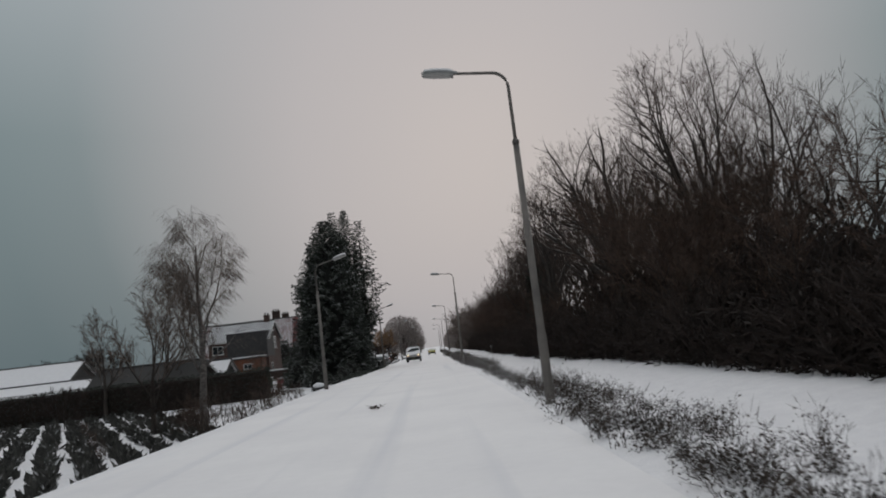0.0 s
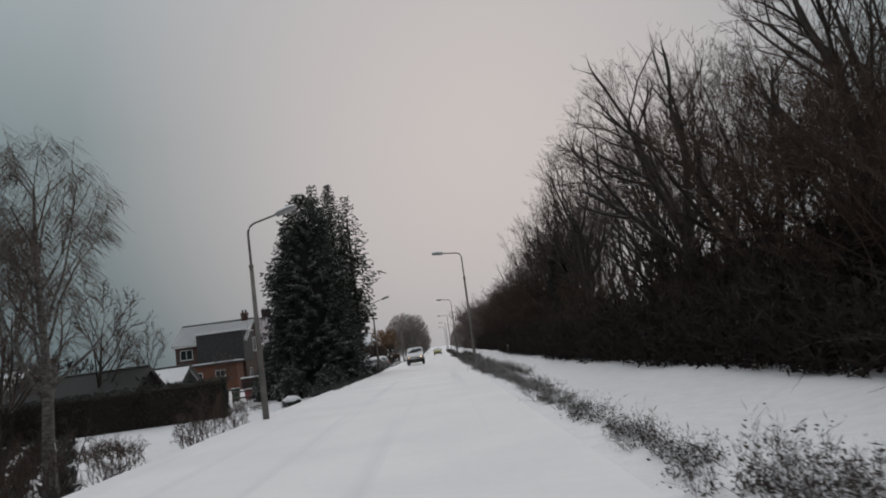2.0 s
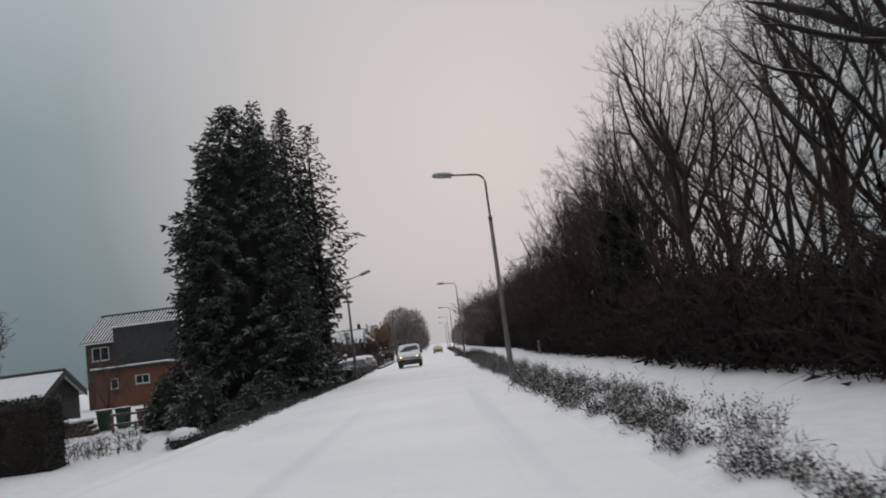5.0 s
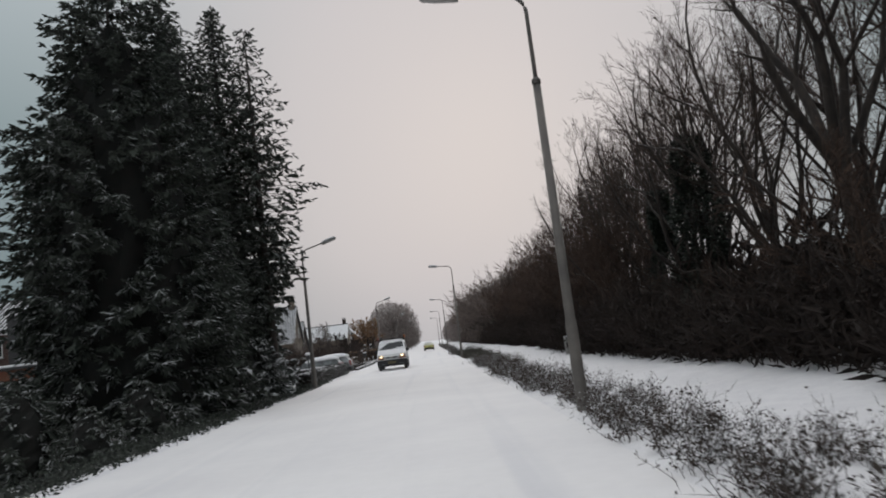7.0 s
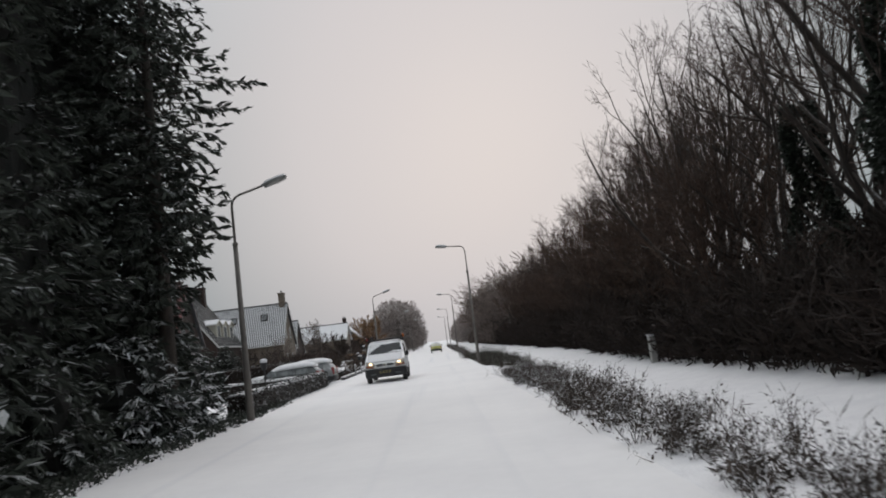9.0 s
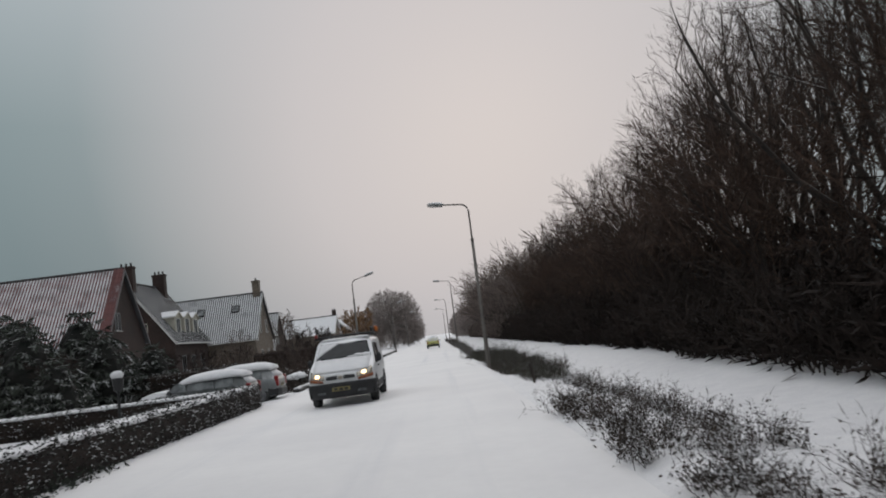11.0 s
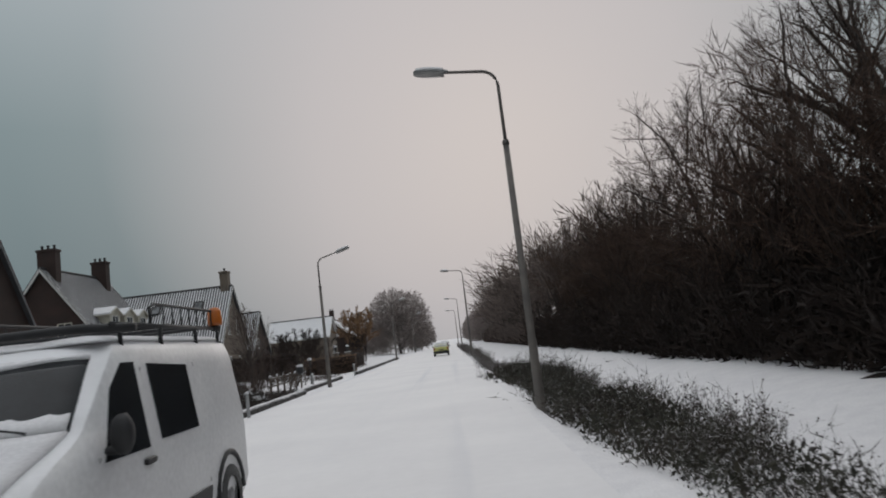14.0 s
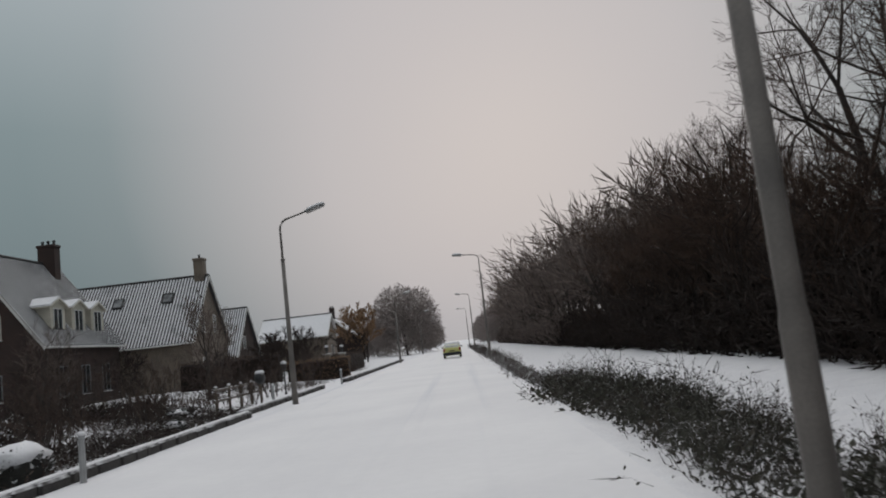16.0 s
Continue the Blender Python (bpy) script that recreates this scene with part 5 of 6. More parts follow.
# the row of houses beyond the driveway
house_a = house("house", "house with snowy red-tiled roof and dark gable", "x", -40.5, -23.8, 130.0, 137.4, -0.8, 4.3, 9.75, BRICK_BROWN, TILE_DARK, rolls=True, verge_mat=GREY_PAINT, roll_mat=TILE_RED, step=0.25)
g = Geo()
up = (9.75 - 4.3) / 3.7
low_b, low_z = 130.0 - 0.32, 4.3 - 0.32 * up + 0.14
edge = [(low_b, low_z + 0.01), (133.68, 9.73 + 0.14), (133.68, 9.73 + 0.19), (low_b, low_z + 0.06)]
g.loft([[(x, y, z) for y, z in edge] for x in (-24.35, -23.56)])
red_band = g.make("tile_band", TILE_RED, house_a, "bare red tiles along the gable end")
for k in range(14):
    g = Geo()
    f0, f1 = k / 14, (k + 0.86) / 14
    for x in (-24.2, -23.93, -23.67):
        g.loft([[(x + dx, low_b + (133.6 - low_b) * f, low_z + (9.7 - low_z + 0.16) * f + 0.05 + dz) for dx, dz in ((-0.11, 0.0), (0.11, 0.0), (0.05, 0.06), (-0.05, 0.06))] for f in (f0, f1)])
    g.make("tile_course", TILE_RED, red_band)
for u in (-39.2, -37.4, -34.0):
    window_in(house_a, "s", u, 2.2, 1.3, 1.3, 130.0, frame_mat=GREY_PAINT)
window_in(house_a, "e", 132.4, 4.9, 1.0, 1.4, -23.8, frame_mat=GREY_PAINT)
window_in(house_a, "e", 135.2, 0.7, 1.6, 1.6, -23.8, frame_mat=GREY_PAINT)
house_b = house("house", "brown brick house with cream dormers and two chimneys", "y", -33.2, -24.2, 147.4, 157.4, -0.8, 4.15, 10.15, BRICK_BROWN, TILE_DARK)
chimney_on(house_b, -28.6, 148.3, 9.0, 11.8, 1.4, 0.8, 3, BRICK_BROWN)
chimney_on(house_b, -28.4, 156.2, 9.0, 11.65, 1.25, 0.8, 3, BRICK_BROWN)
for yc in (150.2, 152.8, 155.4):
    dormer_on(house_b, -24.7, yc, 4.6, 1.75, 1.85, -27.4)
window_in(house_b, "s", -27.2, 4.5, 1.1, 1.5, 147.4, frame_mat=CREAM_PAINT)
window_in(house_b, "s", -30.2, 4.4, 1.1, 1.5, 147.4, frame_mat=GREY_PAINT)
window_in(house_b, "s", -27.4, 0.8, 1.4, 1.6, 147.4, frame_mat=GREY_PAINT)
for yc in (149.6, 152.4, 155.2):
    window_in(house_b, "e", yc, 0.7, 1.1, 1.9, -24.2, frame_mat=GREY_PAINT)
house_b.matrix_basis = Matrix.Translation((1.0, 94.0, 1.45)) @ Matrix.Scale(1.1, 4) @ Matrix.Translation((-1.0, -94.0, -1.45))
house_c = house("house", "buff brick house with striped snowy tile roof", "x", -34.5, -21.3, 165.2, 174.4, -0.8, 4.0, 9.6, BRICK_BUFF, TILE_DARK)
chimney_on(house_c, -21.75, 169.8, 8.6, 11.3, 0.85, 0.95, 1, BRICK_BUFF)
roof_light(house_c, "x", -24.2, 168.3, 7.77, math.atan2(5.6, 4.6))
roof_light(house_c, "x", -28.6, 168.3, 7.77, math.atan2(5.6, 4.6))
for u, z in ((168.2, 4.6), (171.3, 4.6), (168.0, 0.8), (171.5, 0.8)):
    window_in(house_c, "e", u, z, 0.75, 1.6, -21.3)
house_d = house("house", "dark gabled house with snowy tiled roof", "x", -33, -23.6, 184.8, 193.8, -0.8, 2.6, 7.8, BRICK_BROWN, TILE_DARK)
window_in(house_d, "e", 188.2, 3.2, 1.0, 1.4, -23.6)
house_e = house("house", "pale house with plain snow-covered roof", "x", -27, -17.6, 207, 215.6, -0.8, 4.2, 7.2, BRICK_BUFF, SNOW, rolls=False)
window_in(house_e, "e", 211.5, 1.2, 1.6, 1.5, -17.6)
house_f = house("house", "far house with chimney among bare trees", "y", -24, -16.4, 228, 238, -0.8, 4.0, 7.4, BRICK_BROWN, SNOW, rolls=False)
chimney_on(house_f, -20.2, 229.5, 6.8, 9.2, 0.8, 0.8, 2, BRICK_BROWN)

# ---- the farm on the low land ----
barn = house("barn", "long low barn with thick snow on the roof", "x", -110, -44.6, 89, 101, -1.5, 1.6, 4.9, TARRED, SNOW, rolls=False, group="farm buildings", verge_mat=DARK_PAINT)
barn_b = house("barn", "low dark barn with a snowy roof", "x", -46, -35.8, 73, 84, -1.5, 0.2, 2.3, TARRED, SNOW, rolls=False, group="farm buildings", verge_mat=DARK_PAINT)
shed = house("shed", "small black tarred shed beside bare trees", "x", -29.5, -20.5, 63.2, 69.6, -1.5, 0.9, 2.75, TARRED, TARRED, rolls=False, group="farm buildings", verge_mat=DARK_PAINT)


low_shed = house("shed", "small shed with a snow-covered roof behind the hedge", "x", -25.0, -20.6, 73.4, 77.4, -1.5, 1.5, 2.6, TARRED, SNOW, rolls=False, group="farm buildings", verge_mat=DARK_PAINT)


def crop_row(k):
    """A row of frozen crop stumps with snow between."""
    rng = random.Random(400 + k)
    g = Geo()
    for _ in range(330):
        y = rng.uniform(12, 64)
        x = -12.6 - k * 1.5 - 0.5 * (y - 29.6) + rng.gauss(0, 0.2)
        if x > -8.3:
            continue
        p = (x, y, gz(x, y) - 0.03)
        for _ in range(4):
            g.blade(p, (rng.gauss(0, 0.7), rng.gauss(0, 0.7), 1), rng.uniform(0.25, 0.6), 0.24, rng)
    return tagged(g.make("crop_row", CROP), "row of dark frozen crop stubble in snow", "crop", group="crop rows", kind="stuff")


for k in range(-3, 16):
    crop_row(k)
field_hedge = brush("ditch_brush", "dark dead weeds along a field ditch", 95, 40.0, 0.8, 0.7, 900, 3, 0.012, TWIG, category="weeds")
field_hedge.matrix_basis = Matrix.Translation((-12.2, 27.5, -1.3)) @ Matrix.Rotation(radians(27), 4, "Z")


# ---- vehicles ----
def body_rings(sections, fine=3):
    """Cross-sections along the length (s, half width, low edge, belt, roof half width, top), rounded and eased into one another."""
    eased = []
    for i in range(len(sections) - 1):
        p0, p1, p2, p3 = (sections[min(max(i + k, 0), len(sections) - 1)] for k in (-1, 0, 1, 2))
        for k in range(fine):
            t = k / fine
            row = []
            for n, (a, b_, c, d) in enumerate(zip(p0, p1, p2, p3)):
                v = b_ + (c - b_) * t if n == 0 else 0.5 * (2 * b_ + (c - a) * t + (2 * a - 5 * b_ + 4 * c - d) * t * t + (3 * b_ - a - 3 * c + d) * t ** 3)
                row.append(min(max(v, min(b_, c) - 0.02), max(b_, c) + 0.02))
            eased.append(row)
    eased.append(sections[-1])
    rings = []
    for s, w, lo, belt, wt, top in eased:
        tall_ = max(0.02, top - belt)
        half = [(w * 0.80, lo), (w * 0.95, lo + 0.05), (w * 0.995, lo + (belt - lo) * 0.35), (w, lo + (belt - lo) * 0.7), (w * 0.98, belt), (w * 0.95, belt + tall_ * 0.05), (wt + 0.03, top - tall_ * 0.22), (wt - 0.01, top - tall_ * 0.09), (wt - 0.10, top - tall_ * 0.02), (wt * 0.5, top)]
        rings.append([(x, s, z) for x, z in half] + [(-x, s, z) for x, z in reversed(half)])
    return rings


def wheel_at(parent, x, y, r, width):
    side = 1 if x > 0 else -1
    g = Geo()
    prof = ((-width / 2, r * 0.62), (-width / 2, r * 0.93), (-width * 0.3, r), (width * 0.3, r), (width / 2, r * 0.93), (width / 2, r * 0.62))
    g.loft([[(x + side * a, y + rr * math.cos(t), r + rr * math.sin(t)) for t in (6.2832 * j / 20 for j in range(20))] for a, rr in (prof if side < 0 else prof[::-1])], caps=False)
    tyre = g.make("wheel", TYRE, parent, "snow-caked tyre", smooth=True)
    g = Geo()
    g.loft([[(x + side * a, y + rr * math.cos(t), r + rr * math.sin(t)) for t in (6.2832 * j / 20 for j in range(20))] for a, rr in ((-width * 0.3, r * 0.60), (width * 0.38, r * 0.62), (width * 0.30, r * 0.5), (width * 0.42, r * 0.16))])
    g.make("rim", RIM, tyre, "grey wheel rim")


def panel(g, pts, out, t=0.012):
    """A thin plate through four points, raised along out."""
    o = Vector(out).normalized() * t
    g.loft([[Vector(p) - o for p in pts], [Vector(p) + o for p in pts]])


def plate_on(parent, x, y, z, sign):
    g = Geo()
    g.box(x - 0.26, x + 0.26, y - 0.012, y + 0.012, z - 0.055, z + 0.055, 0.005)
    plate = g.make("number_plate", PLATE, parent, "yellow number plate")
    g = Geo()
    for k in range(3):
        g.box(x - 0.20 + k * 0.15, x - 0.10 + k * 0.15, y + sign * 0.012, y + sign * 0.016, z - 0.03, z + 0.03, 0.001)
    g.make("plate_marks", PLASTIC, plate, "dark plain bars")


def ramp(table, z):
    """Straight lines between pairs (z, value)."""
    for (z0, a), (z1, b) in zip(table, table[1:]):
        if z <= z1:
            return a + (b - a) * max(0.0, (z - z0) / (z1 - z0))
    return table[-1][1]


VAN_NOSE = ((0.28, 0.10), (0.45, 0.02), (0.80, 0.0), (0.92, 0.05), (1.02, 0.16), (1.10, 0.33), (1.18, 0.56), (1.26, 0.82), (1.33, 1.0), (1.50, 1.22), (1.70, 1.47), (1.84, 1.66), (1.91, 1.80), (1.95, 2.0), (1.975, 2.35))
VAN_TAIL = ((0.28, 4.72), (0.40, 4.78), (1.70, 4.76), (1.88, 4.70), (1.95, 4.58), (1.975, 4.35))
VAN_SIDE = ((0.28, 0.90), (0.42, 0.95), (0.95, 0.955), (1.15, 0.945), (1.80, 0.845), (1.88, 0.815), (1.94, 0.74), (1.975, 0.52))


def van_front(x, z, out=0.0):
    """A point of the van's front skin, raised by out along its normal."""
    def y_at(x, z):
        return ramp(VAN_NOSE, z) + (0.30 - 0.14 * smooth01(0.9, 1.4, z)) * (abs(x) / ramp(VAN_SIDE, z)) ** 4
    e = 0.02
    p = Vector((x, y_at(x, z), z))
    n = Vector((1, (y_at(x + e, z) - y_at(x - e, z)) / (2 * e), 0)).cross(Vector((0, (y_at(x, z + e) - y_at(x, z - e)) / (2 * e), 1)))
    n.normalize()
    return p + (n if n.y < 0 else -n) * out


def van_patch(g, at, nu, nv, out):
    """A skin over the van's front; at(u, v) gives x and z for u, v in 0 to 1."""
    k = len(g.v)
    for o in (out, -0.015):
        for i in range(nu + 1):
            for j in range(nv + 1):
                x, z = at(i / nu, j / nv)
                g.v.append(tuple(van_front(x, z, o)))
    n = (nu + 1) * (nv + 1)
    for i in range(nu):
        for j in range(nv):
            a = k + i * (nv + 1) + j
            b = a + nv + 1
            g.f += [(a, b, b + 1, a + 1), (a + n, a + 1 + n, b + 1 + n, b + n)]
    edge = [i * (nv + 1) for i in range(nu + 1)] + [nu * (nv + 1) + j for j in range(1, nv + 1)] + [i * (nv + 1) + nv for i in range(nu - 1, -1, -1)] + [j for j in range(nv - 1, 0, -1)]
    for a, b in zip(edge, edge[1:] + edge[:1]):
        g.f.append((k + b, k + a, k + a + n, k + b + n))


def van_side_panel(g, side, corners, out=0.008):
    rows = [[Vector((side * (ramp(VAN_SIDE, z) + o), y, z)) for y, z in corners] for o in (-0.02, out)]
    g.loft(rows if side > 0 else rows[::-1])


def panel_van():
    """Front at y = 0, looking to -y; length along +y."""
    van = thing("panel_van", "white panel van with roof rack, beacon and lit headlights", "van")
    g = Geo()
    rings = []
    for z in (0.28, 0.36, 0.45, 0.62, 0.80, 0.87, 0.92, 0.97, 1.02, 1.06, 1.10, 1.14, 1.18, 1.22, 1.26, 1.30, 1.33, 1.41, 1.50, 1.60, 1.70, 1.78, 1.84, 1.88, 1.91, 1.935, 1.955, 1.968, 1.975):
        w, back = ramp(VAN_SIDE, z), ramp(VAN_TAIL, z)
        ring = [van_front(w * math.sin(math.pi * a / 18), z) for a in range(-9, 10)]
        y0 = ring[-1].y
        ring += [Vector((w, y0 + (back - 0.12 - y0) * k / 4, z)) for k in range(1, 5)] + [Vector((w - 0.03, back - 0.03, z)), Vector((w - 0.12, back, z))]
        ring += [Vector((-p.x, p.y, p.z)) for p in ring[:-7:-1]]
        rings.append(ring)
    g.loft(rings)
    g.make("body", VAN_WHITE, van, "white painted body with blown snow", smooth=True)

    def pane(u, v):
        z = 1.345 + 0.485 * v
        return (2 * u - 1) * (0.845 - 0.125 * v), z

    g = Geo()
    van_patch(g, pane, 14, 6, 0.006)
    ws = g.make("windscreen", CARGLASS, van, "dark windscreen with a wiped arc", smooth=True)
    g = Geo()
    rng = random.Random(17)
    wob = [rng.uniform(-0.03, 0.03) for _ in range(30)]
    van_patch(g, lambda u, v: pane(0.01 + 0.44 * u, min(1.0, 0.06 + 0.98 * u ** 0.75) * (1 - v) + v * 1.0), 12, 4, 0.018)
    van_patch(g, lambda u, v: pane(u, 0.93 + 0.03 * math.sin(u * 9) + v * (0.07 - 0.03 * math.sin(u * 9))), 16, 1, 0.024)
    van_patch(g, lambda u, v: pane(0.58 + 0.41 * u, v * (0.05 + 0.14 * smooth01(0.05, 0.5, u) + wob[int(u * 12)])), 12, 2, 0.032)
    van_patch(g, lambda u, v: pane(0.02 + 0.58 * u, v * (0.03 + wob[int(u * 12) + 13] * 0.6)), 12, 1, 0.016)
    g.make("snow_patch", SNOW, ws, "snow left beside the wiped arc", smooth=True)
    g = Geo()
    for x0, x1, z1 in ((0.62, -0.12, 1.40), (-0.02, -0.66, 1.375)):
        pts = [van_front(x0 + (x1 - x0) * f, 1.345 + (z1 - 1.345) * math.sin(f * 3.1), 0.03) for f in (0, 0.25, 0.5, 0.75, 1)]
        g.tube(pts, [0.011] * 5, 5)
    g.make("wiper", PLASTIC, van, "black wiper arms at rest")
    g = Geo()
    van_patch(g, lambda u, v: ((2 * u - 1) * (0.80 + 0.04 * v), 0.985 + 0.35 * v), 14, 7, 0.026)
    g.make("snow_cap", SNOW, van, "thin snow on the bonnet", smooth=True)
    for side in (-1, 1):
        g = Geo()
        van_side_panel(g, side, [(1.38, 1.10), (2.12, 1.10), (2.12, 1.76), (1.90, 1.76), (1.64, 1.58)])
        g.make("side_window", CARGLASS, van, "dark side window")
        if side > 0:
            g = Geo()
            van_side_panel(g, side, [(2.36, 1.13), (3.22, 1.13), (3.22, 1.70), (2.36, 1.74)])
            g.make("load_bay_window", CARGLASS, van, "dark load bay window")
        g = Geo()
        van_side_panel(g, side, [(1.34, 0.34), (3.42, 0.34), (3.42, 0.56), (1.34, 0.56)], 0.02)
        g.make("side_moulding", PLASTIC, van, "black side moulding")
        g = Geo()
        van_side_panel(g, side, [(1.28, 0.30), (1.292, 0.30), (1.32, 1.14), (1.308, 1.14)], 0.003)
        van_side_panel(g, side, [(2.22, 0.60), (2.232, 0.60), (2.232, 1.72), (2.22, 1.72)], 0.003)
        van_side_panel(g, side, [(3.42, 0.60), (3.432, 0.60), (3.432, 1.72), (3.42, 1.72)], 0.003)
        g.make("door_seam", PLASTIC, van)
        g = Geo()
        g.box(side * 0.965 - 0.02, side * 0.965 + 0.02, 1.98, 2.16, 0.98, 1.03, 0.01)
        g.make("door_handle", PLASTIC, van, "black door handle")
        g = Geo()
        g.blob((side * 1.055, 1.42, 1.27), (0.085, 0.07, 0.145), 4 + side, rough=0.06, nu=12, nv=8)
        g.blob((side * 0.99, 1.42, 1.17), (0.09, 0.04, 0.035), 5, rough=0.05, nu=8, nv=5)
        g.make("mirror", PLASTIC, van, "black door mirror", smooth=True)
        g = Geo()
        van_patch(g, lambda u, v: (side * (0.47 + 0.43 * u), 0.80 + 0.02 * u + v * (0.11 + 0.13 * u)), 8, 4, 0.014)
        lamp = g.make("headlight", REFLECTOR, van, "clear headlight", smooth=True)
        g = Geo()
        van_patch(g, lambda u, v: (side * (0.60 + 0.15 * u), 0.855 + (v - 0.5) * 0.095 * (1 - (2 * u - 1) ** 4) + 0.055), 8, 4, 0.022)
        g.make("bulb", HEADLIGHT, lamp, "lit warm headlight bulb", smooth=True)
        g = Geo()
        van_patch(g, lambda u, v: (side * (0.50 + 0.42 * u), 0.72 + 0.05 * u + v * (0.06 + 0.03 * u)), 8, 2, 0.020)
        g.make("indicator", AMBER_DARK, lamp, "amber indicator lens", smooth=True)
        g = Geo()
        van_patch(g, lambda u, v: (side * (0.09 + 0.33 * u), 0.79 + v * (0.11 - 0.02 * u)), 5, 2, 0.014)
        g.make("grille", IRON, van, "dark grille slot")
        g = Geo()
        van_patch(g, lambda u, v: (side * (0.46 + 0.22 * u), 0.41 + v * 0.05), 4, 2, 0.050)
        g.make("fog_light", FROSTED, van, "small lower lamp in the bumper")
        for y in (0.93, 4.02):
            g = Geo()
            arch = [Vector((side * 0.945, y + 0.42 * math.cos(a), 0.36 + 0.42 * math.sin(a))) for a in (math.pi * k / 10 for k in range(11))]
            g.tube(arch, [0.035] * 11, 6)
            g.make("wheel_arch", PLASTIC, van, "black wheel arch", smooth=True)
    g = Geo()
    van_patch(g, lambda u, v: ((2 * u - 1) * 0.955, 0.29 + 0.41 * v - 0.02 * (2 * u - 1) ** 2), 18, 6, 0.042)
    for side in (-1, 1):
        g.loft([[(side * (ramp(VAN_SIDE, z) + o), y, z) for y, z in ((0.24, 0.31), (0.52, 0.31), (0.54, 0.62), (0.24, 0.64))] for o in ((-0.02, 0.035) if side > 0 else (0.035, -0.02))])
    g.make("bumper", PLASTIC, van, "black plastic front bumper", smooth=True)
    g = Geo()
    g.blob((0.0, -0.015, 0.845), (0.075, 0.03, 0.06), 2, rough=0.0, nu=10, nv=6)
    g.make("badge", REFLECTOR, van, "plain metal badge", smooth=True)
    plate_on(van, 0.0, -0.055, 0.52, -1)
    for x, y in ((-0.86, 0.93), (0.86, 0.93), (-0.86, 4.02), (0.86, 4.02)):
        wheel_at(van, x, y, 0.335, 0.22)
    rack = thing("roof_rack", "", "")
    rack.parent = van
    g = Geo()
    for x in (-0.78, 0.78):
        g.tube([(x, 1.95, 2.06), (x, 4.55, 2.06)], [0.022, 0.022], 6)
        g.tube([(x, 2.7, 2.06), (x, 2.7, 2.22), (x, 2.78, 2.25), (x, 4.4, 2.25), (x, 4.5, 2.06)], [0.016] * 5, 6)
        for y in (2.1, 2.9, 3.8, 4.5):
            g.tube([(x, y, 1.88), (x, y, 2.08)], [0.02, 0.02], 6)
        for k in range(7):
            g.tube([(x, 3.0 + 0.22 * k, 2.06), (x, 3.0 + 0.22 * k, 2.25)], [0.008, 0.008], 4)
    for y in (2.5, 3.1, 3.7, 4.3):
        g.tube([(-0.78, y, 2.07), (0.78, y, 2.07)], [0.018, 0.018], 6)
    g.tube([(-0.94, 2.02, 2.02), (-0.5, 1.99, 2.055), (0.5, 1.99, 2.055), (0.94, 2.02, 2.02)], [0.035] * 4, 8)
    g.make("rack_frame", PLASTIC, rack, "black tubular roof rack", smooth=True)
    g = Geo()
    g.tube([(-0.90, 2.02, 2.05), (-0.90, 2.02, 2.08), (-0.90, 2.02, 2.15), (-0.90, 2.02, 2.17)], [0.045, 0.05, 0.045, 0.01], 12)
    g.make("marker_lamp", RED_LENS, rack, "small dark red marker lamp", smooth=True)
    for x, y in ((0.80, 4.40),):
        g = Geo()
        g.tube([(x, y, 2.03), (x, y, 2.09)], [0.05, 0.05], 10)
        g.make("beacon_base", PLASTIC, rack, smooth=True)
        g = Geo()
        g.tube([(x, y, 2.09), (x, y, 2.12), (x, y, 2.24), (x, y, 2.28), (x, y, 2.29)], [0.075, 0.08, 0.072, 0.05, 0.01], 14)
        g.make("beacon", AMBER, rack, "amber warning beacon", smooth=True)
    g = Geo()
    rings = []
    for z, d in ((1.93, 0.02), (1.955, 0.06), (1.985, 0.13), (2.0, 0.3)):
        w, y0, y1 = 0.80 - d, 1.80 + 1.2 * d, 4.66 - d
        rings.append([(x * w, y, z + 0.008 * noise.noise(Vector((x * 3, y * 2, 1)))) for x, y in [(-1 + k / 5, y0 + 0.05 * math.cos(k)) for k in range(11)] + [(1, y0 + (y1 - y0) * k / 5) for k in range(1, 6)] + [(1 - k / 5, y1) for k in range(1, 11)] + [(-1, y1 + (y0 - y1) * k / 5) for k in range(1, 5)]])
    g.loft(rings)
    g.make("snow_cap", SNOW, van, "snow on the roof", smooth=True)
    return van


van = panel_van()
van.matrix_basis = pose(-2.3, 96.6, gz(-2.3, 98.5))


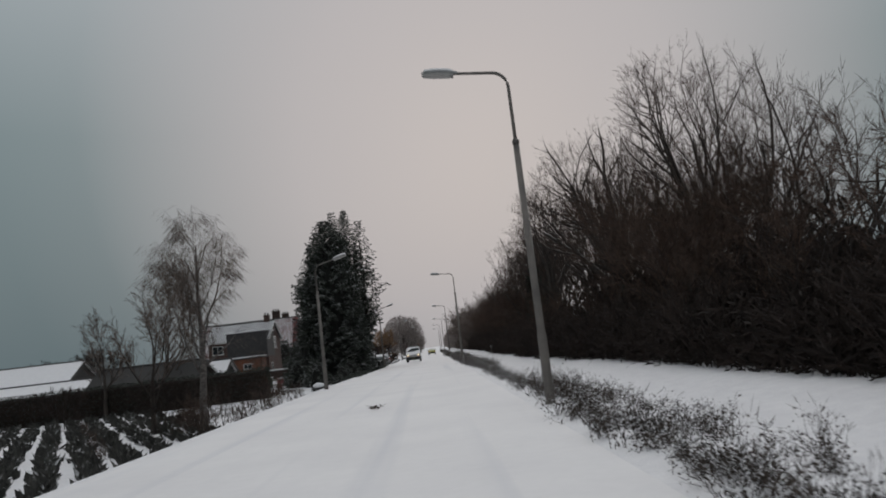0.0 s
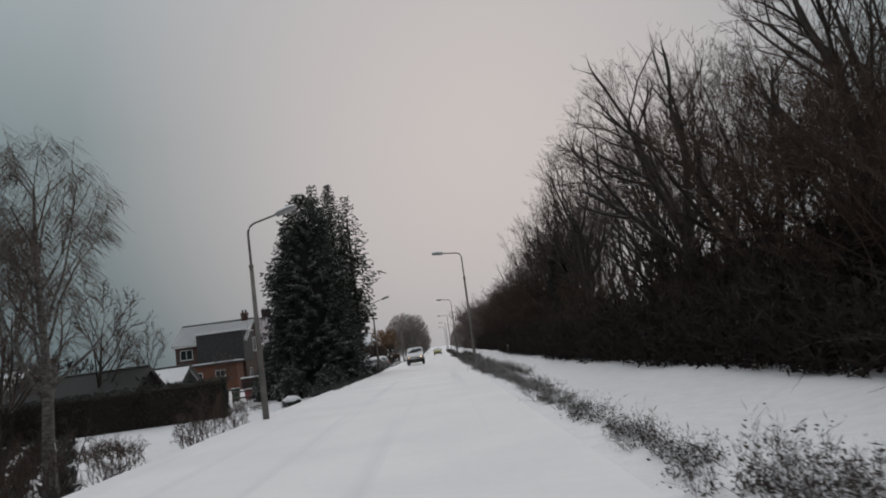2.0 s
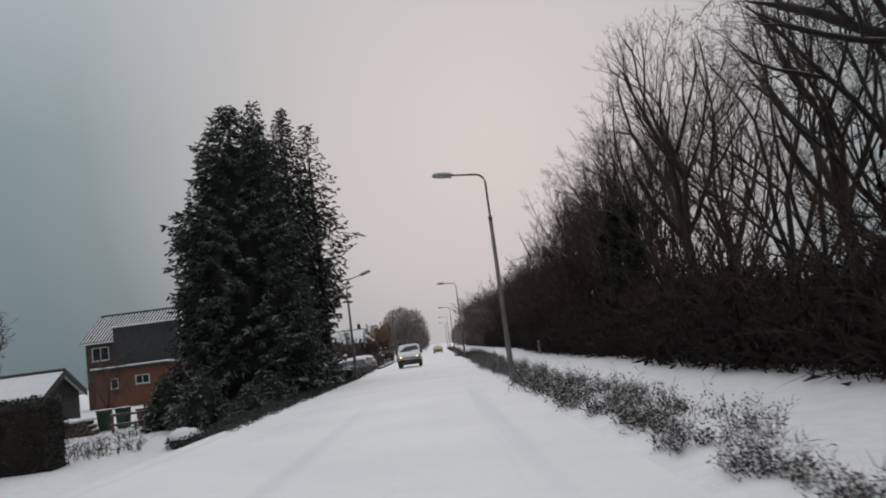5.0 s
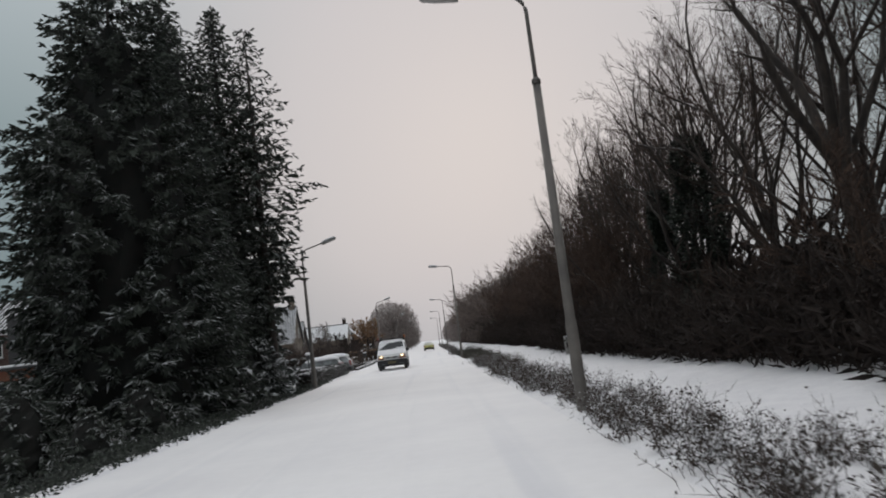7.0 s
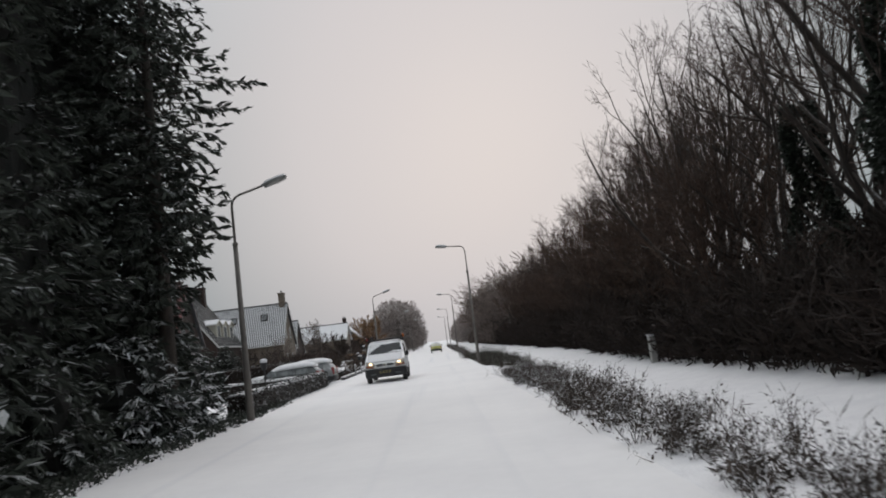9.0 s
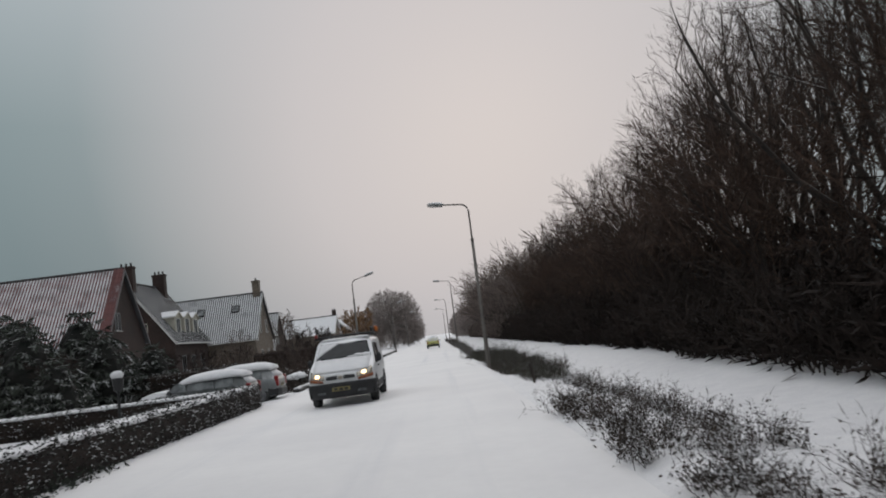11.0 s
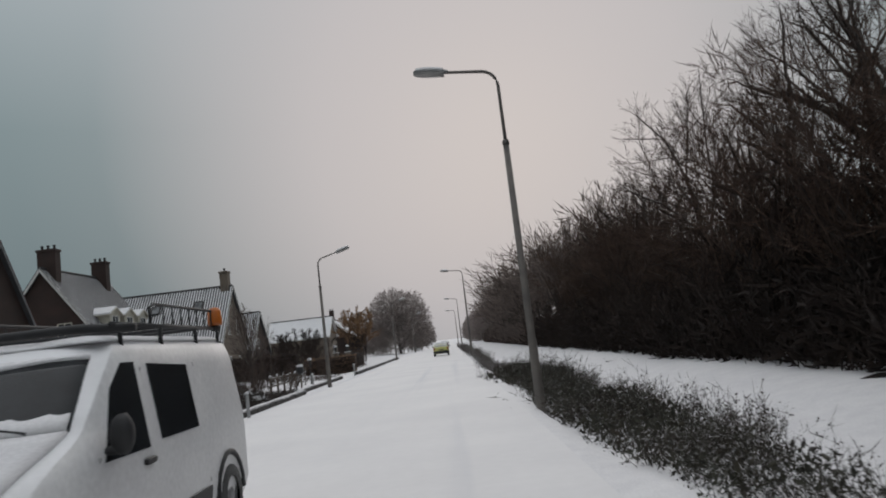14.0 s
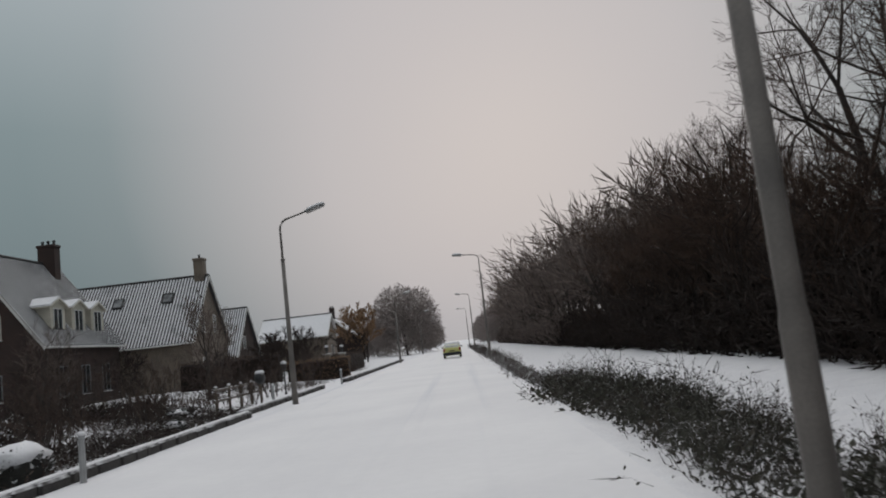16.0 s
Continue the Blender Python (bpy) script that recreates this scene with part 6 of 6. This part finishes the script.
def small_car(name, label, paint, glass, estate, snowy, group=""):
    """Rear at y = 0, looking to -y from behind; the nose is at the far end of +y."""
    L = 4.35 if estate else 3.85
    car = thing(name, label, "car", group=group)
    top = 1.45
    roof_end = 0.25 if estate else 0.45
    secs = [(0.0, 0.70, 0.42, 0.78, 0.60, 0.92), (0.06, 0.80, 0.30, 0.86, 0.68, 0.98), (0.12, 0.83, 0.24, 0.90, 0.66, 1.06), (roof_end + 0.12, 0.84, 0.22, 0.92, 0.58, top - 0.10), (roof_end + 0.45, 0.84, 0.22, 0.92, 0.57, top), (1.9, 0.84, 0.22, 0.92, 0.58, top + 0.02),
            (L - 2.0, 0.84, 0.22, 0.92, 0.56, top - 0.05), (L - 1.25, 0.84, 0.22, 0.88, 0.64, 1.02), (L - 0.35, 0.80, 0.24, 0.72, 0.62, 0.86), (L - 0.06, 0.74, 0.30, 0.62, 0.56, 0.74), (L, 0.62, 0.40, 0.56, 0.48, 0.64)]
    g = Geo()
    g.loft(body_rings(secs))
    g.make("body", paint, car, smooth=True)
    g = Geo()
    panel(g, [(-0.62, 0.13, 1.00), (0.62, 0.13, 1.00), (0.54, roof_end + 0.16, top - 0.12), (-0.54, roof_end + 0.16, top - 0.12)], (0, -1, 0.4), 0.022)
    g.make("rear_window", glass, car, "rear window")
    g = Geo()
    panel(g, [(-0.66, L - 1.27, 1.03), (0.66, L - 1.27, 1.03), (0.54, L - 1.98, top - 0.08), (-0.54, L - 1.98, top - 0.08)], (0, 1, 0.7), 0.025)
    g.make("windscreen", glass, car, "windscreen")
    for side in (-1, 1):
        for ya, yb in ((roof_end + 0.35, 1.25), (1.32, 2.25), (2.32, L - 1.55)):
            g = Geo()
            panel(g, [(side * 0.798, ya, 0.97), (side * 0.798, yb + (0.25 if yb > 2.3 else 0), 0.97), (side * 0.64, yb - (0.1 if yb > 2.3 else 0), top - 0.15), (side * 0.64, ya + 0.06, top - 0.15)], (1, 0, 0.35 * side), 0.018)
            g.make("side_window", glass, car, "side window")
        g = Geo()
        g.box(side * 0.72 - 0.09, side * 0.72 + 0.09, -0.02, 0.14, 0.66 if not estate else 0.62, 0.90 if not estate else 1.02, 0.02)
        g.make("tail_light", RED_LENS, car, "red tail light")
        g = Geo()
        g.box(side * 0.58 - 0.15, side * 0.58 + 0.15, L - 0.12, L - 0.01, 0.58, 0.70, 0.03)
        g.make("headlight", REFLECTOR, car, "clear headlight")
        g = Geo()
        g.box(side * 0.93 - 0.08, side * 0.93 + 0.08, L - 1.55, L - 1.43, 0.93, 1.06, 0.03)
        g.make("mirror", PLASTIC, car, "black door mirror")
    g = Geo()
    rings = [[(x, y, 0.26), (x * 1.02, y - 0.03, 0.34), (x * 1.02, y - 0.03, 0.50), (x, y + 0.02, 0.56), (x * 0.85, y + 0.2, 0.54), (x * 0.85, y + 0.2, 0.28)] for x, y in ((-0.84, 0.40), (-0.80, 0.05), (-0.5, -0.05), (0.5, -0.05), (0.80, 0.05), (0.84, 0.40))]
    g.loft(rings)
    g.make("bumper", PLASTIC, car, "dark rear bumper")
    plate_on(car, 0.0, -0.005, 0.66, -1)
    for x, y in ((-0.74, 0.68), (0.74, 0.68), (-0.74, L - 0.78), (0.74, L - 0.78)):
        wheel_at(car, x, y, 0.30, 0.19)
    if snowy:
        t = snowy
        g = Geo()
        y0, y1, rings = roof_end - 0.02, L - 1.45, []
        for i in range(19):
            f = i / 18
            y = y0 + (y1 - y0) * f
            arch = max(0.0, 1 - abs(2 * f - 0.9) ** 2.6 / 1.25)
            zt = top - 0.22 - 0.16 * f + (t + 0.22 + 0.10 * f) * arch ** 0.6
            zb, w = zt - 0.10 - 0.22 * arch, 0.58 + 0.14 * arch ** 0.5
            rings.append([(w * math.copysign(abs(math.cos(q)) ** 0.75, math.cos(q)), y, zb + (zt - zb) * math.sin(q) ** 0.8 + 0.022 * noise.noise(Vector((math.cos(q) * 2, y * 2.2, t * 40)))) for q in (math.pi * j / 14 for j in range(15))])
        g.loft(rings)
        g.make("snow_cap", SNOW, car, "thick snow on the roof", smooth=True)
        g = Geo()
        g.loft(body_rings([(L - 1.30, 0.74, 0.92, 0.96, 0.68, 1.06), (L - 0.9, 0.78, 0.86, 0.90, 0.70, 0.98 + t * 0.6), (L - 0.35, 0.72, 0.76, 0.80, 0.64, 0.88 + t * 0.4), (L - 0.2, 0.66, 0.7, 0.72, 0.58, 0.76)]))
        g.make("snow_cap", SNOW, car, "thick snow on the bonnet", smooth=True)
        g = Geo()
        panel(g, [(-0.60, 0.10, 1.02), (0.60, 0.10, 1.02), (0.50, roof_end + 0.10, top - 0.2), (-0.50, roof_end + 0.10, top - 0.2)], (0, -1, 0.4), 0.05)
        g.make("snow_patch", SNOW, car, "snow stuck to the rear window", smooth=True)
    return car


yellow = small_car("car", "small bright yellow hatchback on the snowy road", CAR_YELLOW, CARGLASS, False, 0.05)
yellow.matrix_basis = pose(0.0, 172.0, gz(0.0, 173))
far_car = small_car("car", "small pale car far ahead on the road", CAR_SILVER, CARGLASS, False, 0.06)
far_car.matrix_basis = pose(-0.1, 236.0, gz(-0.1, 237))
parked = small_car("car", "grey estate car parked under thick snow", CAR_GREY, FROSTED, True, 0.19, group="cars parked in the driveway")
parked.matrix_basis = pose(-6.35, 103.0, gz(-8.5, 103) + 0.02, 0, 0, 90)
parked2 = small_car("car", "pale estate car parked under thick snow", CAR_SILVER, FROSTED, True, 0.21, group="cars parked in the driveway")
parked2.matrix_basis = pose(-5.9, 105.6, gz(-7.5, 105.6) + 0.02, 0, 0, 90)


# ---- small things along the road ----
def stone_post():
    x, y = 7.26, 85.5
    post = thing("boundary_post", "short grey concrete boundary post capped with snow", "post")
    z = gz(x, y)
    g = Geo()
    g.box(x - 0.11, x + 0.11, y - 0.11, y + 0.11, z - 0.35, z + 0.88, 0.03)
    g.make("shaft", CONCRETE, post)
    g = Geo()
    g.blob((x, y, z + 0.90), (0.17, 0.17, 0.055), 3, 0.2, 10, 6)
    g.make("snow_cap", SNOW, post, "cap of snow", smooth=True)


stone_post()


def plain_post(name, label, x, y, h, r, mat, lean=(0, 0), cap=True, category="post", group="", square=False):
    z = gz(x, y)
    p = thing(name, label, category, group=group)
    g = Geo()
    top = (x + lean[0], y + lean[1], z + h)
    g.tube([(x, y, z - 0.2), (x + lean[0] * 0.5, y + lean[1] * 0.5, z + h * 0.5), top], [r, r * 0.97, r * 0.9], 4 if square else 8)
    g.make("shaft", mat, p)
    if cap:
        g = Geo()
        g.blob((top[0], top[1], top[2] + r * 0.3), (r * 1.2, r * 1.2, r * 0.8), x, 0.2, 8, 6)
        g.make("snow_cap", SNOW, p, "cap of snow", smooth=True)
    return p


plain_post("marker_post", "short dark leaning stake in the verge", 3.13, 95.4, 0.55, 0.04, BARK, lean=(-0.10, 0.0), cap=False)
for x, y in ((-5.55, 112.9), (-5.5, 116.3), (-6.3, 131.6), (-5.6, 143.0)):
    plain_post("marker_post", "slim white roadside marker post", x, y, 0.75, 0.055, ROAD_POST, cap=True, group="white marker posts")
for x, y in ((-8.8, 136.0), (-8.8, 137.6), (-8.8, 139.2), (-8.8, 134.4), (-8.8, 132.8)):
    plain_post("fence_post", "weathered wooden fence post with snow", x, y, 1.0, 0.06, WOOD, group="fence posts by the garden")
fence_rail = thing("garden_rail", "weathered low wooden rail with snow on it", "fence")
for z in (0.45, 0.85):
    g = Geo()
    g.box(-8.83, -8.77, 132.6, 139.4, gz(-8.8, 136) + z, gz(-8.8, 136) + z + 0.1, 0.01)
    g.make("rail", WOOD, fence_rail)


def lantern(x, y, h, label):
    z = gz(x, y)
    lamp = thing("garden_lantern", label, "garden lamp", group="garden lanterns")
    g = Geo()
    g.tube([(x, y, z - 0.2), (x, y, z + 0.1), (x, y, z + 0.12), (x, y, z + h - 0.35)], [0.07, 0.07, 0.04, 0.035], 8)
    g.make("pole", IRON, lamp)
    g = Geo()
    g.tube([(x, y, z + h - 0.36), (x, y, z + h - 0.32), (x, y, z + h - 0.05), (x, y, z + h)], [0.06, 0.10, 0.14, 0.10], 8)
    g.make("lantern_head", IRON, lamp, "dark lantern head")
    g = Geo()
    g.blob((x, y, z + h + 0.04), (0.16, 0.16, 0.11), x, 0.15, 10, 6)
    g.make("snow_cap", SNOW, lamp, "round cap of snow", smooth=True)


lantern(-7.15, 93.1, 1.75, "black iron garden lantern capped with snow")
lantern(-8.6, 143.2, 1.6, "dark lantern post capped with snow")


def letterbox(x, y):
    z = gz(x, y)
    box_ = thing("letterbox", "round-topped dark letterbox on a stake with snow", "letterbox")
    g = Geo()
    g.tube([(x, y, z - 0.2), (x, y, z + 0.85)], [0.05, 0.045], 6)
    g.make("stake", WOOD, box_)
    g = Geo()
    g.blob((x, y, z + 1.08), (0.22, 0.28, 0.26), 2, 0.05, 12, 8)
    g.make("box_body", IRON, box_, "dark rounded box", smooth=True)
    g = Geo()
    g.blob((x, y, z + 1.30), (0.2, 0.24, 0.09), 5, 0.15, 10, 6)
    g.make("snow_cap", SNOW, box_, "cap of snow", smooth=True)


letterbox(-7.4, 134.0)


def gate_pillar(x, y):
    z = gz(x, y)
    p = thing("gate_pillar", "brick gate pillar with snowy cap and lantern", "pillar", group="gate pillars")
    g = Geo()
    g.box(x - 0.22, x + 0.22, y - 0.22, y + 0.22, z - 0.2, z + 1.75, 0.02)
    g.make("shaft", BRICK_BUFF, p)
    g = Geo()
    g.box(x - 0.30, x + 0.30, y - 0.30, y + 0.30, z + 1.753, z + 1.85, 0.02)
    g.make("cap_stone", CONCRETE, p, "snow-covered cap stone")
    g = Geo()
    g.tube([(x, y, z + 1.84), (x, y, z + 2.0), (x, y, z + 2.02), (x, y, z + 2.30), (x, y, z + 2.38)], [0.05, 0.05, 0.12, 0.14, 0.04], 8)
    lan = g.make("lantern", IRON, p, "dark lantern")
    g = Geo()
    g.blob((x, y, z + 2.42), (0.16, 0.16, 0.1), y, 0.15, 10, 6)
    g.make("snow_cap", SNOW, lan, "cap of snow", smooth=True)


gate_pillar(-9.9, 163.5)
gate_pillar(-9.3, 167.3)


def garden_wall(name, label, x, y0, y1, h, thick=0.32, seed=1):
    """A low dark wall of rough stones, each a block of its own, under a lip of snow."""
    rng = random.Random(seed)
    wall = thing(name, label, "wall", kind="structure")
    y, k = y0, 0
    while y < y1:
        ln = rng.uniform(0.45, 0.9)
        g = Geo()
        j = rng.uniform(-0.03, 0.03)
        zz = gz(x, y)
        g.box(x - thick / 2 + j, x + thick / 2 + j, y + 0.01, min(y + ln, y1) - 0.01, zz - 0.15, zz + h * rng.uniform(0.9, 1.08), 0.04)
        g.make("stone", SLATE_WALL, wall)
        y += ln
        k += 1
    g = Geo()
    rings = []
    n = int((y1 - y0) / 0.5)
    for i in range(n + 1):
        yy = y0 + (y1 - y0) * i / n
        w = thick * (0.24 + 0.14 * noise.noise(Vector((yy, seed, 0))))
        zz = gz(x, yy) + h
        t = 0.03 + 0.03 * noise.noise(Vector((yy * 0.7, seed, 4)))
        rings.append([(x + w, yy, zz - 0.02), (x + w * 0.9, yy, zz + t * 0.7), (x, yy, zz + t), (x - w * 0.9, yy, zz + t * 0.7), (x - w, yy, zz - 0.02)])
    g.loft(rings)
    g.make("snow_lip", SNOW, wall, "lip of snow along the top", smooth=True)


garden_wall("garden_wall", "low dark stone edging with snow along the road", -5.85, 108.0, 126.5, 0.19, seed=2)
garden_wall("garden_wall", "low dark stone edging by a driveway", -6.3, 127.5, 141.0, 0.2, seed=3)
garden_wall("garden_wall", "dark stone garden wall with snowy top", -5.75, 145.0, 186.0, 0.24, seed=4)


def snow_bush(x, y, s, seed):
    """A round clipped bush buried in snow."""
    z = gz(x, y)
    b = thing("round_bush", "round clipped bush thickly capped with snow", "bush", group="snow-capped bushes")
    rng = random.Random(seed)
    g = Geo()
    for _ in range(int(420 * s)):
        a, e = rng.uniform(0, 6.28), rng.uniform(0.0, 1.2)
        p = (x + math.cos(a) * math.cos(e) * s * 0.62, y + math.sin(a) * math.cos(e) * s * 0.62, z + 0.05 + abs(math.sin(e)) * s * 0.6)
        g.blade(p, (math.cos(a) + rng.gauss(0, 0.5), math.sin(a) + rng.gauss(0, 0.5), rng.gauss(0.3, 0.5)), 0.12, 0.06, rng)
    g.blob((x, y, z + 0.24 * s), (0.58 * s, 0.58 * s, 0.42 * s), seed, 0.15, 12, 8)
    g.make("leaves", HEDGE_LEAF, b)
    g = Geo()
    g.blob((x, y, z + 0.44 * s), (0.58 * s, 0.60 * s, 0.25 * s), seed + 4, 0.3, 14, 9)
    g.make("snow_cap", SNOW, b, "thick cap of snow", smooth=True)


for x, y, s, sd in ((-7.7, 118.0, 1.1, 1), (-8.9, 120.2, 0.7, 2), (-9.6, 117.5, 0.75, 3), (-11.6, 119.5, 0.6, 4), (-13.2, 121.0, 0.6, 5), (-9.2, 113.8, 0.8, 6), (-7.6, 110.2, 0.8, 7), (-6.9, 109.0, 0.55, 8), (-9.8, 131.5, 0.6, 9), (-7.6, 125.5, 0.5, 10), (-9.6, 62.6, 1.0, 12)):
    snow_bush(x, y, s, sd)


def wheelie_bin(x, y, mat, label, h=1.05):
    z = gz(x, y)
    b = thing("wheelie_bin", label, "bin", group="bins by the annex")
    g = Geo()
    g.loft([[(x + a * s, y + c * s, z + zz) for a, c in ((-0.27, -0.30), (0.27, -0.30), (0.29, 0.30), (-0.29, 0.30))] for s, zz in ((0.8, 0.02), (0.98, h * 0.88), (1.02, h * 0.9))])
    g.make("bin_body", mat, b)
    g = Geo()
    g.box(x - 0.31, x + 0.31, y - 0.34, y + 0.33, z + h * 0.905, z + h, 0.04)
    g.make("lid", mat, b, "closed lid with snow")


wheelie_bin(-16.6, 71.6, GREEN_PLASTIC, "green plastic wheelie bin with snow on its lid")
wheelie_bin(-15.8, 71.9, GREEN_PLASTIC, "green plastic wheelie bin with snow on its lid")
wheelie_bin(-14.8, 72.0, ROSE_PLASTIC, "faded red plastic bin with snow on its lid", 0.9)


def log_stack(x, y, turn):
    """Stacked sawn logs under a snow blanket."""
    st = thing("log_stack", "stack of weathered logs under snow", "log stack", at=Matrix.Translation((x, y, gz(x, y))) @ Matrix.Rotation(turn, 4, "Z"), group="log stacks")
    for r in range(3):
        for k in range(7 - r):
            g = Geo()
            c = (k - (6 - r) / 2) * 0.26
            g.tube([(c, -0.5, 0.13 + r * 0.23), (c, 0.5, 0.13 + r * 0.23)], [0.125, 0.125], 8)
            g.make("log", WOOD, st)
    g = Geo()
    g.blob((0, 0, 0.72), (0.95, 0.6, 0.14), x, 0.25, 14, 7)
    g.make("snow_cap", SNOW, st, "blanket of snow", smooth=True)


log_stack(-17.5, 70.6, 0.1)
log_stack(-12.2, 73.0, -0.2)


def low_fence(x0, x1, y):
    f = thing("picket_fence", "low weathered wooden fence with snow on the rails", "fence")
    z = gz((x0 + x1) / 2, y)
    n = int((x1 - x0) / 1.6)
    for k in range(n + 1):
        x = x0 + (x1 - x0) * k / n
        g = Geo()
        g.box(x - 0.05, x + 0.05, y - 0.05, y + 0.05, z - 0.2, z + 1.0, 0.015)
        g.make("post", WOOD, f)
    for zz in (0.35, 0.8):
        g = Geo()
        g.box(x0 - 0.1, x1 + 0.1, y - 0.08, y - 0.052, z + zz, z + zz + 0.12, 0.01)
        g.make("rail", WOOD, f)


low_fence(-15.5, -9.8, 70.0)


def road_twig():
    """A torn-off sprig lying on the snow."""
    rng = random.Random(9)
    g = Geo()
    x, y = -1.31, 19.5
    for k in range(9):
        a = rng.uniform(0, 6.28)
        g.spike(wander(rng, (x + rng.gauss(0, 0.05), y + rng.gauss(0, 0.03), 0.03), (math.cos(a), math.sin(a), 0.35), rng.uniform(0.15, 0.32), 3, 0.2, 0.0), 0.012)
    for k in range(20):
        g.blade((x + rng.gauss(0, 0.11), y + rng.gauss(0, 0.05), 0.03 + rng.uniform(0, 0.05)), (rng.gauss(0, 1), rng.gauss(0, 1), rng.gauss(0.3, 0.4)), 0.09, 0.06, rng)
    tagged(g.make("fallen_sprig", TWIG), "small dark torn sprig lying on the snow", "twig")


road_twig()


def ivy_trunk(x, y, h, r, seed):
    """Ivy that clothes a tree's trunk."""
    rng = random.Random(seed)
    g = Geo()
    for _ in range(8500):
        z = h * rng.random() ** 0.85
        rr = r * (0.55 + 0.6 * noise.noise(Vector((z * 0.5, seed, 0)))) + r * 0.5 * (1 - z / h)
        a = rng.uniform(0, 6.28)
        p = (x + math.cos(a) * rr * rng.uniform(0.5, 1.1), y + math.sin(a) * rr * rng.uniform(0.5, 1.1), gz(x, y) + z)
        g.blade(p, (math.cos(a), math.sin(a), rng.gauss(-0.3, 0.6)), rng.uniform(0.10, 0.22), 0.12, rng)
    tagged(g.make("ivy", IVY), "dark ivy clothing a bare trunk", "ivy", kind="stuff")


ivy_trunk(12.2, 78.2, 8.6, 1.15, 1)
ivy_trunk(12.6, 84.0, 7.5, 0.9, 2)
ivy_trunk(13.0, 46.0, 4.0, 0.6, 3)


# ---- low planting in the front gardens ----
planting = [brush("garden_planting", "dark dead garden plants poking through snow", 120 + k, 7.0, 3.0, 0.95, 240, 6, 0.012, BRUSH if k else TWIG, leaves=2, leaf=0.06, category="plants", spread=0.4) for k in range(2)]
for k, (x, y, sz) in enumerate(((-8.0, 111.5, 0.9), (-8.2, 118.6, 1.0), (-11.5, 113.0, 1.2), (-11.7, 120.0, 1.3), (-15.0, 121.5, 1.5), (-9.4, 126.0, 0.8), (-12.6, 128.0, 1.2), (-16.2, 131.0, 1.5), (-12.0, 136.5, 1.3), (-15.5, 139.0, 1.6), (-9.2, 146.0, 1.0), (-12.5, 147.0, 1.5), (-10.0, 170.0, 1.2))):
    m = Matrix.Translation((x, y, gz(x, y + 3.5))) @ Matrix.Diagonal((1, 1, sz, 1))
    if k < 2:
        planting[k].matrix_basis = m
    else:
        copy_thing(planting[k % 2], m)

# added leafy strip stands in for dark shadowed soil under the conifers
ground_ivy = thicket("ground_ivy", "added dark leafy strip in place of shadowed soil under the conifers", 131, 6.0, 1.5, 0.42, 300, 2, 0.008, IVY, 0.3, leaves=9, leaf=0.08, category="ground cover", spread=0.7)
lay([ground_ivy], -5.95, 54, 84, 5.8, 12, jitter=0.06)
low_weeds = brush("garden_planting", "dark dead stalks and brush in the yard", 133, 7.0, 3.0, 1.0, 300, 6, 0.014, TWIG, leaves=2, leaf=0.07, category="plants", spread=0.4)
for k, (x, y, turn) in enumerate(((-15.0, 63.0, 60), (-18.0, 66.5, 80), (-12.5, 62.0, 20), (-13.8, 45.0, 30))):
    m = Matrix.Translation((x, y, gz(x, y))) @ Matrix.Rotation(radians(turn), 4, "Z")
    if k == 0:
        low_weeds.matrix_basis = m
    else:
        copy_thing(low_weeds, m)

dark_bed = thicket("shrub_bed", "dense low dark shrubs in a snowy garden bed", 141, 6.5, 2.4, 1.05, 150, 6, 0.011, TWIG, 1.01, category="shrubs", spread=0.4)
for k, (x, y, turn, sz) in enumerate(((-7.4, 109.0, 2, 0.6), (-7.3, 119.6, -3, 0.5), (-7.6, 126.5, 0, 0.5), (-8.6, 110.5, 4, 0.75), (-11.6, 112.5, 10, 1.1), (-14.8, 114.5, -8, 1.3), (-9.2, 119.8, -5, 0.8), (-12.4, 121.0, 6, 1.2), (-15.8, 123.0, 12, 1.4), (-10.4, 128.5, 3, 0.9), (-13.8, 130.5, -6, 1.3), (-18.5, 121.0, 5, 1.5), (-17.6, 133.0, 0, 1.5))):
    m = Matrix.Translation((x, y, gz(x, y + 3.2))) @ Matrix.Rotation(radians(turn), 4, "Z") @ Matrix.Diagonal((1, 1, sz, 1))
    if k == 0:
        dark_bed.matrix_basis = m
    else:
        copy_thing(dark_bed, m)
